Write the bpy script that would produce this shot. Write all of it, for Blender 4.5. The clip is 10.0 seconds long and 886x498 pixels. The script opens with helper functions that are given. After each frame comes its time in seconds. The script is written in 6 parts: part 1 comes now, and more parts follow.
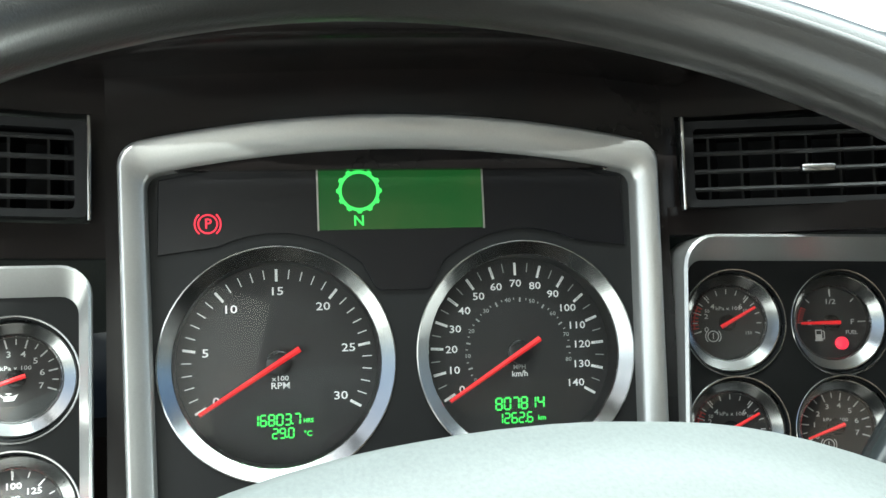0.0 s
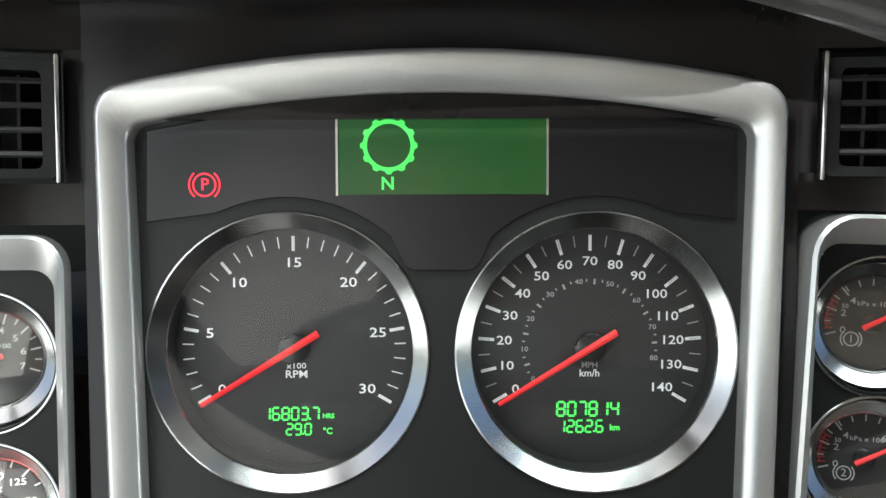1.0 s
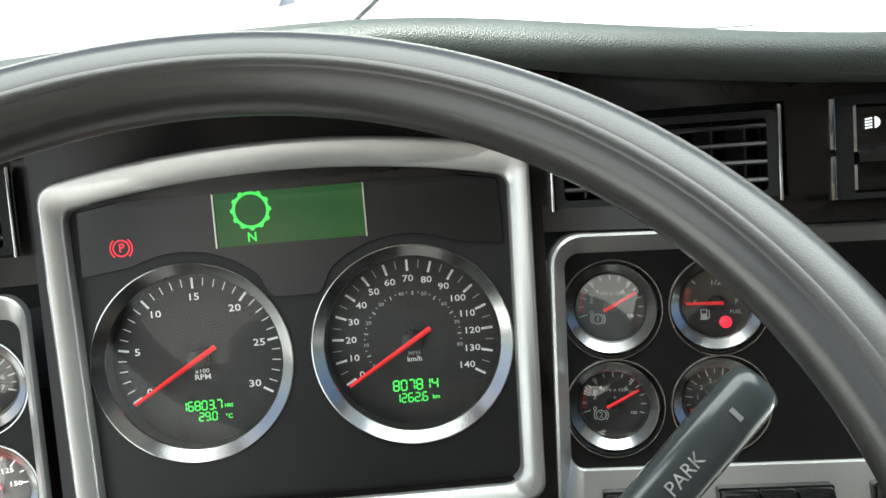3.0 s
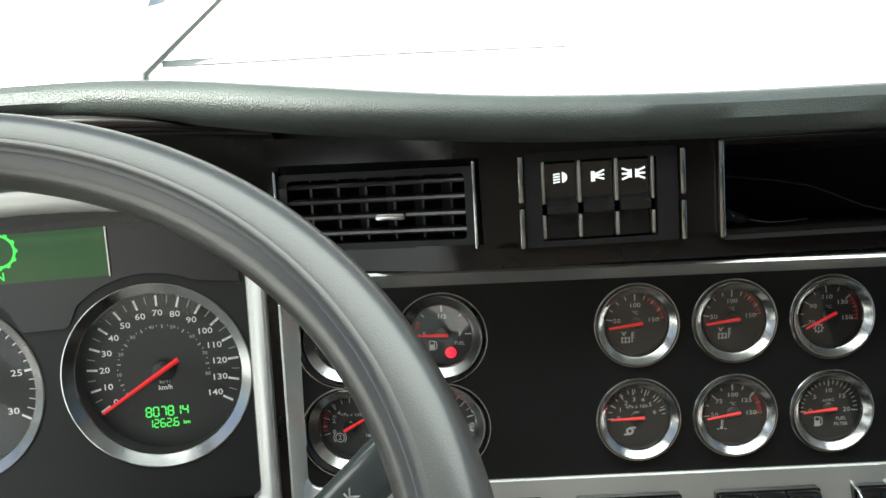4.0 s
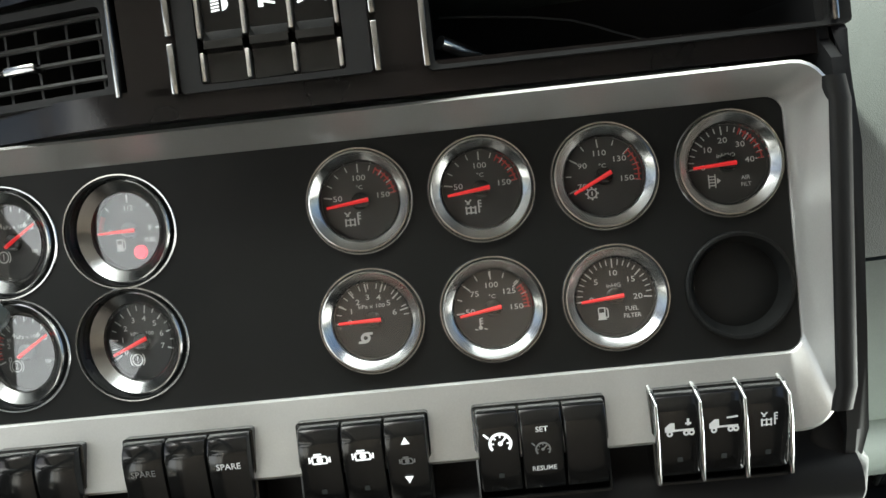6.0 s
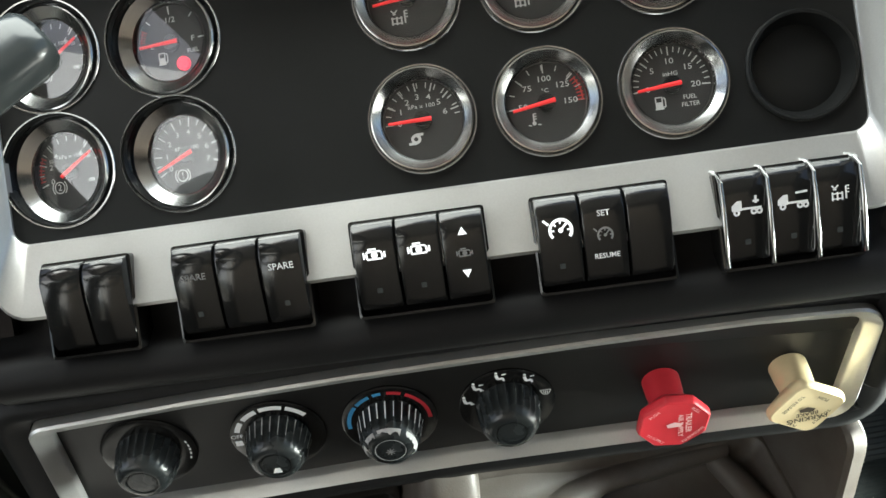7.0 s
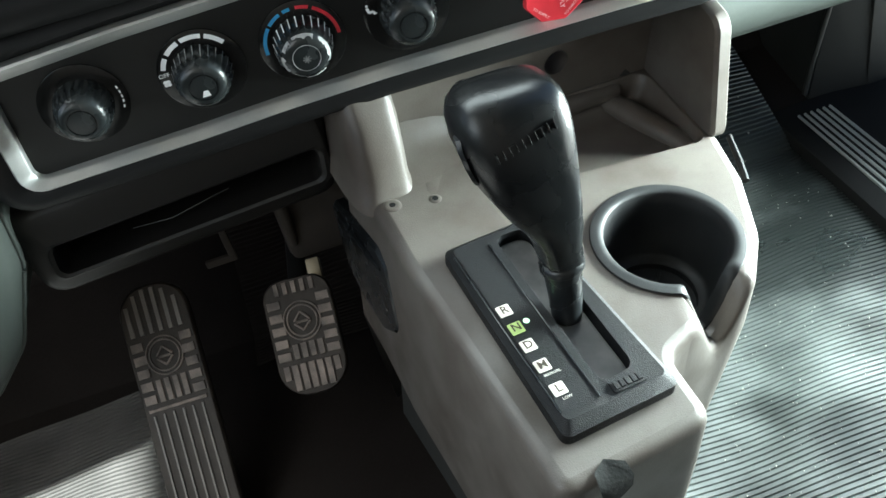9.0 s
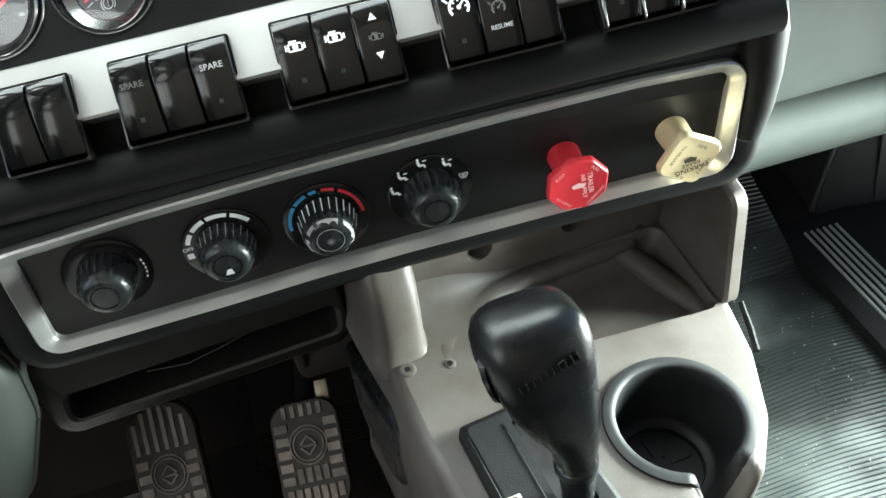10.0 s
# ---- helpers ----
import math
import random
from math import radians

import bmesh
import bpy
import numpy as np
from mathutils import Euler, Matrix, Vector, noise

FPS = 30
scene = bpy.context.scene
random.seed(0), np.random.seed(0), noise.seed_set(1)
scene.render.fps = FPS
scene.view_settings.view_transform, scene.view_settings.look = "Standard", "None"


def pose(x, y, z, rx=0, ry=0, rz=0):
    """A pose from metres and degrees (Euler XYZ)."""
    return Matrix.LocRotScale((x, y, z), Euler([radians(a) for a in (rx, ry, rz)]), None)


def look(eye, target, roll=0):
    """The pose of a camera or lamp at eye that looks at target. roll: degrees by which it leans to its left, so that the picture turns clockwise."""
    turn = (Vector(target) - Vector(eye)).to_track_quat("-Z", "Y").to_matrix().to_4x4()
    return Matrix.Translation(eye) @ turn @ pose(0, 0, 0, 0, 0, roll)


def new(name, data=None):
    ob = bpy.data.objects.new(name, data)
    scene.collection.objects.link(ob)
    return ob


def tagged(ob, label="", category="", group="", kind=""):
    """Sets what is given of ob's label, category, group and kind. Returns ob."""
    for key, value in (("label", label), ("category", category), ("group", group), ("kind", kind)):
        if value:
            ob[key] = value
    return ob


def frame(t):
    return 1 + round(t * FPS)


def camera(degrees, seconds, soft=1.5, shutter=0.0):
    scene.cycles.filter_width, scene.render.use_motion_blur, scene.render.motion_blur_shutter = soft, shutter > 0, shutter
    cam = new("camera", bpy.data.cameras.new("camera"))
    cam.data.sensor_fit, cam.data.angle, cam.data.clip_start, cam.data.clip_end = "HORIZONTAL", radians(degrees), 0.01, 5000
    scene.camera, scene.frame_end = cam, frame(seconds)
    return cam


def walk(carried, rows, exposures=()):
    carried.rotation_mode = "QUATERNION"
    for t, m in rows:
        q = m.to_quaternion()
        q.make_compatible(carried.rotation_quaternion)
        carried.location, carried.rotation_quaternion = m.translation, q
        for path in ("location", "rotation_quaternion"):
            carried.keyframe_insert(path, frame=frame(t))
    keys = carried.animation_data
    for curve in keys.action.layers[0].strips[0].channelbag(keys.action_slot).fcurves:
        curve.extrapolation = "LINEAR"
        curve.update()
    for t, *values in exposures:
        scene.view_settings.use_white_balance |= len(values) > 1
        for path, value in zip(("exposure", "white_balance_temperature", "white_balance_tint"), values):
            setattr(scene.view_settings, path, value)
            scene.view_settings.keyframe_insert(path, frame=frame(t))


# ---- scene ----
cam = camera(51.0, 10.0, soft=1.5, shutter=0.0)
LEAN_BACK = 35.0
D = pose(0, 0, 0.80, -LEAN_BACK, 0, 0)          # frame of the instrument panel: x right, y into the dash, z up its face
PATH = [
    (0, -0.0821, -0.5725, -0.0435, 95.62, 2.47, -10.75),
    (0.5, -0.0012, -0.5012, 0.0321, 87.35, 0.87, -0.00),
    (1, -0.0007, -0.4688, 0.0205, 87.13, 0.21, -0.18),
    (1.5, 0.0125, -0.4395, -0.0048, 87.60, 1.72, -0.32),
    (2, 0.0106, -0.4494, 0.0005, 86.85, 1.35, -0.17),
    (2.2, 0.0246, -0.4732, 0.0116, 85.78, 2.85, 0.34),
    (3.3, 0.1286, -0.6992, 0.0719, 85.57, 4.82, -1.87),
    (3.5, 0.1629, -0.7158, 0.0797, 84.94, 4.87, -2.47),
    (4, 0.2487, -0.6997, 0.0991, 83.55, 4.47, -4.07),
    (4.5, 0.3303, -0.6381, 0.0978, 82.29, 5.67, -3.50),
    (4.7, 0.3619, -0.6131, 0.1089, 81.11, 6.16, -3.61),
    (5, 0.4166, -0.6051, 0.0910, 82.73, 6.39, -2.67),
    (5.2, 0.4487, -0.5999, 0.0748, 82.80, 6.66, -2.48),
    (6.3, 0.4646, -0.5800, -0.1072, 89.33, 8.42, -0.76),
    (6.5, 0.4536, -0.5745, -0.1312, 89.51, 8.86, -0.52),
    (7, 0.4218, -0.5731, -0.1895, 89.72, 9.73, -0.38),
    (7.5, 0.4046, -0.5876, -0.2486, 90.06, 11.23, -1.56),
    (8, 0.3820, -0.5939, -0.3220, 88.22, 13.93, -2.70),
    (8.5, 0.3786, -0.6194, -0.3747, 87.46, 17.16, -3.87),
    (9, 0.3723, -0.6394, -0.4182, 85.66, 18.38, -5.49),
    (9.5, 0.3774, -0.6362, -0.3846, 86.13, 17.86, -5.27),
    (10, 0.3917, -0.6395, -0.2966, 86.15, 16.14, -5.76),
]
EXPOSURES = [(0.0, 1.55, 6100, -3), (0.5, 1.5, 6150, 2), (2.0, 1.5, 6300, 4), (3.5, 1.25, 6350, 0), (5.0, 1.38, 6500, 1), (6.5, 1.8, 6500, 3), (7.5, 1.88, 6400, 3),
             (8.0, 1.93, 6250, 1), (8.5, 1.95, 6050, 0), (9.0, 1.92, 5950, -1), (10.0, 1.92, 6150, 0)]
walk(cam, [(t, D @ pose(x, y, z, rx, ry, rz)) for t, x, y, z, rx, ry, rz in PATH], EXPOSURES)

X0, X1, YB, ROOF, BROW = -0.50, 1.13, -1.55, 1.72, -0.22        # inside of the cab; the roof ends at BROW

# ---- light ----
world = bpy.data.worlds.new("sky")
scene.world = world
world.use_nodes = True
wn = world.node_tree.nodes
sky = wn.new("ShaderNodeTexSky")
sky.sky_type, sky.sun_disc = "NISHITA", False
sky.sun_elevation, sky.sun_rotation = radians(64), radians(238)
sky.air_density, sky.dust_density = 1.0, 3.0
wn["Background"].inputs["Strength"].default_value = 0.065
world.node_tree.links.new(sky.outputs[0], wn["Background"].inputs["Color"])
sun = new("sun", bpy.data.lights.new("sun", "SUN"))
sun.data.energy, sun.data.angle, sun.data.color = 8.5, radians(1.5), (1.0, 0.97, 0.92)
sun.matrix_world = look((-3.6, -2.1, 8.8), (0, 0, 0))


def window_light(name, m, sx, sy, power, colour=(0.93, 1.0, 0.97)):
    """An added area lamp at an opening of the cab, in place of sky light."""
    ob = new(name, bpy.data.lights.new(name, "AREA"))
    ob.data.shape, ob.data.size, ob.data.size_y, ob.data.energy, ob.data.color = "RECTANGLE", sx, sy, power, colour
    ob.matrix_world = m
    return ob


# Added at the unseen side window, set back to put sheen on the dials.
window_light("window_light", look((X0 - 0.02, -0.80, 1.16), (0.0, -0.05, 0.80)), 0.90, 0.74, 1.9, (1.0, 0.96, 0.90))
window_light("window_light", look((0.38, 0.13, 1.48), (0.43, -0.42, 0.45)), 1.45, 0.50, 6.6, (0.98, 1.0, 0.96))
# Added fill, far smaller than the doorway, narrowed onto console and mat.
doorway = window_light("window_light", look((X1 + 0.02, -0.20, 0.44), (0.55, -0.20, 0.28)), 0.30, 0.24, 4.2, (0.95, 1.0, 0.96))
doorway.data.spread = radians(84)

# ---- materials ----
def material(name, colour, rough=0.5, metal=0.0, spec=0.5, grain=0.0, grain_size=900.0, stain=0.0, stain_size=12.0,
             bump=0.0, glow=None, glow_power=0.0, coat=0.0, coat_rough=0.06, tint=None, rough_var=0.0, voronoi=False, patch=(0.35, 0.7)):
    mat = bpy.data.materials.new(name)
    mat.use_nodes = True
    nt = mat.node_tree
    b = nt.nodes["Principled BSDF"]
    b.inputs["Roughness"].default_value, b.inputs["Metallic"].default_value = rough, metal
    b.inputs["Specular IOR Level"].default_value, b.inputs["Coat Weight"].default_value = spec, coat
    b.inputs["Coat Roughness"].default_value = coat_rough
    b.inputs["Base Color"].default_value = (*colour, 1)
    co = nt.nodes.new("ShaderNodeTexCoord")
    if stain or grain:
        n1 = nt.nodes.new("ShaderNodeTexNoise")
        n1.inputs["Scale"].default_value, n1.inputs["Detail"].default_value = stain_size, 6
        n2 = nt.nodes.new("ShaderNodeTexNoise")
        n2.inputs["Scale"].default_value, n2.inputs["Detail"].default_value = grain_size, 2
        for n in (n1, n2):
            nt.links.new(co.outputs["Object"], n.inputs["Vector"])
        r1 = nt.nodes.new("ShaderNodeMapRange")
        r1.inputs["From Min"].default_value, r1.inputs["From Max"].default_value = patch
        nt.links.new(n1.outputs["Fac"], r1.inputs["Value"])
        m1 = nt.nodes.new("ShaderNodeMixRGB")
        m1.inputs["Color1"].default_value = (*colour, 1)
        m1.inputs["Color2"].default_value = (*(tint or tuple(min(1, c * (1 + stain)) for c in colour)), 1)
        nt.links.new(r1.outputs["Result"], m1.inputs["Fac"])
        m2 = nt.nodes.new("ShaderNodeMixRGB")
        m2.blend_type = "OVERLAY"
        m2.inputs["Fac"].default_value = grain
        nt.links.new(m1.outputs["Color"], m2.inputs["Color1"])
        nt.links.new(n2.outputs["Color"], m2.inputs["Color2"])
        bw = nt.nodes.new("ShaderNodeRGBToBW")
        nt.links.new(n2.outputs["Color"], bw.inputs["Color"])
        nt.links.new(bw.outputs["Val"], m2.inputs["Color2"])
        nt.links.new(m2.outputs["Color"], b.inputs["Base Color"])
        if rough_var:
            r2 = nt.nodes.new("ShaderNodeMapRange")
            r2.inputs["From Min"].default_value, r2.inputs["From Max"].default_value = 0.3, 0.7
            r2.inputs["To Min"].default_value, r2.inputs["To Max"].default_value = max(0.02, rough - rough_var), min(1, rough + rough_var)
            nt.links.new(n1.outputs["Fac"], r2.inputs["Value"])
            nt.links.new(r2.outputs["Result"], b.inputs["Roughness"])
    if bump:
        bp = nt.nodes.new("ShaderNodeBump")
        bp.inputs["Strength"].default_value, bp.inputs["Distance"].default_value = bump, 0.0006
        if voronoi:
            n3 = nt.nodes.new("ShaderNodeTexVoronoi")
            n3.inputs["Scale"].default_value = grain_size
            nt.links.new(n3.outputs["Distance"], bp.inputs["Height"])
        else:
            n3 = nt.nodes.new("ShaderNodeTexNoise")
            n3.inputs["Scale"].default_value, n3.inputs["Detail"].default_value = grain_size, 3
            nt.links.new(n3.outputs["Fac"], bp.inputs["Height"])
        nt.links.new(co.outputs["Object"], n3.inputs["Vector"])
        nt.links.new(bp.outputs["Normal"], b.inputs["Normal"])
    if glow:
        b.inputs["Emission Color"].default_value, b.inputs["Emission Strength"].default_value = (*glow, 1), glow_power
    return mat


def glass_material(name, colour=(1, 1, 1), rough=0.0, ior=1.45):
    mat = material(name, colour, rough)
    b = mat.node_tree.nodes["Principled BSDF"]
    b.inputs["Transmission Weight"].default_value, b.inputs["IOR"].default_value = 1.0, ior
    return mat


BLACK = material("matt_black_plastic", (0.009, 0.009, 0.0095), 0.55, spec=0.2, grain=0.25, stain=0.25, bump=0.15, grain_size=1400)
PANEL = material("gauge_panel_black", (0.010, 0.0105, 0.0105), 0.45, spec=0.2, grain=0.2, stain=0.2, bump=0.1, grain_size=1800, rough_var=0.06)
DARK = material("dark_void_plastic", (0.010, 0.010, 0.010), 0.7, spec=0.10, stain=0.3)
BURL = material("dark_burl_gloss", (0.008, 0.0073, 0.0073), 0.19, spec=0.28, stain=0.5, stain_size=18, tint=(0.011, 0.0085, 0.008), rough_var=0.05)
PAD = material("dash_pad_vinyl", (0.034, 0.040, 0.037), 0.46, grain=0.35, stain=0.3, bump=0.5, grain_size=1000, voronoi=True)
SILVER = material("satin_silver_paint", (0.53, 0.53, 0.52), 0.34, metal=0.7, grain=0.12, stain=0.12, rough_var=0.06)
CHROME = material("polished_bezel_metal", (0.44, 0.445, 0.445), 0.20, metal=1.0, stain=0.1, stain_size=40, rough_var=0.05)
FACE = material("gauge_dial_black", (0.013, 0.013, 0.0135), 0.6, grain=0.06, stain=0.15)
CLUSTER = material("cluster_face_grey", (0.017, 0.0175, 0.018), 0.45, spec=0.27, grain=0.25, stain=0.2, bump=0.1, grain_size=1600)
SMOKED = material("smoked_display_strip", (0.007, 0.007, 0.0085), 0.30, stain=0.2)
# A faint glow is added to brighten the unlit print.
WHITE = material("dial_white_print", (0.75, 0.76, 0.76), 0.6, glow=(0.8, 0.85, 0.85), glow_power=0.015)
DIALP = material("dial_pale_print", (0.52, 0.53, 0.53), 0.6)
GREYP = material("dial_grey_print", (0.33, 0.34, 0.34), 0.6)
REDP = material("dial_red_print", (0.45, 0.03, 0.03), 0.6)
NEEDLE = material("red_needle", (0.75, 0.03, 0.035), 0.4, glow=(1.0, 0.02, 0.03), glow_power=0.12)
REDLAMP = material("lit_red_lamp", (0.8, 0.02, 0.03), 0.4, glow=(1.0, 0.03, 0.08), glow_power=0.35)
# Olive blotches in the colour stand in for a tan reflection on the screen.
LCDGREEN = material("lit_green_display", (0.006, 0.035, 0.010), 0.32, spec=0.4, stain=2.5, stain_size=18, tint=(0.04, 0.05, 0.02), glow=(0.008, 0.15, 0.018), glow_power=0.125)
SEG = material("lit_green_segments", (0.1, 0.6, 0.1), 0.5, glow=(0.10, 1.0, 0.13), glow_power=0.26)
LENS = glass_material("gauge_lens", ior=1.48)
COVER = glass_material("dial_cover", ior=1.22)

# The pale blotches paint dappled glare on the mat into its colour.
RUBBER = material("black_rubber", (0.015, 0.0180, 0.0174), 0.38, spec=0.75, grain=0.3, stain=1.2, stain_size=6, tint=(0.13, 0.145, 0.14), rough_var=0.14, patch=(0.43, 0.66))
CONSOLE = material("grey_console_plastic", (0.108, 0.096, 0.085), 0.45, grain=0.2, stain=0.3, stain_size=15, tint=(0.066, 0.053, 0.044), rough_var=0.10, bump=0.25, grain_size=900, patch=(0.42, 0.68))
LEATHER = material("grey_wheel_leather", (0.025, 0.0238, 0.0222), 0.40, grain=0.2, stain=0.25, bump=0.3, grain_size=900, rough_var=0.06, coat=0.6, coat_rough=0.22)
LEATHER.node_tree.nodes["Principled BSDF"].inputs["Coat IOR"].default_value = 1.55
HORN = material("pale_grey_vinyl", (0.29, 0.31, 0.30), 0.42, grain=0.2, stain=0.15, bump=0.2, grain_size=900)
KNOB = material("black_knob_plastic", (0.009, 0.010, 0.011), 0.27, grain=0.2, stain=0.4, stain_size=30, bump=0.12, rough_var=0.10)
ROCKER = material("black_rocker_plastic", (0.008, 0.008, 0.008), 0.15, stain=0.4, stain_size=60, rough_var=0.06)
# Unlit icons and worn ridges get a faint added glow to look brighter.
ICON = material("white_switch_icon", (0.8, 0.8, 0.8), 0.5, glow=(0.9, 0.95, 1.0), glow_power=0.03)
LITICON = material("lit_white_switch_icon", (0.9, 0.9, 0.9), 0.5, glow=(0.95, 0.98, 1.0), glow_power=0.30)
WORN = material("worn_faded_print", (0.22, 0.22, 0.22), 0.6)
REDK = material("red_valve_plastic", (0.62, 0.03, 0.045), 0.36, stain=0.15, stain_size=40)
CREAM = material("cream_valve_plastic", (0.74, 0.61, 0.36), 0.42, stain=-0.12, stain_size=40)
INK = material("dark_print", (0.05, 0.035, 0.02), 0.6)
PINK = material("pale_print", (0.85, 0.55, 0.55), 0.6)
BLUEP = material("blue_print", (0.06, 0.32, 0.62), 0.5)
PEDAL = material("worn_pedal_rubber", (0.10, 0.083, 0.074), 0.55, grain=0.5, stain=0.8, stain_size=45, tint=(0.34, 0.275, 0.24))
BARE = material("bare_steel", (0.5, 0.48, 0.46), 0.4, metal=1.0, stain=0.3)
SILL = material("ribbed_aluminium", (0.50, 0.52, 0.51), 0.30, metal=0.6, stain=0.2)
TRIM = material("grey_green_trim", (0.056, 0.064, 0.058), 0.55, spec=0.3, grain=0.2, stain=0.15, bump=0.2, grain_size=900)
CLOTH = material("dark_carpet", (0.02, 0.021, 0.02), 0.9, grain=0.4, stain=0.4, bump=0.5, grain_size=500)
HEADLINER = material("beige_headliner", (0.17, 0.155, 0.14), 0.9, stain=0.15, stain_size=4)
HOODPAINT = material("white_hood_paint", (0.8, 0.8, 0.79), 0.3, stain=0.04, coat=0.4)
CONCRETE = material("pale_concrete", (0.5, 0.5, 0.48), 0.85, grain=0.2, grain_size=3, stain=0.25, stain_size=0.6)
HEATER = material("heater_panel_black", (0.006, 0.006, 0.006), 0.4, grain=0.1, stain=0.2)
STALK = material("dark_grey_stalk", (0.040, 0.046, 0.047), 0.20, stain=0.3, stain_size=30)


# ---- mesh helpers ----
def part(name, bm, mat, parent, label="", smooth=False, m=None):
    """One mesh object made from a bmesh, under its thing (or at top level when parent is None)."""
    me = bpy.data.meshes.new(name)
    bmesh.ops.recalc_face_normals(bm, faces=bm.faces)
    bm.to_mesh(me)
    bm.free()
    if smooth:
        me.shade_smooth()
        me.set_sharp_from_angle(angle=radians(smooth if smooth is not True else 40))
    me.materials.append(mat)
    ob = new(name, me)
    if parent is not None:
        ob.parent = parent
    if m is not None:
        ob.matrix_basis = m
    if label:
        tagged(ob, label)
    return ob


def piece(ob, name):
    """The part of a thing that bears this name."""
    return next(c for c in ob.children if c.name.split(".")[0] == name)


def thing(name, label, category, m, group="", kind=""):
    ob = new(name)
    ob.empty_display_size = 0.02
    ob.matrix_basis = m
    return tagged(ob, label, category, group, kind)


def loft(bm, loops, caps=(False, False), closed=True):
    rings = [[bm.verts.new(p) for p in lp] for lp in loops]
    for a, b in zip(rings, rings[1:]):
        n = len(a)
        for i in range(n if closed else n - 1):
            j = (i + 1) % n
            bm.faces.new((a[i], a[j], b[j], b[i]))
    if caps[0]:
        bm.faces.new(rings[0])
    if caps[1]:
        bm.faces.new(rings[-1])
    return bm


def box(bm, x0, x1, y0, y1, z0, z1, bevel=0.0, seg=2):
    b = bmesh.new()
    vs = [b.verts.new((x, y, z)) for x in (x0, x1) for y in (y0, y1) for z in (z0, z1)]
    for f in ((0, 1, 3, 2), (4, 6, 7, 5), (0, 4, 5, 1), (2, 3, 7, 6), (0, 2, 6, 4), (1, 5, 7, 3)):
        b.faces.new([vs[i] for i in f])
    bmesh.ops.recalc_face_normals(b, faces=b.faces)
    if bevel:
        bmesh.ops.bevel(b, geom=b.edges[:], offset=bevel, segments=seg, affect="EDGES", profile=0.5)
    return merge(bm, b)


def merge(bm, other, m=None):
    me = bpy.data.meshes.new("tmp")
    if m is not None:
        bmesh.ops.transform(other, matrix=m, verts=other.verts)
    other.to_mesh(me)
    other.free()
    bm.from_mesh(me)
    bpy.data.meshes.remove(me)
    return bm


def lathe(bm, profile, seg=48, cap0=False, cap1=False, wobble=None):
    """Profile rows (radius, y), turned about the y axis."""
    loops = []
    for r, y in profile:
        loops.append([((r + (wobble(k, r, y) if wobble else 0)) * math.cos(2 * math.pi * k / seg), y,
                       (r + (wobble(k, r, y) if wobble else 0)) * math.sin(2 * math.pi * k / seg)) for k in range(seg)])
    return loft(bm, loops, (cap0, cap1))


def disc(bm, r, y, seg=48, x=0.0, z=0.0):
    bm.faces.new([bm.verts.new((x + r * math.cos(2 * math.pi * k / seg), y, z + r * math.sin(2 * math.pi * k / seg))) for k in range(seg)])
    return bm


def poly(bm, pts, y, thick=0.0):
    """A flat outline in x, z at depth y; with thick, a plate from y to y + thick."""
    front = [(x, y, z) for x, z in pts]
    if thick:
        return loft(bm, [front, [(x, y + thick, z) for x, z in pts]], (True, True))
    bm.faces.new([bm.verts.new(p) for p in front])
    return bm


def rounded(pts, radii, n=6):
    """The outline pts (x, z) with its corners rounded, n + 1 points a corner."""
    out = []
    count = len(pts)
    for i, p in enumerate(pts):
        r = radii[i] if isinstance(radii, (list, tuple)) else radii
        a, b, c = Vector(pts[i - 1]), Vector(p), Vector(pts[(i + 1) % count])
        u, v = (a - b).normalized(), (c - b).normalized()
        half = math.acos(max(-1, min(1, u.dot(v)))) / 2
        d = min(r / math.tan(half), 0.49 * (a - b).length, 0.49 * (c - b).length)
        rr = d * math.tan(half)
        centre = b + (u + v).normalized() * (rr / math.sin(half))
        s, e = b + u * d - centre, b + v * d - centre
        a0, a1 = math.atan2(s.y, s.x), math.atan2(e.y, e.x)
        da = (a1 - a0 + math.pi) % (2 * math.pi) - math.pi
        out += [(centre.x + rr * math.cos(a0 + da * k / n), centre.y + rr * math.sin(a0 + da * k / n)) for k in range(n + 1)]
    return out


def rect(x0, x1, z0, z1, r, n=6):
    return rounded([(x0, z0), (x1, z0), (x1, z1), (x0, z1)], r, n)


def at_y(pts, y):
    return [(x, y(x, z) if callable(y) else y, z) for x, z in pts]


def tube(bm, pts, r, seg=10, caps=True, flat=1.0):
    """A round bar along pts; r is one radius or a list."""
    pts = [Vector(p) for p in pts]
    loops = []
    for i, p in enumerate(pts):
        t = (pts[min(i + 1, len(pts) - 1)] - pts[max(i - 1, 0)]).normalized()
        side = t.cross(Vector((0, 0, 1)) if abs(t.z) < 0.9 else Vector((1, 0, 0))).normalized()
        up = side.cross(t)
        rr = r[i] if isinstance(r, (list, tuple)) else r
        loops.append([p + side * rr * math.cos(2 * math.pi * k / seg) + up * rr * flat * math.sin(2 * math.pi * k / seg) for k in range(seg)])
    return loft(bm, loops, (caps, caps))


text_store = {}


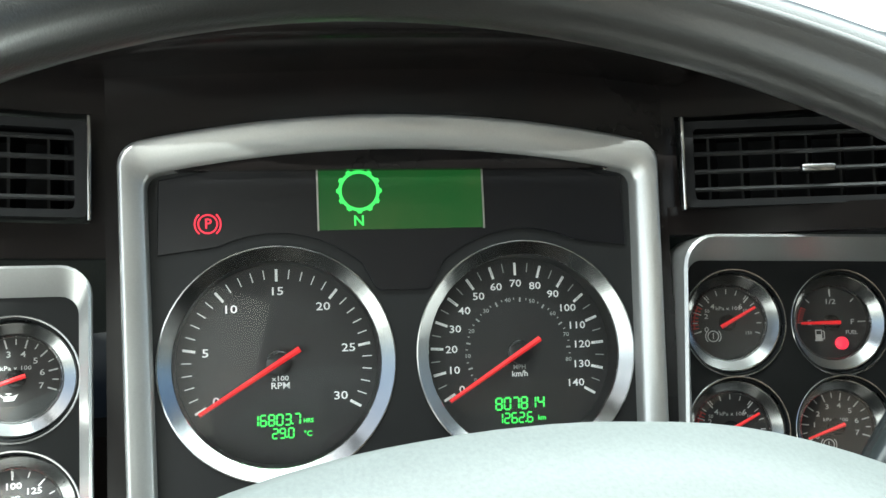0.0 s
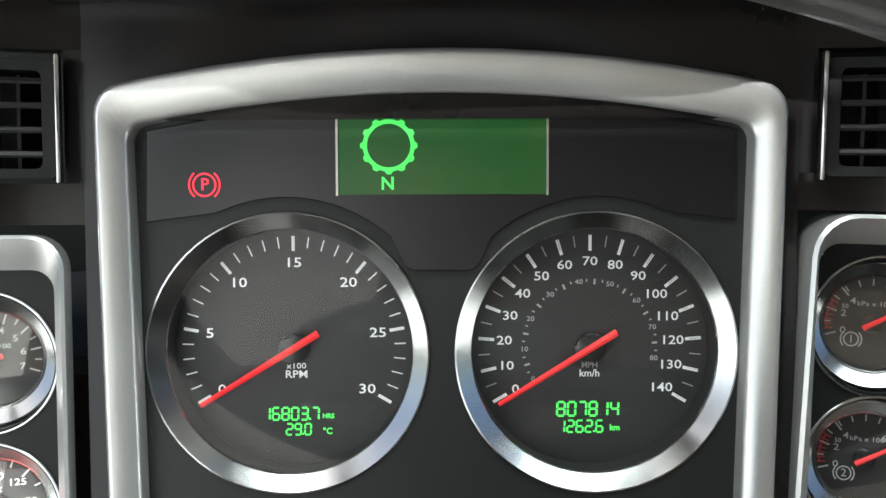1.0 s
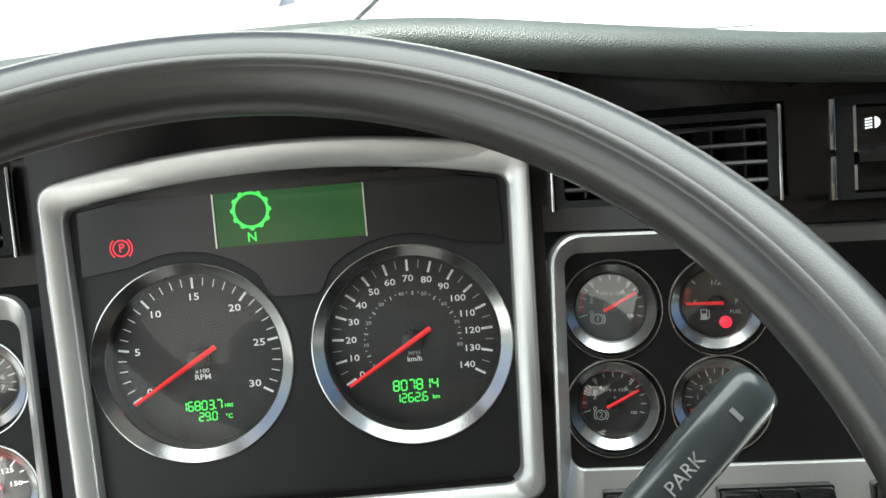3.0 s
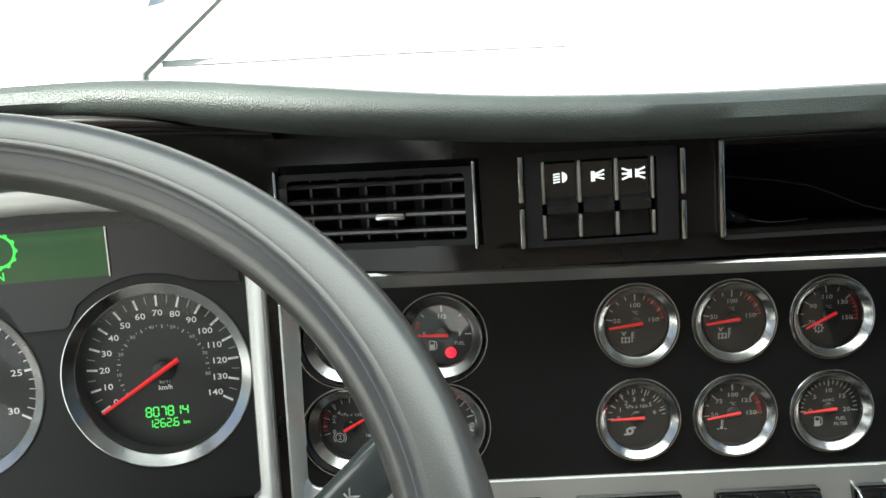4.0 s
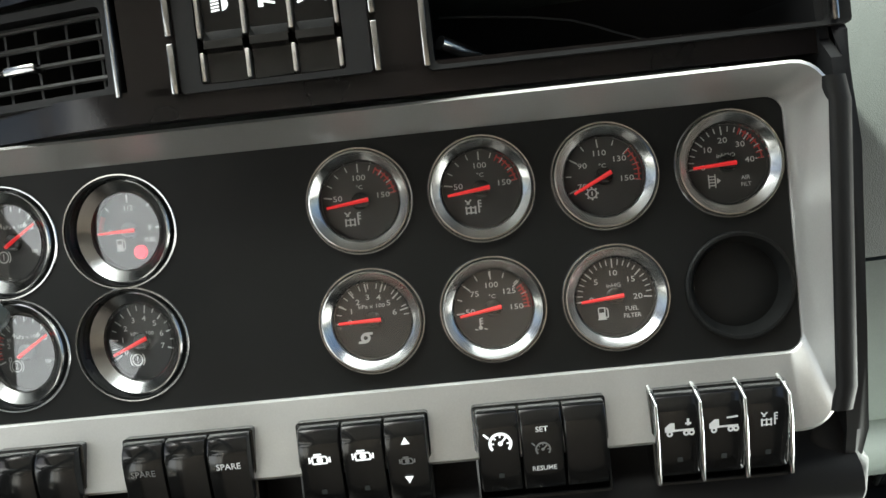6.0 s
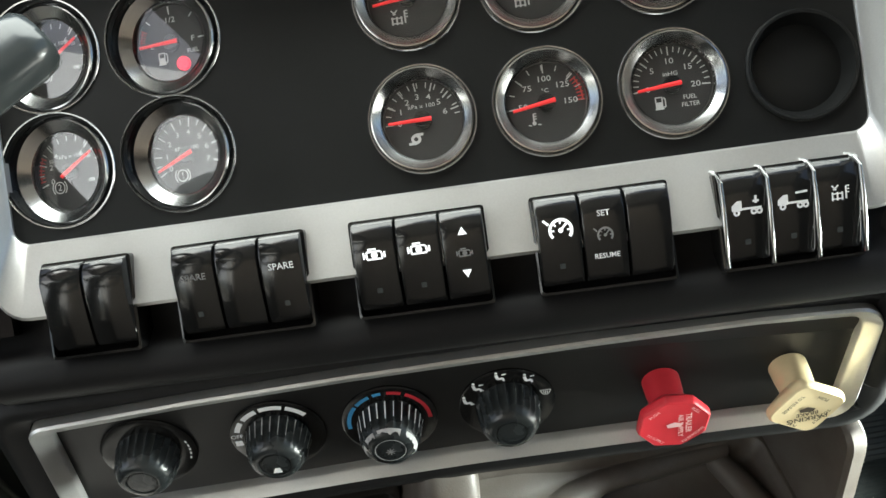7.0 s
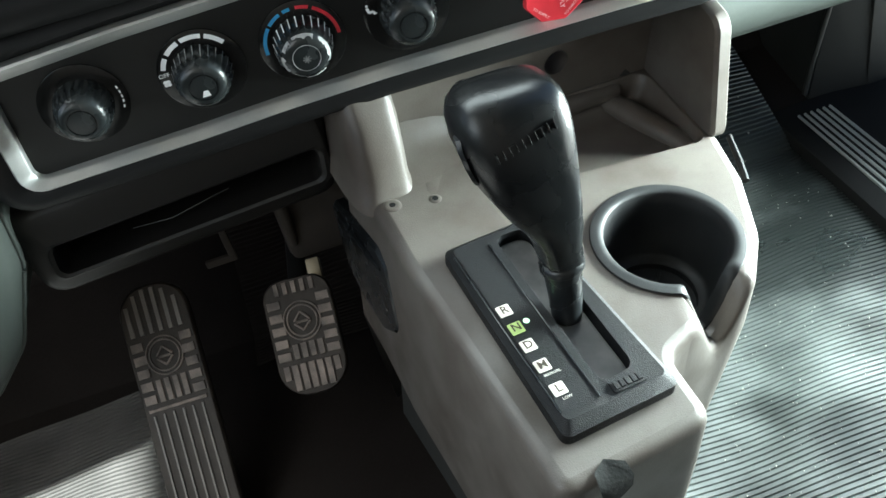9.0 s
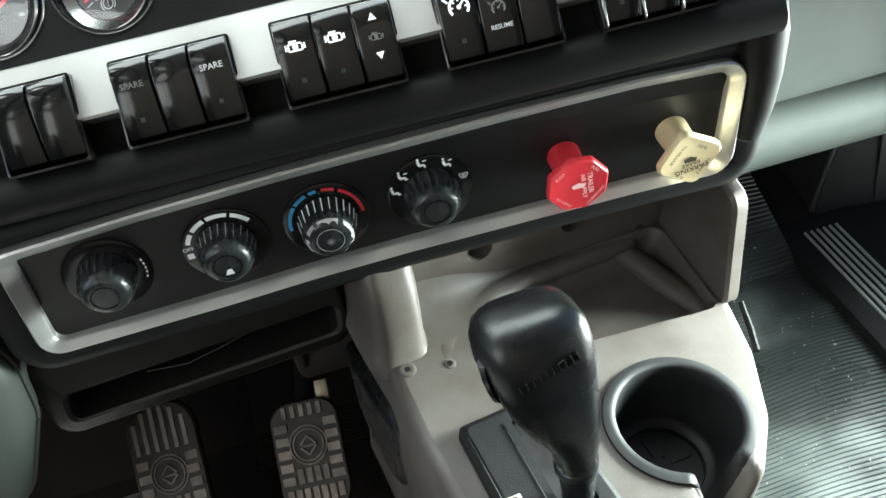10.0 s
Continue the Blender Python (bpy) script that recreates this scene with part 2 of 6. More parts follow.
def text(bm, s, x, z, size, y, turn=0.0, bold=0.0, stretch=1.0):
    """The words s, centred at (x, z), facing -y, as flat faces."""
    if (s, bold) not in text_store:
        cu = bpy.data.curves.new("words", "FONT")
        cu.body, cu.size, cu.align_x, cu.align_y, cu.resolution_u, cu.offset = s, 1.0, "CENTER", "CENTER", 2, bold
        ob = bpy.data.objects.new("words", cu)
        me = bpy.data.meshes.new_from_object(ob)
        bpy.data.objects.remove(ob)
        text_store[s, bold] = me
    me = text_store[s, bold].copy()
    me.transform(Matrix.Translation((x, y, z)) @ Matrix.Rotation(radians(turn), 4, "Y") @ Matrix.Rotation(radians(90), 4, "X")
                 @ Matrix.Diagonal((size * stretch, size, size, 1)))
    bm.from_mesh(me)
    bpy.data.meshes.remove(me)
    return bm


def bar(bm, ax, az, bx, bz, w, y):
    """A flat stroke from a to b, w wide."""
    d = Vector((bx - ax, bz - az)).normalized()
    nx, nz = -d.y * w / 2, d.x * w / 2
    return poly(bm, [(ax + nx, az + nz), (bx + nx, bz + nz), (bx - nx, bz - nz), (ax - nx, az - nz)], y)


def arc(bm, r0, r1, a0, a1, y, x=0.0, z=0.0, n=20):
    """A flat ring piece; degrees clockwise from the top."""
    lo = [(x + r0 * math.sin(radians(a0 + (a1 - a0) * k / n)), z + r0 * math.cos(radians(a0 + (a1 - a0) * k / n))) for k in range(n + 1)]
    hi = [(x + r1 * math.sin(radians(a0 + (a1 - a0) * k / n)), z + r1 * math.cos(radians(a0 + (a1 - a0) * k / n))) for k in range(n + 1)]
    for k in range(n):
        bm.faces.new([bm.verts.new((p[0], y, p[1])) for p in (lo[k], lo[k + 1], hi[k + 1], hi[k])])
    return bm


def clock(r, a):
    return r * math.sin(radians(a)), r * math.cos(radians(a))


def segments(bm, s, x, z, h, y, slant=0.04):
    """Seven-segment figures of a liquid crystal display, left edge x, foot z, height h."""
    lit = {"0": "abcdef", "1": "bc", "2": "abged", "3": "abgcd", "4": "fgbc", "5": "afgcd", "6": "afgedc", "7": "abc", "8": "abcdefg", "9": "abcdfg"}
    w, t = 0.54 * h, 0.155 * h
    for ch in s:
        if ch == ".":
            bar(bm, x - 0.05 * h, z, x - 0.05 * h, z + t, t, y)
            x += 0.12 * h
            continue
        if ch == " ":
            x += 0.72 * h
            continue
        pos = {"a": (0, 1, 1, 1), "g": (0, 0.5, 1, 0.5), "d": (0, 0, 1, 0), "f": (0, 0.5, 0, 1), "b": (1, 0.5, 1, 1), "e": (0, 0, 0, 0.5), "c": (1, 0, 1, 0.5)}
        for g in lit[ch]:
            x0, z0, x1, z1 = pos[g]
            k = 0.09
            ax, az, bx, bz = x0 * w, z0 * h, x1 * w, z1 * h
            dx, dz = (bx - ax) * k, (bz - az) * k
            bar(bm, x + ax + dx + slant * (az + dz), z + az + dz, x + bx - dx + slant * (bz - dz), z + bz - dz, t, y)
        x += 0.78 * h
    return x
VANE = material("grey_vent_plastic", (0.018, 0.018, 0.018), 0.4, stain=0.3, stain_size=40)
WORNW = material("worn_white_edges", (0.5, 0.5, 0.5), 0.5, stain=-0.6, stain_size=180)
REDP2 = material("bright_red_print", (0.62, 0.03, 0.05), 0.5)
FLOOR = material("black_floor_mat", (0.009, 0.0075, 0.0068), 0.8, spec=0.06, grain=0.4, stain=0.9, stain_size=6, bump=0.3, grain_size=300)
REARTRIM = material("tan_padded_trim", (0.38, 0.31, 0.255), 0.8, stain=0.2, stain_size=5)
DOORTRIM = material("dark_door_trim", (0.008, 0.0085, 0.0085), 0.6, grain=0.25, stain=0.25, bump=0.2)
WIPER = material("grey_wiper_metal", (0.45, 0.48, 0.47), 0.4, metal=0.2)
MATL = material("worn_black_rubber", (0.013, 0.010, 0.0085), 0.6, spec=0.2, grain=0.3, stain=0.6, stain_size=9, rough_var=0.12)
CORD = material("dull_grey_cord", (0.05, 0.05, 0.05), 0.6)
LEVERK = material("worn_lever_plastic", (0.007, 0.0075, 0.008), 0.27, spec=0.42, grain=0.2, stain=0.4, stain_size=30, bump=0.15, rough_var=0.08)
HKNOB = material("dusty_knob_plastic", (0.019, 0.022, 0.023), 0.26, grain=0.2, stain=0.4, stain_size=40, bump=0.1, rough_var=0.08)
CUPMAT = material("dark_grey_cup_rubber", (0.013, 0.0135, 0.014), 0.48, spec=0.3, grain=0.25, stain=0.4, stain_size=25, rough_var=0.08)
TILE = material("white_selector_tile", (0.75, 0.70, 0.62), 0.5, stain=-0.1, stain_size=80)
GREENTILE = material("lit_green_tile", (0.50, 0.60, 0.22), 0.5, glow=(0.5, 1.0, 0.2), glow_power=0.04)
LED = material("lit_pale_green_lamp", (0.6, 1.0, 0.7), 0.4, glow=(0.55, 1.0, 0.6), glow_power=0.5)
KNOBGRAIN = material("grained_black_plate", (0.006, 0.0063, 0.007), 0.45, spec=0.25, grain=0.3, stain=0.3, bump=0.5, grain_size=1500, voronoi=True)
PEDALPAD = material("dusty_pedal_rubber", (0.034, 0.028, 0.024), 0.55, spec=0.3, grain=0.4, stain=0.8, stain_size=30)
PEDALB = material("pedal_rib_black", (0.16, 0.145, 0.135), 0.40, grain=0.3, stain=0.5, stain_size=25)
TRAYB = material("dusty_black_plastic", (0.009, 0.0082, 0.0075), 0.45, spec=0.3, grain=0.3, stain=0.4, stain_size=14)
BRASS = material("dull_yellow_metal", (0.42, 0.36, 0.26), 0.45, metal=0.4, stain=0.3)
# Dust tone raised above the other mats so that the sun patch reads bright.
DUSTY = material("dusty_black_rubber", (0.052, 0.050, 0.048), 0.45, spec=0.4, grain=0.35, stain=0.6, stain_size=7, tint=(0.125, 0.12, 0.115), rough_var=0.1)
SLOTDUST = material("dusty_slot_plastic", (0.022, 0.021, 0.020), 0.45, stain=2.0, stain_size=60, tint=(0.07, 0.068, 0.064))
GRIT = material("pale_grit", (0.5, 0.48, 0.44), 0.8)
BROWN = material("brown_dusty_metal", (0.036, 0.029, 0.024), 0.7, grain=0.3, stain=0.6, stain_size=20)

# ---- cab shell ----


def structure(name, bm, mat, label, category, smooth=False):
    return tagged(part(name, bm, mat, None, smooth=smooth), label, category, kind="structure")


def floor_z(y):
    """Height of the cab floor: level below the seats, rising towards the toe board."""
    return 0.085 + 0.45 * max(0.0, y - 0.12) + 1.0 * max(0.0, y - 0.28)


bm = bmesh.new()
ys = [YB, -0.9, -0.4, 0.0, 0.12, 0.2, 0.28, 0.35, 0.48]
loft(bm, [[(X0, y, floor_z(y) - 0.020), (X1, y, floor_z(y) - 0.020), (X1, y, floor_z(y) - 0.06), (X0, y, floor_z(y) - 0.06)] for y in ys], (True, True))
structure("floor", bm, FLOOR, "worn black cab floor", "floor")
bm = bmesh.new()
box(bm, X0, X1, 0.44, 0.48, 0.30, 0.60)
structure("wall_firewall", bm, CLOTH, "dark firewall below the windscreen", "wall")
# Unseen plate added to close the gap between dashboard and firewall.
bm = bmesh.new()
box(bm, X0, X1, 0.13, 0.46, 0.575, 0.595)
structure("wall_shelf", bm, DARK, "dark unseen plate closing the gap behind the dashboard", "wall")
# Block added to keep the doorway lamp's light off the toe board.
bm = bmesh.new()
box(bm, 0.432, 0.655, -0.075, 0.445, 0.05, 0.43, 0.02)
structure("wall_tunnel", bm, CLOTH, "dark tunnel block added ahead of the console to shade the footwell", "wall", smooth=40)
bm = bmesh.new()
box(bm, X0, X1, YB - 0.04, YB, -0.06, ROOF)
structure("wall_rear", bm, REARTRIM, "tan padded rear wall of the cab", "wall")


def side_wall(name, x0, x1, label, sill_top, front, rear):
    b = bmesh.new()
    box(b, x0, x1, front, 0.48, -0.06, 0.86)
    box(b, x0, x1, YB, rear, -0.06, 0.86)
    box(b, x0, x1, rear, front, -0.06, sill_top)
    box(b, x0, x1, YB, rear, 0.86, ROOF)
    box(b, x0, x1, rear, BROW, 1.56, ROOF)
    loft(b, [[(x0, y, z), (x1, y, z), (x1, y + 0.09, z), (x0, y + 0.09, z)] for y, z in ((0.24, 0.86), (BROW - 0.05, ROOF))], (True, True))
    structure(name, b, DOORTRIM, label, "wall")


# Both openings are out of view and sized for the light they admit.
side_wall("wall_left", X0 - 0.05, X0, "dark driver's door below its open window", 0.62, 0.22, -1.30)
side_wall("wall_right", X1, X1 + 0.05, "dark door post beside the open passenger doorway", 0.09, 0.17, -0.60)
# Unseen roof, carried forward to BROW to keep sun off the upper fascia.
bm = bmesh.new()
box(bm, X0, X1, YB, BROW, ROOF - 0.02, ROOF + 0.03)
structure("ceiling", bm, HEADLINER, "beige fabric headliner", "ceiling")
bm = bmesh.new()
box(bm, X0, X1, BROW - 0.02, BROW + 0.04, ROOF - 0.10, ROOF - 0.02)
structure("trim_header", bm, HEADLINER, "beige windscreen header trim", "trim")

# outside
bm = bmesh.new()
n = 24
loft(bm, [[(x, y, -1.25) for x in (-60, 60)] for y in (-60, 60)], closed=False)
structure("ground", bm, CONCRETE, "pale sunlit concrete yard", "ground")
hood = thing("truck_hood", "white painted truck bonnet beyond the windscreen", "bonnet", pose(0.31, 0, 0))
bm = bmesh.new()
loops = []
for k in range(17):
    y = 0.485 + 1.975 * k / 16
    w = 0.98 - 0.22 * k / 16
    loops.append([(w * math.sin(radians(a)), y, 0.555 - 0.12 * (k / 16) ** 1.5 - 0.10 * (1 - math.cos(radians(a))) - 0.55 * max(0, abs(a) - 60) / 30) for a in range(-90, 91, 10)])
loft(bm, loops, closed=False)
part("bonnet_skin", bm, HOODPAINT, hood, smooth=40)
mirror = thing("fender_mirror", "round white mirror standing on the truck bonnet", "mirror", pose(-0.190, 1.07, 0.0))
bm = bmesh.new()
lathe(bm, [(0.060, 0.006), (0.0640, 0.0), (0.0640, -0.006), (0.0625, -0.0075), (0.0590, -0.0065), (0.030, -0.0085)], 40, True, True)
part("mirror_shell", bm, HOODPAINT, mirror, smooth=40, m=pose(0, 0, 0.560))
bm = bmesh.new()
tube(bm, [(0, 0.002, 0.47), (0, 0.004, 0.49), (0, 0.002, 0.52)], [0.012, 0.009, 0.008], 10)
part("mirror_stem", bm, WIPER, mirror, smooth=40)
wiper = thing("windscreen_wiper", "thin grey windscreen wiper resting above the cowl", "wiper", pose(0, 0, 0))
bm = bmesh.new()
tube(bm, [(-0.02, 0.50, 0.715), (0.03, 0.50, 0.757), (0.085, 0.50, 0.803)], [0.009, 0.008, 0.007], 8)
part("wiper_arm", bm, WIPER, wiper, smooth=40)
bm = bmesh.new()
tube(bm, [(-0.045, 0.53, 0.535), (-0.040, 0.525, 0.640), (-0.028, 0.508, 0.690), (-0.02, 0.50, 0.715)], [0.014, 0.012, 0.008, 0.006], 10)
part("wiper_pivot", bm, WIPER, wiper, smooth=40)
bm = bmesh.new()
tube(bm, [(0.0, 0.505, 0.716), (0.25, 0.505, 0.7125), (0.50, 0.505, 0.704)], [0.0045, 0.005, 0.004], 6)
part("wiper_blade", bm, WIPER, wiper, smooth=40)

# ---- instrument panel: frames and fascia ----
def roll_frame(x, y, z, yaw, roll, tip=0.0):
    return D @ pose(x, y, z, tip, 0, yaw) @ pose(0, 0, 0, 0, roll, 0)


RP = roll_frame(0.4285, -0.036, -0.0445, -3.2, 2.05)       # frame of the gauge panel, at the centre of its first gauge of the group of seven
HV = roll_frame(0.154, 0.003, -0.2525, -3.4, 2.1, 38.0)     # frame of the heater panel, at its upper corner


def cluster_outline(inset_side, inset_top, inset_low, rc):
    zs = 0.0738 - inset_top
    top = [(x, zs + (0.0185) * (1 - (x / 0.162) ** 2)) for x in np.linspace(0.162 - inset_side, -0.162 + inset_side, 13)]
    pts = [(-0.1575 + inset_side, -0.163 + inset_low), (0.1565 - inset_side, -0.163 + inset_low)] + [(float(a), float(b)) for a, b in top]
    radii = [0.012, 0.012, rc] + [0.0] * 11 + [rc]
    radii = [r if r else 0.3 for r in radii]
    return rounded(pts, radii, 5)


def dash_y(x):
    """Depth of the glossy fascia: flush round the driver's dials, and standing forward beside them."""
    a = abs(x)
    k = min(1.0, max(0.0, (a - 0.168) / 0.15))
    k = k * k * (3 - 2 * k)
    return -0.028 - 0.050 * k


dash = thing("dashboard", "black and dark burl truck dashboard with satin silver frames", "dashboard", D)

PAD_X = [-0.75, -0.45, -0.30, -0.17, 0.0, 0.10, 0.20, 0.335, 0.47, 0.63, 0.70, 0.735]
PAD_BASE = [0.095, 0.100, 0.108, 0.118, 0.126, 0.1255, 0.1125, 0.096, 0.0885, 0.085, 0.084, 0.0838]
PAD_LOW = [0.095, 0.100, 0.108, 0.122, 0.137, 0.1300, 0.1115, 0.096, 0.0885, 0.085, 0.084, 0.0838]


def pad_at(x, heights):
    """Height of the pad's edge at x, eased between its stations."""
    return sum(float(np.interp(x + 0.012 * k, PAD_X, heights)) for k in range(-4, 5)) / 9


# glossy band: a sheet with holes for cluster, vents, switches and pocket, built as strips round them
def band(bm, x0, x1, z0, z1, n=10, depth=0.012):
    xs = np.linspace(x0, x1, n + 1)
    loops = []
    for x in xs:
        x = float(x)
        y = dash_y(x)
        sl = -0.030 * max(0.0, x - 0.17)
        up = pad_at(x, PAD_LOW) + 0.016 if z1 > 0.12 else z1 + sl
        loops.append([(x, y, z0 + sl), (x, y, up), (x, y + depth, up), (x, y + depth, z0 + sl)])
    return loft(bm, loops, (True, True))


def fascia(strips):
    b = bmesh.new()
    for st in strips:
        band(b, *st)
    bmesh.ops.remove_doubles(b, verts=b.verts, dist=1e-4)
    part("fascia", b, BURL, dash, "glossy dark burl fascia with faint brown figure", smooth=35)


fascia([(-0.169, 0.169, 0.060, 0.150, 16), (-0.169, -0.150, -0.20, 0.060, 2), (0.150, 0.169, -0.20, 0.060, 2), (-0.150, 0.150, -0.20, -0.150, 4)])
fascia([(0.169, 0.7035, 0.0925, 0.135, 24), (0.169, 0.7035, 0.0165, 0.034, 24), (0.169, 0.1775, 0.030, 0.0925, 2), (0.3155, 0.345, 0.030, 0.0925, 4), (0.449, 0.4790, 0.030, 0.0925, 4), (0.7015, 0.7035, 0.030, 0.0925, 2)])
fascia([(-0.50, -0.169, 0.0925, 0.135, 14), (-0.50, -0.169, 0.0105, 0.030, 14), (-0.1775, -0.169, 0.030, 0.0925, 2), (-0.50, -0.3125, 0.030, 0.0925, 6)])

# silver frame round the two large dials
bm = bmesh.new()
loops = [at_y(cluster_outline(-0.001, -0.001, -0.001, 0.016), -0.020),
         at_y(cluster_outline(0, 0, 0, 0.015), -0.0342),
         at_y(cluster_outline(0.0007, 0.0007, 0.0007, 0.0145), -0.0356),
         at_y(cluster_outline(0.0018, 0.0020, 0.0016, 0.014), -0.0364),
         at_y(cluster_outline(0.0030, 0.0036, 0.0026, 0.0135), -0.0366),
         at_y(cluster_outline(0.0132, 0.0180, 0.0100, 0.010), -0.0318),
         at_y(cluster_outline(0.0141, 0.0194, 0.0107, 0.0095), -0.0306),
         at_y(cluster_outline(0.0145, 0.0200, 0.011, 0.009), -0.0290),
         at_y(cluster_outline(0.0150, 0.0205, 0.0115, 0.009), -0.0150)]
loft(bm, loops)
part("dial_frame", bm, SILVER, dash, "satin silver arched frame", smooth=35)

# face of the dial cluster with two round openings
def holed_plate(bm, outline, holes, y, depth, seg=48):
    """A plate in x, z with round holes, filled by triangulation."""
    edges, loops = [], [outline] + [[(cx + r * math.cos(2 * math.pi * k / seg), cz + r * math.sin(2 * math.pi * k / seg)) for k in range(seg)] for cx, cz, r in holes]
    b = bmesh.new()
    for lp in loops:
        vs = [b.verts.new((x, y, z)) for x, z in lp]
        edges += [b.edges.new((vs[i], vs[(i + 1) % len(vs)])) for i in range(len(vs))]
    bmesh.ops.triangle_fill(b, edges=edges, use_beauty=True)
    merge(bm, b)
    for lp in loops[1:]:
        loft(bm, [at_y(lp, y), at_y(lp, y + depth)])
    bmesh.ops.remove_doubles(bm, verts=bm.verts, dist=1e-5)
    return bm


DIALS = ((-0.0749, -0.0527), (0.0749, -0.0527))
bm = bmesh.new()
holed_plate(bm, cluster_outline(0.0148, 0.0203, 0.0112, 0.009), [(x, z, 0.0680) for x, z in DIALS], -0.0205, 0.02)
part("cluster_face", bm, CLUSTER, dash, "dark grey moulded cluster face")
# darker smoked strip that carries the warning lamps and the display, dipping between the dials
bm = bmesh.new()
half = [(-0.1415, 0.0118), (-0.1085, 0.0160)] + [(-0.0749 + 0.0762 * math.cos(radians(a)), -0.0527 + 0.0762 * math.sin(radians(a))) for a in range(112, 45, -4)] + [(-0.0175, -0.0095), (-0.0140, -0.0119)]
crown = [(float(x), 0.0503 + 0.0185 * (1 - (x / 0.162) ** 2)) for x in np.linspace(0.1405, -0.1405, 13)]
strip = half + [(-x, z) for x, z in reversed(half)] + crown
vs = [bm.verts.new((x, -0.0228, z)) for x, z in strip]
es = [bm.edges.new((vs[i], vs[(i + 1) % len(vs)])) for i in range(len(vs))]
bmesh.ops.triangle_fill(bm, edges=es, use_beauty=True)
loft(bm, [at_y(strip, -0.0228), at_y([(x * 1.003, z + (0.0004 if z > 0.03 else -0.0004)) for x, z in strip], -0.0221), at_y(strip, -0.0200)])
part("warning_strip", bm, SMOKED, dash, "smoked black strip for warning lamps", smooth=20)

# gauge panel and its silver frame
def plate_with_frame(outer, inner, y_out, y_face, mat_parent, m, name, label, r_out, r_in, panel_mat, holes=(), lip=0.004):
    fr = bmesh.new()
    o, i = rect(*outer, r_out), rect(*inner, r_in)
    o1 = rect(outer[0] + 0.0015, outer[1] - 0.0015, outer[2] + 0.0015, outer[3] - 0.0015, r_out - 0.001)
    i1 = rect(inner[0] - 0.001, inner[1] + 0.001, inner[2] - 0.001, inner[3] + 0.001, r_in + 0.001)
    loft(fr, [at_y(o, y_out + 0.012), at_y(o, y_out + 0.0012), at_y(o1, y_out), at_y(i1, y_face - 0.003), at_y(i, y_face - 0.002), at_y(i, y_face + lip)])
    part(name + "_frame", fr, SILVER, mat_parent, label, smooth=35, m=m)
    pb = bmesh.new()
    holed_plate(pb, rect(inner[0] - 0.002, inner[1] + 0.002, inner[2] - 0.002, inner[3] + 0.002, r_in), holes, y_face, 0.02)
    part(name, pb, panel_mat, mat_parent, m=m)


Di = D.inverted()
PITCH, ROW = 0.0724, 0.0715
SPOTS = [(-3 * PITCH, -0.0035), (-2 * PITCH, -0.0035), (-3 * PITCH, -ROW), (-2 * PITCH, -ROW), (0, 0), (PITCH, 0), (2 * PITCH, 0), (3 * PITCH, 0),
         (0, -ROW), (PITCH, -ROW), (2 * PITCH, -ROW)]
SPARE_HOLE = (3 * PITCH, -ROW)
def rp_edge(x, z):
    return -0.0142 - 0.0308 * min(1.0, max(0.0, (z + 0.16) / 0.20)) * min(1.0, max(0.35, (x + 0.26) / 0.25))


fr = bmesh.new()
ro, ri = rect(-0.259, 0.2625, -0.157, 0.0505, 0.020), rect(-0.2485, 0.2500, -0.1125, 0.0362, 0.010)
ro1, ri1 = rect(-0.2572, 0.2605, -0.1552, 0.0487, 0.0185), rect(-0.2497, 0.2512, -0.1137, 0.0374, 0.011)
loft(fr, [at_y(ro, 0.012), at_y(ro, lambda x, z: rp_edge(x, z) + 0.0015), at_y(ro1, rp_edge), at_y(ri1, -0.0035), at_y(ri, -0.002), at_y(ri, 0.004)])
part("gauge_frame", fr, SILVER, dash, "satin silver surround with wide foot", smooth=35, m=Di @ RP)
pb = bmesh.new()
holed_plate(pb, rect(-0.251, 0.255, -0.115, 0.0385, 0.010), [(x, z, 0.0325 if x < -0.1 else 0.029) for x, z in SPOTS] + [(*SPARE_HOLE, 0.0285)], 0.0, 0.02)
part("gauge_panel", pb, PANEL, dash, "matt black gauge panel", m=Di @ RP)
bm = bmesh.new()
loops = []
for z in np.linspace(-0.146, 0.040, 15):
    e = rp_edge(0.2625, float(z))
    k = 0.003 * max(0.0, (abs(float(z) + 0.053) - 0.083) / 0.010) ** 2
    loops.append([(x - k, e + y, float(z)) for x, y in ((0.2606, 0.030), (0.2606, -0.0008), (0.2616, -0.0026), (0.2645, -0.0038), (0.2690, -0.0034), (0.2725, -0.0010), (0.2742, 0.004), (0.2748, 0.030))])
loft(bm, loops, (True, True))
part("frame_moulding", bm, BLACK, dash, "rounded black moulding beside the silver surround", smooth=50, m=Di @ RP)
# left gauge panel, the mirror of the other beside the wheel
LP = D @ pose(-0.245, -0.036, -0.0445, 0, 0, 5)
plate_with_frame((-0.20, 0.0695, -0.163, 0.0505), (-0.18, 0.0625, -0.15, 0.034), -0.011, 0.0, dash, Di @ LP, "side_gauge_panel",
                 "satin silver surround", 0.016, 0.010, PANEL, [(0.029, -0.010, 0.0325), (0.029, -0.082, 0.0325)])

def strip_x(bm, rows, x0, x1, n=12, tip=0.036, yaw=0.057):
    """A long moulding with the side profile rows (y, z), run from x0 to x1 along the slightly turned dash."""
    loops = []
    for k in range(n + 1):
        x = x0 + (x1 - x0) * k / n
        loops.append([(x, y - yaw * (x - 0.43), z - tip * (x - 0.43)) for y, z in rows])
    return loft(bm, loops, (True, True))


bm = bmesh.new()
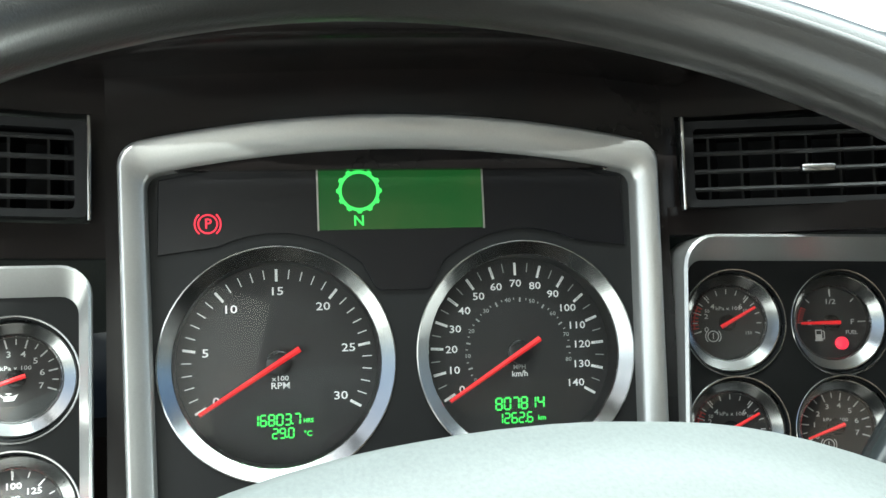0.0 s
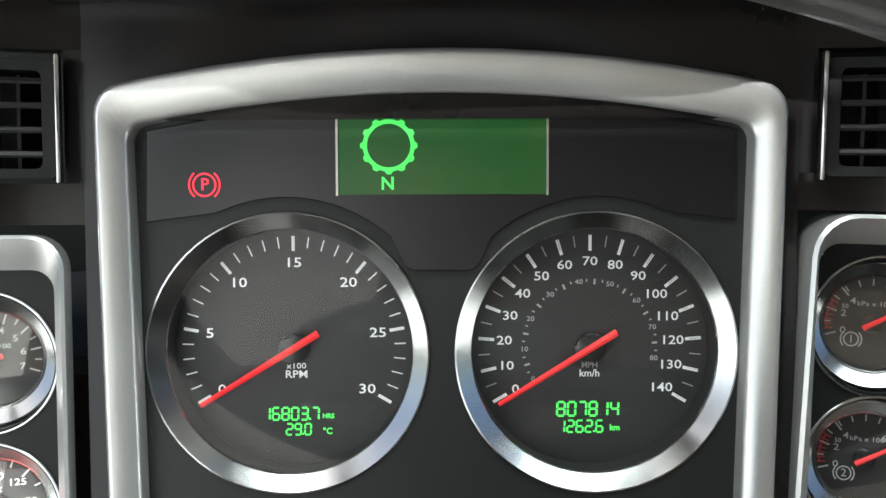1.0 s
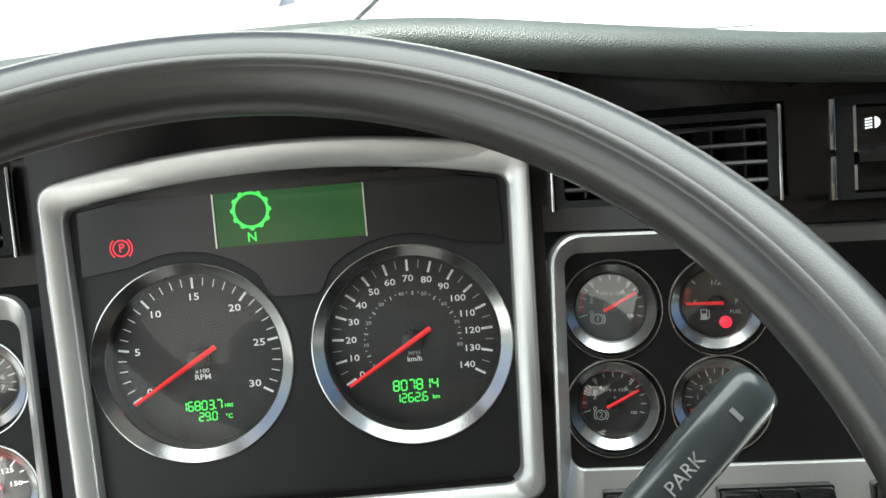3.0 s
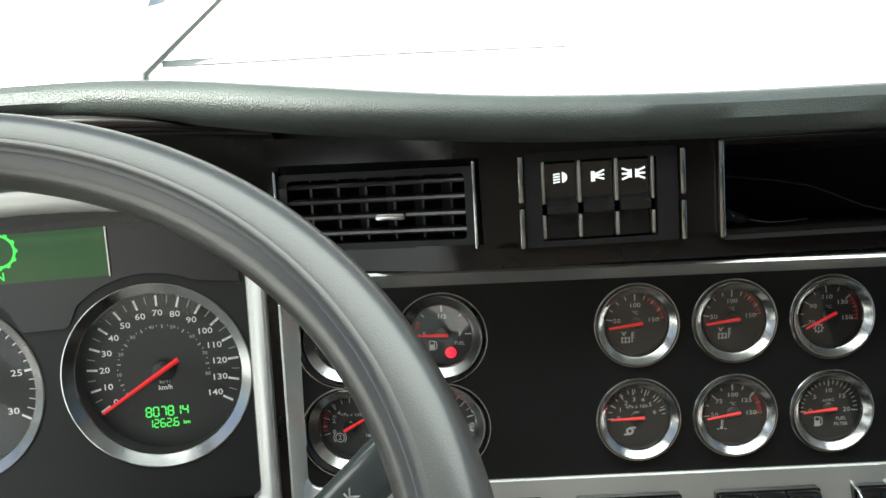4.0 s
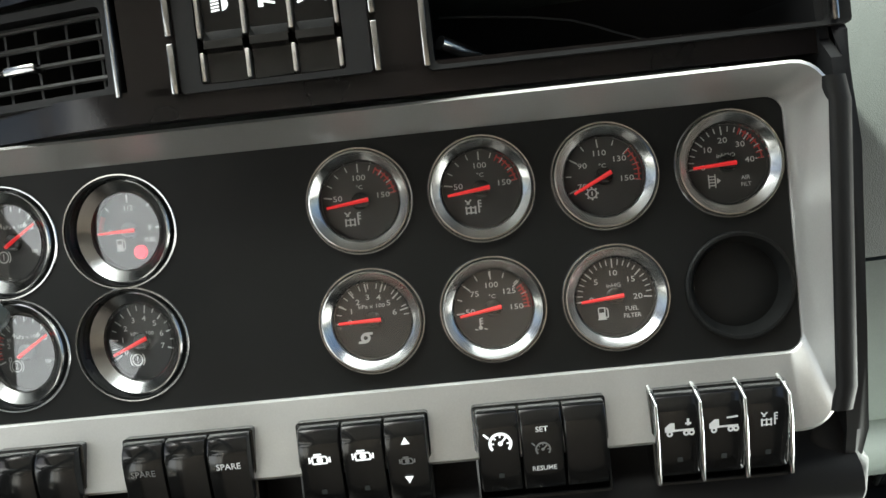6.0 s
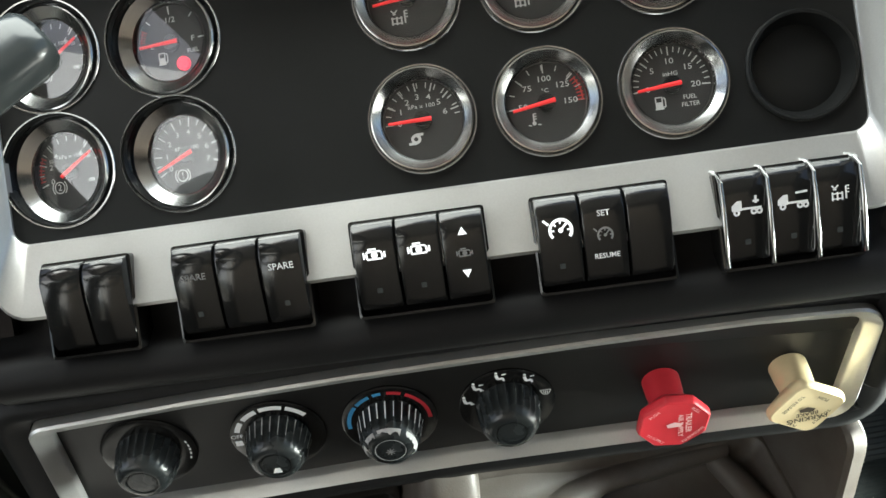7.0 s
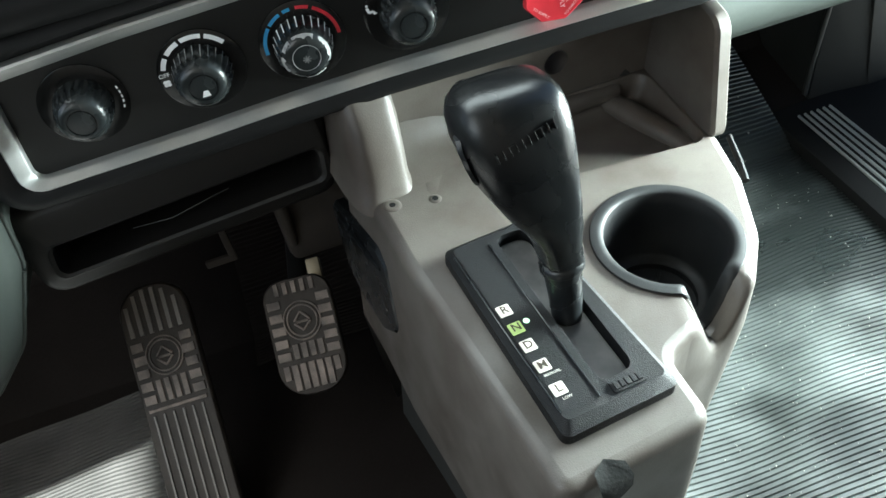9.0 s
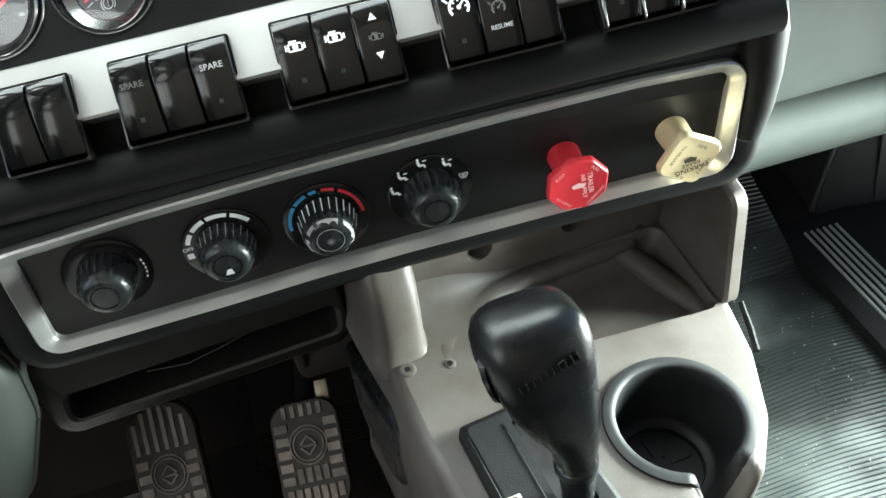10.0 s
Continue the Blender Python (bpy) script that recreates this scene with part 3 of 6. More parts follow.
strip_x(bm, [(-0.040, -0.178), (-0.030, -0.182), (-0.028, -0.216), (-0.034, -0.221), (-0.0395, -0.227), (-0.0420, -0.234), (-0.0410, -0.242), (-0.036, -0.248), (-0.028, -0.251), (-0.016, -0.250), (0.09, -0.335), (0.10, -0.18)], 0.150, 0.698)
part("switch_ledge", bm, BLACK, dash, "matt black ledge below the rocker switches", smooth=60)
HX_LOW, HZ_LOW = [-0.0065, 0.13, 0.20, 0.27, 0.36, 0.45, 0.5185], [-0.1010, -0.0963, -0.0925, -0.0906, -0.0905, -0.0908, -0.0928]
HX_TOP, HZ_TOP = [0.5285, 0.45, 0.35, 0.20, 0.10, -0.0015], [0.0030, 0.0078, 0.0085, 0.0068, 0.0035, -0.0025]


def heater_outline(low, top, side, radii):
    """Outline of the heater panel, moved in (or out) from its frame's outer edge."""
    pts = [(x + (side if k == 0 else -side if k == 6 else 0), z + low) for k, (x, z) in enumerate(zip(HX_LOW, HZ_LOW))]
    pts += [(x + (-side if k == 0 else side if k == 5 else 0), z - top) for k, (x, z) in enumerate(zip(HX_TOP, HZ_TOP))]
    return rounded(pts, [radii[0]] + [0.3] * 5 + [radii[1], radii[2]] + [0.3] * 4 + [radii[3]], 5)


ho = heater_outline(0.0, 0.0, 0.0, (0.016, 0.018, 0.018, 0.012))
ho1 = heater_outline(0.0014, 0.0014, 0.0014, (0.0145, 0.0165, 0.0165, 0.0105))
hi = heater_outline(0.0068, 0.0110, 0.0112, (0.008, 0.009, 0.009, 0.006))
hi1 = heater_outline(0.0059, 0.0100, 0.0102, (0.009, 0.010, 0.010, 0.007))
bm = bmesh.new()
loft(bm, [at_y(ho, 0.008), at_y(ho, -0.0075), at_y(ho1, -0.009), at_y(hi1, -0.003), at_y(hi, -0.0015), at_y(hi, 0.008)])
part("heater_frame", bm, SILVER, dash, "satin silver frame of the heater panel", smooth=35, m=Di @ HV)
bm = bmesh.new()
poly(bm, hi1, 0.004, 0.004)
part("heater_panel", bm, HEATER, dash, "satin black heater panel", m=Di @ HV)
bm = bmesh.new()
hs = heater_outline(-0.022, -0.016, -0.026, (0.03, 0.035, 0.03, 0.02))
loft(bm, [at_y(heater_outline(-0.0008, -0.0008, -0.0008, (0.016, 0.018, 0.018, 0.012)), -0.001), at_y(heater_outline(-0.008, -0.006, -0.014, (0.02, 0.024, 0.022, 0.014)), -0.006), at_y(heater_outline(-0.017, -0.013, -0.022, (0.026, 0.03, 0.028, 0.018)), -0.003), at_y(hs, 0.006), at_y(hs, 0.10)], (False, True))
part("heater_surround", bm, BLACK, dash, smooth=60, m=Di @ HV)
# padded edge that runs down the end of the stack and round the corner of the heater panel
bm = bmesh.new()
tube(bm, [(0.5330, 0.034, 0.058), (0.5365, 0.016, 0.047), (0.5385, 0.006, 0.032), (0.5400, 0.001, 0.015), (0.5400, 0.001, -0.015), (0.5375, 0.002, -0.043), (0.5325, 0.004, -0.067), (0.5240, 0.007, -0.088), (0.5110, 0.011, -0.103), (0.4950, 0.014, -0.110)],
     [0.0150, 0.0185, 0.0190, 0.0180, 0.0160, 0.0145, 0.0135, 0.0125, 0.0115, 0.008], 28)
part("padded_edge", bm, BLACK, dash, "padded black edge with a worn shine", smooth=70, m=Di @ HV)
# soft pad along the top of the dash
bm = bmesh.new()
loops = []
for x in np.linspace(-0.495, 0.735, 51):
    x = float(x)
    zl = pad_at(x, PAD_LOW)
    bulge = 0.0015 * math.sin(9 * x)
    zb = pad_at(x, PAD_BASE)
    fit_in = lambda dz: zl + dz * (zb + 0.0325 - zl) / 0.0325 if dz >= 0 else zb + dz
    rows = [(-0.070, fit_in(0.006)), (-0.084, zl), (-0.094, fit_in(0.004)), (-0.100 + bulge, fit_in(0.013)), (-0.098 + bulge, fit_in(0.023)), (-0.086, fit_in(0.0300)), (-0.066, fit_in(0.0325)),
            (-0.03, zb + 0.0240), (0.10, zb - 0.02), (0.22, zb - 0.10), (0.22, zb - 0.14), (0.04, zb - 0.01), (-0.022, zb + 0.011)]
    loops.append([(x, y, z) for y, z in rows])
loft(bm, loops, (True, True))
part("dash_pad", bm, PAD, dash, "grained dark grey vinyl pad", smooth=50)
# glossy hood moulding under the pad, over the dials
bm = bmesh.new()
loops = []
for x in np.linspace(-0.180, 0.180, 41):
    x = float(x)
    zl = pad_at(x, PAD_LOW)
    zb = pad_at(x, PAD_BASE)
    aside = min(1.0, max(0.0, (abs(x) - 0.07) / 0.09))
    face = [(x, 0.024 * aside * aside - 0.0885 - 0.0085 * math.sin(math.pi * min(1.0, 0.15 + 0.6 * f)), zb - 0.002 + (zl + 0.0025 - zb + 0.002) * f) for f in (1.0, 0.85, 0.65, 0.45, 0.25, 0.1, 0.0)]
    loops.append([(x, face[0][1] + 0.0085, face[0][2] - 0.0005)] + face + [(x, face[-1][1] + 0.006, zb - 0.004), (x, -0.026, zb - 0.004), (x, -0.026, zb + 0.004)])
loft(bm, loops, (True, True))
part("dial_hood", bm, BURL, dash, "glossy black hood over the dials", smooth=50)

# ---- gauges ----
def gauge_body(name, label, m, r_out, r_in, y_dial, y_front, category="gauge", group="", stepped=False):
    g = thing(name, label, category, m, group)
    bm = bmesh.new()
    k = r_out
    lip = [(k - 0.0005, 0.004), (k, y_front + 0.0012), (k - 0.0006, y_front + 0.0002), (k - 0.0014, y_front)]
    if stepped:
        lip = [(k + 0.0008, 0.003), (k + 0.0008, -0.0009), (k + 0.0003, -0.0015), (k - 0.0004, -0.0014), (k - 0.0008, -0.0006), (k - 0.0010, y_front + 0.0012), (k - 0.0015, y_front + 0.0002), (k - 0.0023, y_front)]
    lathe(bm, lip + [(r_in + 0.0016, y_front + 0.5 * (k - r_in)), (r_in, y_front + 0.5 * (k - r_in) + 0.0012), (r_in - 0.0004, y_front + 0.5 * (k - r_in) + 0.003)], 64)
    part("bezel", bm, CHROME, g, "polished metal bezel", smooth=35)
    bm = bmesh.new()
    lathe(bm, [(r_in - 0.0004, y_front + 0.5 * (k - r_in) + 0.003), (r_in - 0.0006, y_dial), (0.0008, y_dial)], 64, cap1=True)
    part("dial", bm, FACE, g, "matt black dial face", smooth=35)
    return g


def add_needle(g, y, angle, tip, tail, w, hub):
    bm = bmesh.new()
    tx, tz = clock(tip, angle)
    sx, sz = clock(-tail, angle)
    d = Vector((tx - sx, 0, tz - sz)).normalized()
    nrm = Vector((-d.z, 0, d.x))
    a, b = Vector((sx, y, sz)), Vector((tx, y, tz))
    loft(bm, [[a + nrm * w * 0.5, a + Vector((0, -w * 0.5, 0)), a - nrm * w * 0.5], [b + nrm * w * 0.32, b + Vector((0, -w * 0.35, 0)), b - nrm * w * 0.32]], (True, True))
    part("needle", bm, NEEDLE, g, "red lit pointer")
    bm = bmesh.new()
    lathe(bm, [(hub, y + 0.004), (hub, y + 0.0012), (hub * 0.86, y + 0.0006)], 28, cap1=True)
    part("needle_hub", bm, KNOB, piece(g, "needle"), smooth=30)


def add_lens(g, r, y, mat=None):
    bm = bmesh.new()
    lathe(bm, [(r, y + 0.001), (r, y)], 48, True, True)
    ob = part("lens", bm, mat or LENS, g, "clear gauge lens", smooth=30)
    ob.visible_shadow = False


def scale_marks(bm, r, lo, hi, count, length, w, y):
    for k in range(count):
        a = lo + (hi - lo) * k / (count - 1)
        p, q = clock(r, a), clock(r - length, a)
        bar(bm, *p, *q, w, y)


YD = -0.0005
tach = gauge_body("tachometer", "large round tachometer with polished bezel, white figures and red needle", D @ pose(DIALS[0][0], 0, DIALS[0][1]), 0.0694, 0.0608, 0.0, -0.0220, "gauge", "dials behind the wheel")
bm = bmesh.new()
scale_marks(bm, 0.0566, -120, 120, 7, 0.0075, 0.0016, YD)
scale_marks(bm, 0.0566, -120, 120, 31, 0.0058, 0.0006, YD)
part("scale", bm, WHITE, piece(tach, "dial"))
for k in range(7):
    bm = bmesh.new()
    p = clock(0.0432 if k not in (0, 6) else 0.0425, -120 + 40 * k)
    text(bm, str(5 * k), p[0], p[1] - 0.0002, 0.0069, YD, bold=0.008, stretch=1.30)
    part("numeral", bm, WHITE, piece(tach, "dial"))
bm = bmesh.new()
text(bm, "x100", 0.001, -0.0095, 0.0042, YD, bold=0.01, stretch=1.2)
text(bm, "RPM", 0.001, -0.0138, 0.0054, YD, bold=0.012, stretch=1.15)
part("unit_words", bm, WHITE, piece(tach, "dial"))
bm = bmesh.new()
segments(bm, "16803.7", -0.0163, -0.0370, 0.0062, YD)
text(bm, "HRS", 0.0170, -0.0352, 0.0034, YD, bold=0.03)
segments(bm, "29.0", -0.0045, -0.0447, 0.0056, YD)
text(bm, "°C", 0.0165, -0.0430, 0.0045, YD, bold=0.03)
part("hour_readout", bm, SEG, piece(tach, "dial"), "lit green figures")
add_needle(tach, -0.006, -121.5, 0.0545, 0.0150, 0.0036, 0.0075)
add_lens(tach, 0.0604, -0.0155, COVER)

speedo = gauge_body("speedometer", "large round speedometer with polished bezel and two scales", D @ pose(DIALS[1][0], 0, DIALS[1][1]), 0.0694, 0.0608, 0.0, -0.0220, "gauge", "dials behind the wheel")
bm = bmesh.new()
scale_marks(bm, 0.0566, -120, 120, 15, 0.0080, 0.0016, YD)
part("scale", bm, WHITE, piece(speedo, "dial"))
bm = bmesh.new()
scale_marks(bm, 0.0566, -120, 120, 29, 0.0058, 0.0006, YD)
part("minor_scale", bm, GREYP, piece(speedo, "dial"))
for k in range(15):
    bm = bmesh.new()
    p = clock(0.0434 if k < 10 else 0.0427 if k == 10 else 0.0420, -120 + 240 * k / 14)
    text(bm, str(10 * k), p[0], p[1] - 0.0002, 0.0064, YD, bold=0.008, stretch=1.25)
    part("numeral", bm, WHITE, piece(speedo, "dial"))
bm = bmesh.new()
text(bm, "km/h", 0.000, -0.0138, 0.0052, YD, bold=0.012)
part("unit_words", bm, WHITE, piece(speedo, "dial"))
bm = bmesh.new()
span = 240 * 1.609 * 80 / 140
for k in range(33):
    if k % 4:
        a = -120 + span * k / 32
        p, q = clock(0.0344, a), clock(0.0344 - (0.0028 if k % 4 == 2 else 0.0014), a)
        bar(bm, *p, *q, 0.0010 if k % 4 == 2 else 0.0006, YD)
for k in range(9):
    p = clock(0.0332, -120 + span * k / 8)
    text(bm, str(10 * k), p[0], p[1], 0.0036, YD, bold=0.01, stretch=1.15)
part("inner_scale", bm, GREYP, piece(speedo, "dial"), "small grey miles scale")
bm = bmesh.new()
text(bm, "MPH", 0.000, -0.0096, 0.0042, YD, bold=0.005)
part("unit_words", bm, GREYP, piece(speedo, "dial"), "small grey words")
bm = bmesh.new()
segments(bm, "807814", -0.0165, -0.0355, 0.0070, YD)
segments(bm, "1262.6", -0.0160, -0.0440, 0.0060, YD)
text(bm, "km", 0.0130, -0.0418, 0.0042, YD, bold=0.03)
part("distance_readout", bm, SEG, piece(speedo, "dial"), "lit green figures")
add_needle(speedo, -0.006, -121.5, 0.0545, 0.0150, 0.0036, 0.0075)
add_lens(speedo, 0.0604, -0.0155, COVER)

# green display and warning lamp
lcd = thing("display_screen", "lit green message screen showing a gear ring and the letter N", "display", D @ pose(0.0004, -0.0232, 0.0447))
bm = bmesh.new()
poly(bm, [(-0.0498, -0.0203), (0.0498, -0.0203), (0.0498, 0.0203), (-0.0498, 0.0203)], 0.0, 0.003)
part("screen", bm, LCDGREEN, lcd)
for x in (-0.0503, 0.0503):
    bm = bmesh.new()
    box(bm, x - 0.0005, x + 0.0005, -0.0012, 0.002, -0.0208, 0.0208)
    part("screen_edge", bm, BARE, piece(lcd, "screen"), "bright edge strip")
bm = bmesh.new()
GX, GZ = -0.0255, 0.0030
arc(bm, 0.0104, 0.0124, 0, 360, -0.0005, GX, GZ, 48)
for k in range(12):
    arc(bm, 0.0122, 0.0137, 30 * k - 5, 30 * k + 5, -0.0005, GX, GZ, 3)
    arc(bm, 0.0122, 0.0130, 30 * k - 8, 30 * k + 8, -0.0006, GX, GZ, 3)
text(bm, "N", GX - 0.0006, -0.0153, 0.0086, -0.0005, bold=0.02)
part("gear_sign", bm, SEG, piece(lcd, "screen"), "bright green gear ring and letter N")

lamp = thing("warning_lamp", "lit red parking brake warning lamp in the dial cluster", "warning lamp", D @ pose(-0.1134, -0.0233, 0.0293))
bm = bmesh.new()
arc(bm, 0.0049, 0.0058, 0, 360, 0, 0, 0, 30)
arc(bm, 0.0069, 0.0078, 40, 140, 0, 0, 0, 12)
arc(bm, 0.0069, 0.0078, 220, 320, 0, 0, 0, 12)
text(bm, "P", 0.0002, 0, 0.0082, 0, bold=0.012)
part("lamp_sign", bm, REDLAMP, lamp)


def engine_icon(bm, x, z, s, y):
    arc(bm, 0, 0.22 * s, 0, 360, y, x, z, 16)
    for a in ((-0.5, -0.25, 0.5, -0.25), (-0.5, 0.25, 0.4, 0.25), (-0.5, -0.25, -0.5, 0.25), (0.5, -0.25, 0.5, 0.12), (0.4, 0.25, 0.5, 0.12), (-0.25, 0.25, -0.25, 0.42), (-0.4, 0.42, 0.15, 0.42), (-0.7, -0.2, -0.7, 0.25), (-0.7, 0, -0.5, 0), (0.5, -0.05, 0.68, -0.05), (0.68, -0.2, 0.68, 0.2)):
        bar(bm, x + a[0] * s, z + a[1] * s, x + a[2] * s, z + a[3] * s, 0.12 * s, y)


def axle_icon(bm, x, z, s, y):
    for k in (-0.45, 0, 0.45):
        bar(bm, x + k * s, z - 0.7 * s, x + k * s, z + 0.1 * s, 0.16 * s, y)
    for zz in (-0.55, -0.05):
        bar(bm, x - 0.55 * s, z + zz * s, x + 0.55 * s, z + zz * s, 0.12 * s, y)
    bar(bm, x - 0.5 * s, z + 0.75 * s, x - 0.1 * s, z + 0.3 * s, 0.14 * s, y)
    bar(bm, x + 0.1 * s, z + 0.75 * s, x - 0.35 * s, z + 0.3 * s, 0.14 * s, y)
    bar(bm, x + 0.8 * s, z - 0.6 * s, x + 0.8 * s, z + 0.6 * s, 0.16 * s, y)
    for zz in (0, 0.3, 0.6):
        bar(bm, x + 0.8 * s, z + zz * s, x + 1.1 * s, z + zz * s, 0.12 * s, y)


def pump_icon(bm, x, z, s, y):
    poly(bm, [(x - 0.5 * s, z - 0.7 * s), (x + 0.35 * s, z - 0.7 * s), (x + 0.35 * s, z + 0.1 * s), (x - 0.5 * s, z + 0.1 * s)], y)
    for a in ((-0.45, 0.1, -0.45, 0.65), (0.3, 0.1, 0.3, 0.65), (-0.5, 0.65, 0.35, 0.65), (0.65, -0.5, 0.65, 0.4), (0.35, -0.5, 0.65, -0.5), (0.65, 0.4, 0.45, 0.6), (-0.6, -0.7, 0.45, -0.7)):
        bar(bm, x + a[0] * s, z + a[1] * s, x + a[2] * s, z + a[3] * s, 0.14 * s, y)


def ring_icon(bm, x, z, s, y, word):
    arc(bm, 0.62 * s, 0.75 * s, 0, 360, y, x, z, 20)
    arc(bm, 0.92 * s, 1.05 * s, 45, 135, y, x, z, 8)
    arc(bm, 0.92 * s, 1.05 * s, 225, 315, y, x, z, 8)
    text(bm, word, x, z, 1.15 * s, y)


def can_icon(bm, x, z, s, y):
    poly(bm, [(x - 0.6 * s, z - 0.4 * s), (x + 0.4 * s, z - 0.4 * s), (x + 0.9 * s, z + 0.35 * s), (x + 0.3 * s, z + 0.1 * s), (x - 0.6 * s, z + 0.1 * s)], y)
    bar(bm, x - 0.1 * s, z + 0.1 * s, x - 0.1 * s, z + 0.4 * s, 0.12 * s, y)
    bar(bm, x - 0.4 * s, z + 0.4 * s, x + 0.2 * s, z + 0.4 * s, 0.12 * s, y)
    bar(bm, x - 0.6 * s, z, x - 1.0 * s, z + 0.3 * s, 0.12 * s, y)


def therm_icon(bm, x, z, s, y):
    bar(bm, x, z - 0.2 * s, x, z + 0.8 * s, 0.18 * s, y)
    arc(bm, 0, 0.25 * s, 0, 360, y, x, z - 0.3 * s, 10)
    for zz in (0.2, 0.5, 0.8):
        bar(bm, x, z + zz * s, x + 0.35 * s, z + zz * s, 0.12 * s, y)
    for xx in (-0.7, 0.4):
        bar(bm, x + xx * s, z - 0.45 * s, x + (xx + 0.4) * s, z - 0.55 * s, 0.12 * s, y)


def turbo_icon(bm, x, z, s, y):
    arc(bm, 0.25 * s, 0.6 * s, 0, 360, y, x, z, 16)
    bar(bm, x, z + 0.5 * s, x + 0.9 * s, z + 0.5 * s, 0.3 * s, y)
    bar(bm, x - 0.9 * s, z - 0.5 * s, x, z - 0.5 * s, 0.3 * s, y)


def filter_icon(bm, x, z, s, y):
    for k in (-0.5, -0.15, 0.2, 0.55):
        bar(bm, x - 0.45 * s, z + k * s, x + 0.3 * s, z + k * s, 0.13 * s, y)
    bar(bm, x - 0.45 * s, z - 0.8 * s, x - 0.45 * s, z + 0.8 * s, 0.14 * s, y)
    bar(bm, x + 0.3 * s, z - 0.8 * s, x + 0.3 * s, z + 0.8 * s, 0.14 * s, y)
    poly(bm, [(x + 0.5 * s, z - 0.35 * s), (x + 0.95 * s, z), (x + 0.5 * s, z + 0.35 * s)], y)


def gear_icon(bm, x, z, s, y):
    arc(bm, 0.45 * s, 0.62 * s, 0, 360, y, x, z, 18)
    for k in range(8):
        arc(bm, 0.6 * s, 0.8 * s, 45 * k - 8, 45 * k + 8, y, x, z, 2)
    bar(bm, x, z - 0.25 * s, x, z + 0.25 * s, 0.16 * s, y)


def small_gauge(m, label, labels, lo, hi, ticks, angle, unit="", unit_at=(0, 0.0075), icon=None, words=(), red=None, lamp_on=False, turn=0.0, tail=0.0085, name="round_gauge", icon_at=(-0.0085, -0.0085), icon_size=0.0050):
    """A small round gauge: (angle, word) labels, a scale from lo to hi degrees, a red needle."""
    sunk = 0.0085 if turn else 0.0
    g = gauge_body(name, label, m @ pose(0, sunk, 0, 0, 0, turn), 0.0318 if turn else 0.0312, 0.0236, 0.0065, -0.0042, "gauge", "small gauges of the dashboard", not turn)
    if turn:
        # the tilted gauges sit in a black cup whose thin bright rim lies on the panel
        back = pose(0, sunk, 0, 0, 0, turn).inverted()
        ring = [(math.cos(2 * math.pi * k / 64), math.sin(2 * math.pi * k / 64)) for k in range(64)]
        flat = lambda r, y: [back @ Vector((r * a, y, r * b)) for a, b in ring]
        cb = bmesh.new()
        loft(cb, [flat(0.0347, 0.002), flat(0.0347, -0.0008), flat(0.0343, -0.0013), flat(0.0335, -0.0012)])
        part("cup_rim", cb, CHROME, g, "thin bright rim", smooth=35)
        cb = bmesh.new()
        loft(cb, [flat(0.0335, -0.0012), [0.5 * (p + Vector((0.0317 * a, -0.0030, 0.0317 * b))) + Vector((0, 0.0015, 0)) for p, (a, b) in zip(flat(0.0330, 0.0), ring)],
                  [(0.0317 * a, -0.0030, 0.0317 * b) for a, b in ring]])
        part("gauge_cup", cb, KNOB, g, "black tapered cup", smooth=60)
    y = 0.0060
    bm = bmesh.new()
    scale_marks(bm, 0.0220, lo, hi, ticks, 0.0032, 0.0006, y)
    for a, s in labels:
        p = clock(0.0222, a)
        q = clock(0.0172, a)
        bar(bm, *p, *q, 0.0008, y)
    if unit:
        text(bm, unit, *unit_at, 0.0034, y, bold=0.004, stretch=1.2)
    for x, z, s, size in words:
        text(bm, s, x, z, size, y, bold=0.008)
    if icon:
        icon(bm, icon_at[0], icon_at[1], icon_size, y)
    for a, s in labels:
        p = clock(0.0138, a)
        text(bm, s, p[0], p[1], 0.0047, y, bold=0.004, stretch=1.25)
    part("scale", bm, DIALP, piece(g, "dial"))
    if red:
        bm = bmesh.new()
        arc(bm, 0.0206, 0.0214, red[0], red[1], y + 0.0001, n=14)
        scale_marks(bm, 0.0222, red[0], red[1], 7, 0.0040, 0.0007, y - 0.0002)
        part("red_zone", bm, REDP, piece(g, "dial"), "red warning zone")
    add_needle(g, 0.0025, angle, 0.0203, tail * 0.60, 0.0026, 0.0052)
    if lamp_on:
        b = bmesh.new()
        lathe(b, [(0.0042, 0.0062), (0.0042, 0.0044), (0.003, 0.0036)], 24, cap1=True)
        part("low_fuel_lamp", b, REDLAMP, piece(g, "dial"), "lit red low fuel lamp", smooth=40, m=pose(0.0062, 0, -0.0135))
    add_lens(g, 0.0234, -0.0002)
    return g


def spot(k):
    return RP @ pose(SPOTS[k][0], 0, SPOTS[k][1])


AIR = [(-108, "0"), (-72, "2"), (-40, "4"), (40, "6")]
AIRW = [(-0.0125, 0.0078, "50", 0.0032), (0.0125, 0.0078, "100", 0.0032), (0.0135, -0.0065, "150", 0.0030)]
small_gauge(spot(0), "first air pressure gauge with red needle and black dial", AIR, -108, 108, 13, 60, "kPa x 100", (0.001, 0.0095), lambda b, x, z, s, y: ring_icon(b, x, z, s, y, "1"), AIRW, (-100, -60), turn=-12, icon_at=(-0.0090, -0.0085))
small_gauge(spot(2), "second air pressure gauge with red needle and black dial", AIR, -108, 108, 13, 60, "kPa x 100", (0.001, 0.0095), lambda b, x, z, s, y: ring_icon(b, x, z, s, y, "2"), AIRW, (-100, -60), turn=-12, icon_at=(-0.0090, -0.0085))
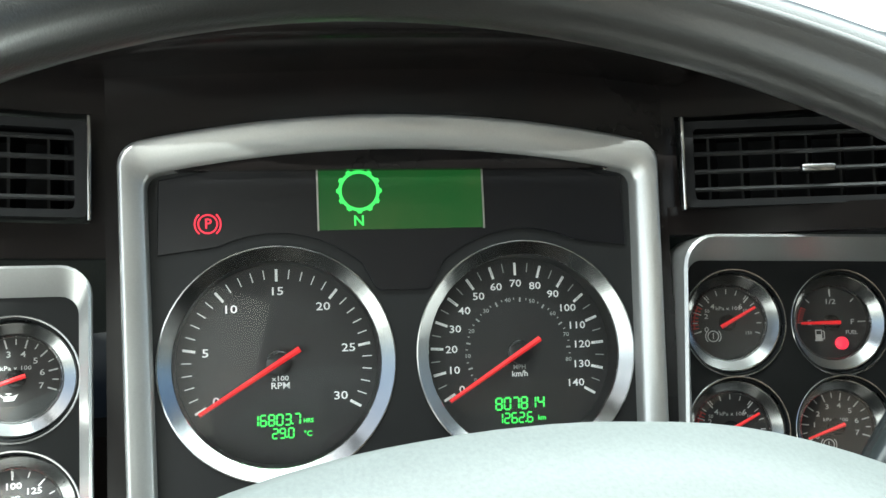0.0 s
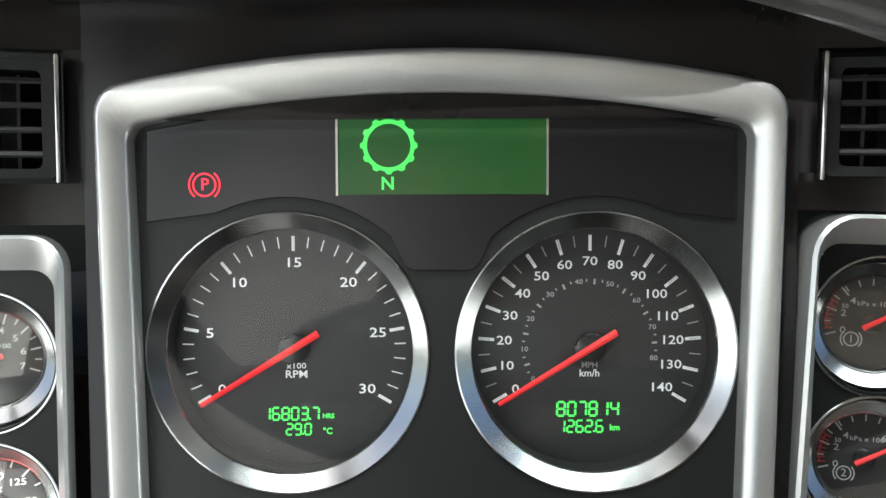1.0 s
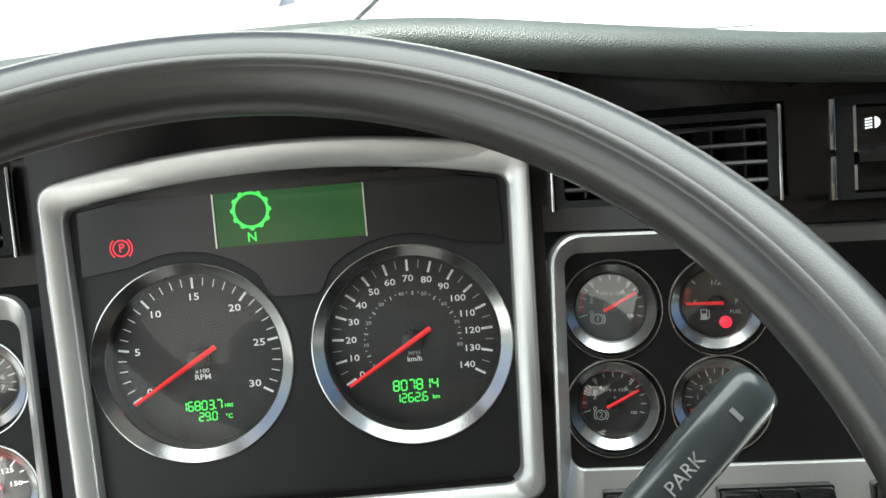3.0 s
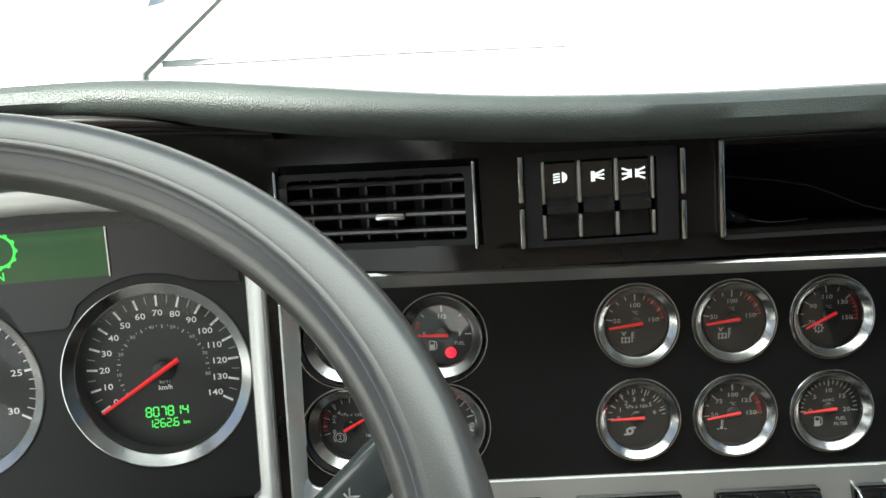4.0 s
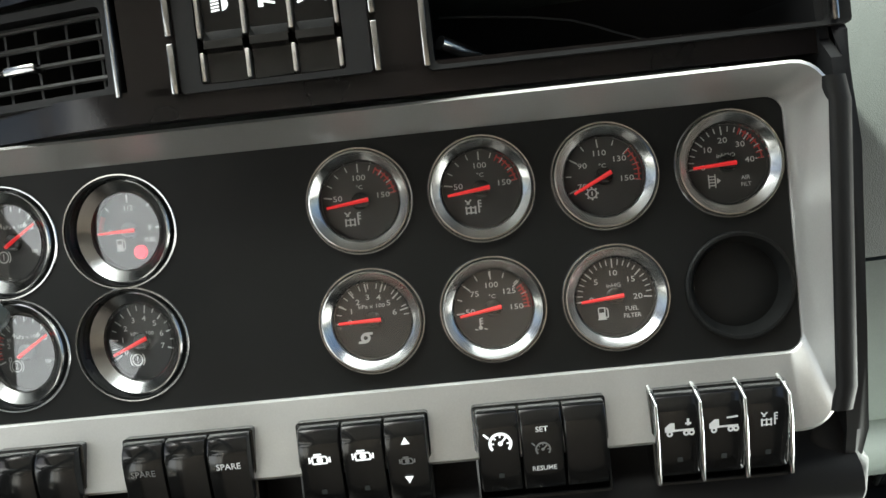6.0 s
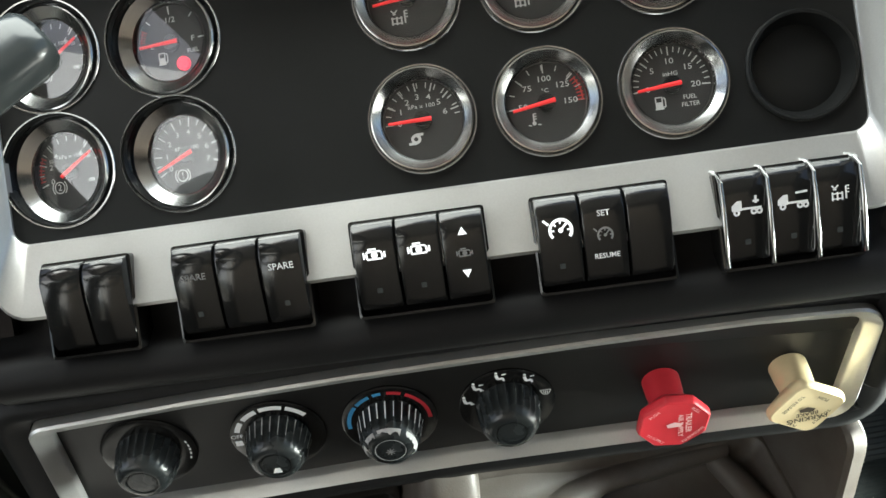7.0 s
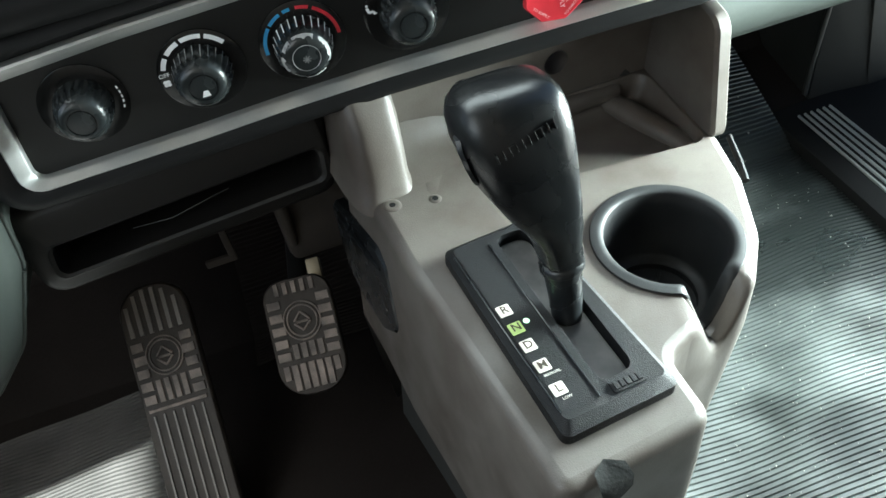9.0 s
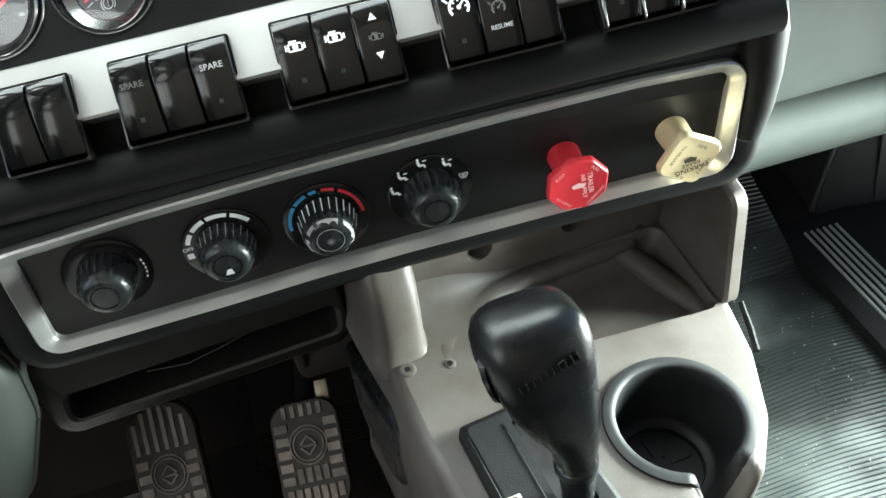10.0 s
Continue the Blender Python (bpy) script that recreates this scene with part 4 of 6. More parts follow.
small_gauge(spot(1), "fuel gauge reading empty with its red lamp lit", [(-90, "E"), (0, "1/2"), (88, "F")], -90, 88, 5, -91, icon=pump_icon, words=((0.0130, -0.0065, "FUEL", 0.0036),), red=(-90, -62), lamp_on=True, turn=-12, icon_at=(-0.0078, -0.0082))
small_gauge(spot(3), "brake application pressure gauge with red needle on zero", [(-118 + 32 * k, str(k)) for k in range(8)], -118, 106, 15, -112, "kPa x 100", (0, 0.0045), lambda b, x, z, s, y: ring_icon(b, x, z, s, y, "!"), turn=-12, icon_at=(-0.0050, -0.0115))
TEMP3 = [(-80, "50"), (0, "100"), (80, "150")]
small_gauge(spot(4), "front axle temperature gauge with red needle and warning zone", TEMP3, -80, 80, 9, -97, "°C", (0, 0.0082), axle_icon, red=(30, 80), icon_at=(-0.0073, -0.0103), icon_size=0.0060)
small_gauge(spot(5), "rear axle temperature gauge with red needle and warning zone", TEMP3, -80, 80, 9, -97, "°C", (0, 0.0082), axle_icon, red=(30, 80), icon_at=(-0.0073, -0.0103), icon_size=0.0060)
small_gauge(spot(6), "gearbox temperature gauge, red needle at its lowest mark", [(-112 + 53 * k, str(70 + 20 * k)) for k in range(5)], -112, 100, 9, -116, "°C", (0, 0.0062), gear_icon, red=(48, 100), icon_at=(-0.0075, -0.0095))
small_gauge(spot(7), "air filter gauge with red needle on zero", [(-95, "0"), (-50, "10"), (-5, "20"), (40, "30"), (85, "40")], -95, 85, 17, -93, "inH2O", (0, 0.0050), filter_icon, ((0.0105, -0.0090, "AIR", 0.0034), (0.0105, -0.0130, "FILT", 0.0034)), red=(25, 85), icon_at=(-0.0088, -0.0095))
small_gauge(spot(8), "turbo boost gauge with red needle on zero", [(-92 + 28 * k, str(k)) for k in range(7)], -92, 85, 13, -91, "kPa x 100", (0, 0.0082), turbo_icon, icon_at=(-0.0055, -0.0105))
small_gauge(spot(9), "engine water temperature gauge with red needle", [(-95, "50"), (-48, "75"), (0, "100"), (48, "125"), (92, "150")], -95, 92, 9, -99, "°C", (0, 0.0070), therm_icon, red=(55, 92), icon_at=(-0.0085, -0.0095))
small_gauge(spot(10), "fuel filter gauge with red needle on zero", [(-95, "0"), (-48, "5"), (0, "10"), (48, "15"), (95, "20")], -95, 95, 21, -95, "inHG", (0, 0.0065), pump_icon, ((0.0095, -0.0080, "FUEL", 0.0036), (0.0095, -0.0122, "FILTER", 0.0036)), icon_at=(-0.0080, -0.0095))
small_gauge(LP @ pose(0.029, 0, -0.010), "oil pressure gauge with red needle on zero", [(-108 + 31 * k, str(k)) for k in range(8)], -108, 109, 15, -108, "kPa x 100", (0, 0.0058), can_icon, turn=9, icon_at=(-0.0030, -0.0100))
small_gauge(LP @ pose(0.029, 0, -0.082), "oil temperature gauge with red needle on its lowest mark", [(-95, "50"), (-50, "75"), (-5, "100"), (42, "125"), (88, "150")], -95, 88, 9, -93, "°C", (0, 0.0070), therm_icon, turn=9)

# blank plug in the last opening
plug = thing("blank_plug", "black blank plug in an unused gauge opening", "plug", RP @ pose(SPARE_HOLE[0], 0, SPARE_HOLE[1]))
bm = bmesh.new()
lathe(bm, [(0.0318, 0.002), (0.0318, -0.0022), (0.0308, -0.0032), (0.0292, -0.003), (0.0265, 0.004), (0.0250, 0.009)], 56)
part("plug_rim", bm, PANEL, plug, smooth=30)
bm = bmesh.new()
lathe(bm, [(0.0255, 0.0088), (0.0248, 0.0084), (0.0100, 0.0080)], 56, cap1=True)
part("plug_cap", bm, PANEL, plug, smooth=30)

# ---- steering wheel and stalk ----
WN = Vector((0.0707, -0.717, 0.693)).normalized()
wu = Vector((0, 0, 1)).cross(WN).normalized()
wv = WN.cross(wu)
WM = D @ Matrix.Translation((0.0095, -0.359, -0.0688)) @ Matrix(((wu.x, -WN.x, wv.x, 0), (wu.y, -WN.y, wv.y, 0), (wu.z, -WN.z, wv.z, 0), (0, 0, 0, 1)))
RIM, RIM_R = 0.2592, 0.0208
wheel = thing("steering_wheel", "grey leather rimmed truck steering wheel with a moulding seam", "steering wheel", WM)


def torus(bm, big, small, n=128, m=20, off=(0.0, 0.0)):
    loops = []
    for k in range(n + 1):
        a = 2 * math.pi * (k % n) / n
        loops.append([((big + off[0] + small * math.cos(2 * math.pi * j / m)) * math.cos(a), off[1] + small * math.sin(2 * math.pi * j / m),
                       (big + off[0] + small * math.cos(2 * math.pi * j / m)) * math.sin(a)) for j in range(m)])
    loft(bm, loops)
    bmesh.ops.remove_doubles(bm, verts=bm.verts, dist=1e-6)
    return bm


part("rim", torus(bmesh.new(), RIM, RIM_R), LEATHER, wheel, smooth=60)
sb = radians(-122)
part("seam", torus(bmesh.new(), RIM, 0.0070, 128, 20, ((RIM_R - 0.0066) * math.cos(sb), (RIM_R - 0.0066) * math.sin(sb))), LEATHER, piece(wheel, "rim"), "low moulding seam", smooth=60)
bm = bmesh.new()
pad_top = [(-0.150, -0.030), (-0.112, -0.006), (-0.076, 0.004), (-0.03, 0.009), (0.024, 0.004), (0.060, -0.012), (0.095, -0.040)]
outline = rounded(pad_top + [(0.085, -0.12), (-0.135, -0.12)], [0.03, 0.2, 0.2, 0.2, 0.2, 0.2, 0.03, 0.04, 0.04], 4)
cxm, czm = -0.025, -0.06
shr = lambda k: [(cxm + (x - cxm) * k, czm + (z - czm) * k) for x, z in outline]
loft(bm, [at_y(shr(0.90), 0.05), at_y(shr(0.98), 0.030), at_y(shr(1.0), 0.012), at_y(shr(0.97), 0.0), at_y(shr(0.88), -0.008), at_y(shr(0.6), -0.012)], (True, True))
part("horn_pad", bm, HORN, wheel, "padded grey horn pad", smooth=60)
for s in (1, -1):
    bm = bmesh.new()
    tube(bm, [(s * 0.07, 0.03, -0.06), (s * 0.16, 0.022, -0.085), (s * 0.232, 0.003, -0.115)], [0.028, 0.022, 0.018], 12, flat=0.5)
    part("spoke", bm, LEATHER, wheel, smooth=60)
bm = bmesh.new()
lathe(bm, [(0.045, 0.04), (0.05, 0.09), (0.055, 0.30)], 24, True, True)
part("column", bm, BLACK, wheel, "black steering column shroud", smooth=40, m=pose(0, 0, -0.065))

stalk = thing("brake_stalk", "dark grey lever on the steering column marked PARK", "lever", D)
bm = bmesh.new()
sa, se = Vector((0.079, -0.2385, -0.2017)), Vector((0.2615, -0.1545, -0.067))
sd = (se - sa).normalized()
sf = Vector((0.05, -0.95, 0.35))
sf = (sf - sd * sf.dot(sd)).normalized()
sw = sf.cross(sd)
loops = []
for d, w, h in ((0.0, 0.011, 0.009), (0.06, 0.0130, 0.0110), (0.14, 0.0145, 0.0125), (0.205, 0.0158, 0.0134), (0.232, 0.0158, 0.0134), (0.239, 0.0148, 0.0126), (0.2425, 0.0120, 0.0098)):
    loops.append([sa + sd * d + sw * w * math.copysign(abs(math.cos(a)) ** 0.72, math.cos(a)) + sf * h * math.copysign(abs(math.sin(a)) ** 0.72, math.sin(a)) for a in [2 * math.pi * k / 32 for k in range(32)]])
loft(bm, loops, (True, True))
part("lever_arm", bm, STALK, stalk, smooth=50)
bm = bmesh.new()
loft(bm, [[sa + sd * d + sw * w + sf * (0.0130 + q) for w, q in ((-0.004, 0), (0.004, 0), (0.004, 0.0010), (-0.004, 0.0010))] for d in (0.2135, 0.2165)], (True, True))
part("lever_mark", bm, WORN, piece(stalk, "lever_arm"), "pale moulded line near the tip")
bm = bmesh.new()
text(bm, "PARK", 0, 0, 0.0110, 0)
right, face = sd, sf
upv = sw if sw.z > 0 else -sw
mid = sa + sd * 0.172 + face * 0.0134
part("lever_words", bm, WORNW, piece(stalk, "lever_arm"), "white letters", m=Matrix(((right.x, -face.x, upv.x, mid.x), (right.y, -face.y, upv.y, mid.y), (right.z, -face.z, upv.z, mid.z), (0, 0, 0, 1))))

# ---- air vents ----
def vent(m, width, label):
    v = thing("air_vent", label, "air vent", m, "dashboard air vents")
    h = 0.027
    bm = bmesh.new()
    o, i = rect(0, width, -h, h, 0.003, 3), rect(0.006, width - 0.006, -h + 0.0045, h - 0.0045, 0.003, 3)
    loft(bm, [at_y(o, 0.004), at_y(o, -0.002), at_y(i, -0.001), at_y(i, 0.045)], (False, True))
    part("vent_frame", bm, BLACK, v, smooth=30)
    for x, w in ((-0.0012, 0.0022), (width + 0.0012, 0.0022)):
        bm = bmesh.new()
        box(bm, x - w / 2, x + w / 2, -0.0055, 0.004, -h - 0.002, h + 0.003, 0.0007)
        part("edge_strip", bm, CHROME, piece(v, "vent_frame"), "bright edge strip", smooth=30)
    for k in range(4):
        z = -h + 0.0045 + (2 * h - 0.009) * (k + 0.5) / 4 + 0.001
        bm = bmesh.new()
        loft(bm, [[(x, 0.001, z - 0.0014), (x, 0.0000, z - 0.0003), (x, 0.001, z + 0.0014), (x, 0.013, z + 0.0026), (x, 0.013, z + 0.0010)] for x in (0.0055, width - 0.0055)], (True, True))
        part("slat", bm, VANE, piece(v, "vent_frame"))
    for k in range(6):
        x = 0.006 + (width - 0.012) * (k + 0.6) / 6.2
        bm = bmesh.new()
        loft(bm, [[(x - 0.0008, 0.015, z), (x + 0.0008, 0.015, z), (x + 0.0095, 0.034, z), (x + 0.0080, 0.034, z)] for z in (-h + 0.005, h - 0.005)], (True, True))
        part("vane", bm, VANE, piece(v, "vent_frame"))
    bm = bmesh.new()
    box(bm, 0.505 * width, 0.505 * width + 0.021, -0.0055, 0.006, -0.0075, -0.0025, 0.0018)
    part("vent_tab", bm, CHROME, piece(v, "vent_frame"), "bright adjusting tab", smooth=30)
    return v


vent(D @ pose(0.1775, -0.0385, 0.0590, 0, 1.2, -15.2), 0.1385, "black slatted air vent with bright edge strips beside the dials")
vent(D @ pose(-0.3112, -0.0740, 0.0590, 0, 0, 15.2), 0.1385, "black slatted air vent with bright edge strips near the door")

# ---- light switches on the upper fascia ----
SWM = D @ pose(0.3425, -0.0785, 0.0555, 0, 1.2, -1.5)
bank = thing("switch_bezel", "black switch bezel with bright side strips", "switch bezel", SWM)
bm = bmesh.new()
o, i = rect(0.003, 0.107, -0.031, 0.033, 0.002, 3), rect(0.014, 0.093, -0.0275, 0.027, 0.002, 3)
loft(bm, [at_y(o, 0.006), at_y(o, -0.001), at_y(i, -0.0009), at_y(i, 0.02)], (False, True))
part("bezel_body", bm, BLACK, bank, smooth=30)
for x in (0.0, 0.110):
    for z0, z1 in ((-0.031, -0.004), (0.0, 0.031)):
        bm = bmesh.new()
        box(bm, x - 0.0018, x + 0.0018, -0.004, 0.006, z0, z1, 0.0008)
        part("side_strip", bm, CHROME, piece(bank, "bezel_body"), "bright side strip", smooth=30)
for x in (0.0155, 0.0402, 0.0655, 0.0905):
    for z0, z1 in ((-0.0255, -0.010), (-0.002, 0.0265)):
        bm = bmesh.new()
        box(bm, x - 0.0011, x + 0.0011, 0.0005, 0.012, z0, z1, 0.0004)
        part("divider", bm, BARE, piece(bank, "bezel_body"), "grey metal divider", smooth=30)


def lamp_icon(bm, kind):
    y = -0.0006
    if kind == 0:
        arc(bm, 0, 0.0036, 0, 180, y, 0.001, 0, 10)
        for z in (-0.0028, -0.001, 0.0008, 0.0026):
            bar(bm, -0.0050, z - 0.0006, -0.0004, z, 0.0011, y)
    elif kind == 1:
        poly(bm, [(-0.0042, -0.004), (-0.0014, -0.004), (-0.0014, 0.003), (-0.0042, 0.003)], y)
        for z in (-0.003, 0.0, 0.003):
            bar(bm, -0.0014, z * 0.3, 0.0050, z + 0.0005, 0.0013, y)
    else:
        for s in (1, -1):
            arc(bm, 0, 0.0030, 90 - 90 * s, 270 - 90 * s, y, s * 0.0012, 0, 8)
            for z in (-0.0038, 0.0, 0.0038):
                bar(bm, s * 0.0022, z * 0.4, s * 0.0080, z, 0.0014, y)


for k, (x, kind) in enumerate(((0.0280, "headlamp"), (0.0530, "fog lamp"), (0.0780, "marker lamp"))):
    sw = thing("light_switch", f"black {kind} switch with a lit white symbol", "switch", SWM @ pose(x, 0.004, 0), "lamp switches")
    bm = bmesh.new()
    loft(bm, [[(xx, 0.012, 0.0265), (xx, 0.001, 0.0265), (xx, -0.0002, 0.025), (xx, 0.002, 0.002), (xx, -0.0045, -0.004), (xx, -0.005, -0.0085), (xx, 0.0015, -0.010), (xx, 0.001, -0.026), (xx, 0.012, -0.0265)] for xx in (-0.0105, 0.0105)], (True, True))
    part("switch_body", bm, ROCKER, sw)
    bm = bmesh.new()
    lamp_icon(bm, k)
    part("symbol", bm, LITICON, piece(sw, "switch_body"), "lit white symbol", m=pose(0, 0, 0.0155))

# ---- open pocket in the fascia with a loose cable ----
PKM = D @ pose(0.4790, -0.0812, 0.0535, 0, 1.4, -1.5)
pocket = thing("dash_pocket", "empty black dashboard pocket with bright end strips", "pocket", PKM)
bm = bmesh.new()
o, i = rect(0.0, 0.2295, -0.0345, 0.0345, 0.003, 3), rect(0.0040, 0.2180, -0.0318, 0.0325, 0.004, 3)
loft(bm, [at_y(o, 0.005), at_y(o, -0.001), at_y(i, 0.001), at_y(rect(0.006, 0.2160, -0.030, 0.030, 0.004, 3), 0.13)], (False, True))
part("pocket_body", bm, DARK, pocket, smooth=30)
for x in (0.0, 0.2200):
    bm = bmesh.new()
    box(bm, x - 0.0018, x + 0.0018, -0.0045, 0.004, -0.0325, 0.0335, 0.0008)
    part("end_strip", bm, CHROME, piece(pocket, "pocket_body"), "bright end strip", smooth=30)
bm = bmesh.new()
box(bm, 0.0, 0.2270, -0.003, 0.003, 0.0335, 0.0350, 0.0005)
part("top_lip", bm, ROCKER, pocket, smooth=30)
cable = thing("loose_cable", "thin pale cable with a metal plug lying in the pocket", "cable", PKM)
for pts in ([(0.010, 0.070, 0.0075), (0.025, 0.068, 0.0060), (0.042, 0.066, 0.0036), (0.065, 0.064, 0.0005), (0.089, 0.062, -0.0045), (0.103, 0.060, -0.0100), (0.114, 0.058, -0.0153), (0.127, 0.055, -0.0210), (0.140, 0.052, -0.0250), (0.160, 0.048, -0.0275), (0.185, 0.044, -0.0280)],
            [(0.030, 0.030, -0.0240), (0.038, 0.033, -0.0262), (0.048, 0.036, -0.0280), (0.062, 0.040, -0.0284), (0.080, 0.046, -0.0280)]):
    bm = bmesh.new()
    tube(bm, pts, 0.0007, 6)
    part("cord", bm, CORD, cable, smooth=60)
bm = bmesh.new()
tube(bm, [(0.008, 0.012, -0.018), (0.020, 0.022, -0.0225), (0.030, 0.030, -0.024)], [0.0042, 0.0042, 0.0020], 10)
part("metal_plug", bm, CHROME, cable, "bright metal plug", smooth=40)

# ---- rocker switches ----
def truck_icon(bm, s, y, mark):
    poly(bm, [(-0.95 * s, -0.2 * s), (-0.95 * s, 0.15 * s), (-0.6 * s, 0.45 * s), (-0.3 * s, 0.45 * s), (-0.3 * s, -0.2 * s)], y)
    bar(bm, -0.3 * s, -0.1 * s, 0.95 * s, -0.1 * s, 0.14 * s, y)
    for x in (-0.65, 0.45, 0.8):
        arc(bm, 0.08 * s, 0.22 * s, 0, 360, y, x * s, -0.32 * s, 10)
    if mark:
        bar(bm, 0.6 * s, 0.2 * s, 0.6 * s, 0.7 * s, 0.16 * s, y)
        bar(bm, 0.4 * s, 0.35 * s, 0.8 * s, 0.35 * s, 0.14 * s, y)
    else:
        bar(bm, 0.2 * s, 0.5 * s, 0.95 * s, 0.55 * s, 0.14 * s, y)


def cruise_icon(bm, s, y, x=0.0, z=0.0):
    arc(bm, 0.72 * s, 0.95 * s, -130, 130, y, x, z, 24)
    arc(bm, 0, 0.2 * s, 0, 360, y, x, z, 10)
    bar(bm, x, z, x + 0.5 * s, z + 0.55 * s, 0.16 * s, y)
    for a in (-90, -45, 0, 45, 90):
        p, q = clock(0.8 * s, a), clock(0.5 * s, a)
        bar(bm, x + p[0], z + p[1], x + q[0], z + q[1], 0.13 * s, y)
    bar(bm, x - 1.3 * s, z + 0.9 * s, x - 0.9 * s, z + 0.5 * s, 0.18 * s, y)


def rocker_mesh():
    bm = bmesh.new()
    prof = [(0.012, 0.0250), (-0.0035, 0.0250), (-0.0080, 0.0238), (-0.0112, 0.0200), (-0.0128, 0.0150), (-0.0122, 0.0040), (-0.0104, -0.0080), (-0.0078, -0.0200), (-0.0060, -0.0240), (-0.0040, -0.0250), (0.012, -0.0250)]
    rows = []
    for x, k in ((-0.01205, 0.0016), (-0.0116, 0.0004), (-0.0108, 0.0), (0.0108, 0.0), (0.0116, 0.0004), (0.01205, 0.0016)):
        rows.append([(x, y + k if y < 0.01 else y, z * (1 - k * 6)) for y, z in prof])
    return loft(bm, rows, (True, True))


def rocker(x, kind, label):
    r = thing("rocker_switch", label, "switch", RP @ pose(x, -0.0095, -0.1515, 6, 0, 0), "rocker switches")
    part("rocker_body", rocker_mesh(), ROCKER, r, smooth=32)
    bm = bmesh.new()
    y, mat = -0.0001, ICON
    tilt = pose(0, -0.0128, 0.006, 5.5, 0, 0)
    if kind in ("spare", "worn"):
        text(bm, "SPARE", 0, 0.002, 0.0053, y, bold=0.012)
        mat = ICON if kind == "spare" else WORN
    elif kind == "engine":
        engine_icon(bm, 0, 0.001, 0.0085, y)
        mat = LITICON
    elif kind == "updown":
        poly(bm, [(-0.0026, 0.006), (0.0026, 0.006), (0, 0.0105)], y)
        poly(bm, [(-0.0026, -0.014), (0.0026, -0.014), (0, -0.0185)], y)
        mat = LITICON
    elif kind == "cruise":
        cruise_icon(bm, 0.0072, y, 0.001, 0.001)
        mat = LITICON
    elif kind == "set":
        text(bm, "SET", 0, 0.0075, 0.0046, y, bold=0.016)
        text(bm, "RESUME", 0, -0.0165, 0.0040, y, bold=0.014)
    elif kind == "raise":
        truck_icon(bm, 0.0085, y, True)
    elif kind == "lower":
        truck_icon(bm, 0.0085, y, False)
    elif kind == "axle":
        axle_icon(bm, -0.001, 0.001, 0.0058, y)
    if bm.faces:
        part("symbol", bm, mat, piece(r, "rocker_body"), "white symbol" if kind != "worn" else "worn grey lettering", m=tilt)
    else:
        bm.free()
    if kind in ("updown", "set"):
        bm = bmesh.new()
        (engine_icon(bm, 0, -0.0045, 0.0062, y) if kind == "updown" else cruise_icon(bm, 0.0048, y, 0, -0.0048))
        part("faint_symbol", bm, WORN, piece(r, "rocker_body"), "faint grey symbol", m=tilt)
    if kind not in ("blank", "set", "updown"):
        bm = bmesh.new()
        poly(bm, rect(-0.0016, 0.0016, -0.0016, 0.0016, 0.0005, 2), 0)
        part("tell_tale", bm, STALK, piece(r, "rocker_body"), "small dark lamp window", m=pose(0, -0.00955, -0.0135, 11, 0, 0))
    return r


RPITCH = 0.0250
BLOCKS = [(-0.2275, ("blank", "blank")), (-0.1510, ("worn", "blank", "spare")), (-0.0480, ("engine", "engine", "updown")), (0.0550, ("cruise", "set", "blank")), (0.1575, ("raise", "lower", "axle"))]
NAMES = {"blank": "blank black rocker switch", "worn": "black spare rocker switch with worn lettering", "spare": "black rocker switch lettered SPARE", "engine": "black engine brake rocker switch with lit symbol",
         "updown": "black engine speed rocker switch with two arrows", "cruise": "black cruise control rocker switch with lit symbol", "set": "black rocker switch lettered SET and RESUME",
         "raise": "black axle raising rocker switch with truck symbol", "lower": "black axle lowering rocker switch with truck symbol", "axle": "black differential lock rocker switch with axle symbol"}
for x0, kinds in BLOCKS:
    for k, kind in enumerate(kinds):
        rocker(x0 + 0.0125 + RPITCH * k, kind, NAMES[kind])
    w = RPITCH * len(kinds)
    hb = bmesh.new()
    loft(hb, [at_y(rect(x0 - 0.0015, x0 + w + 0.0010, -0.1815, -0.1255, 0.002, 3), 0.010), at_y(rect(x0 - 0.0015, x0 + w + 0.0010, -0.1815, -0.1255, 0.002, 3), -0.0135),
              at_y(rect(x0 - 0.0003, x0 + w - 0.0002, -0.1800, -0.1270, 0.002, 3), -0.0140), at_y(rect(x0 - 0.0003, x0 + w - 0.0002, -0.1800, -0.1270, 0.002, 3), 0.008)])
    part("switch_housing", hb, ROCKER, dash, "black switch housing", smooth=30, m=Di @ RP)
    if kinds[0] == "raise":
        for k in range(4):
            hb = bmesh.new()
            tube(hb, [(x0 + RPITCH * k - 0.0002, y, z) for y, z in ((-0.006, -0.1250), (-0.0190, -0.1270), (-0.0240, -0.1325), (-0.0240, -0.1470), (-0.0212, -0.1670), (-0.0175, -0.1785), (-0.006, -0.1820))], 0.0014, 8)
            part("bright_divider", hb, CHROME, dash, "bright metal divider between switches", smooth=50, m=Di @ RP)

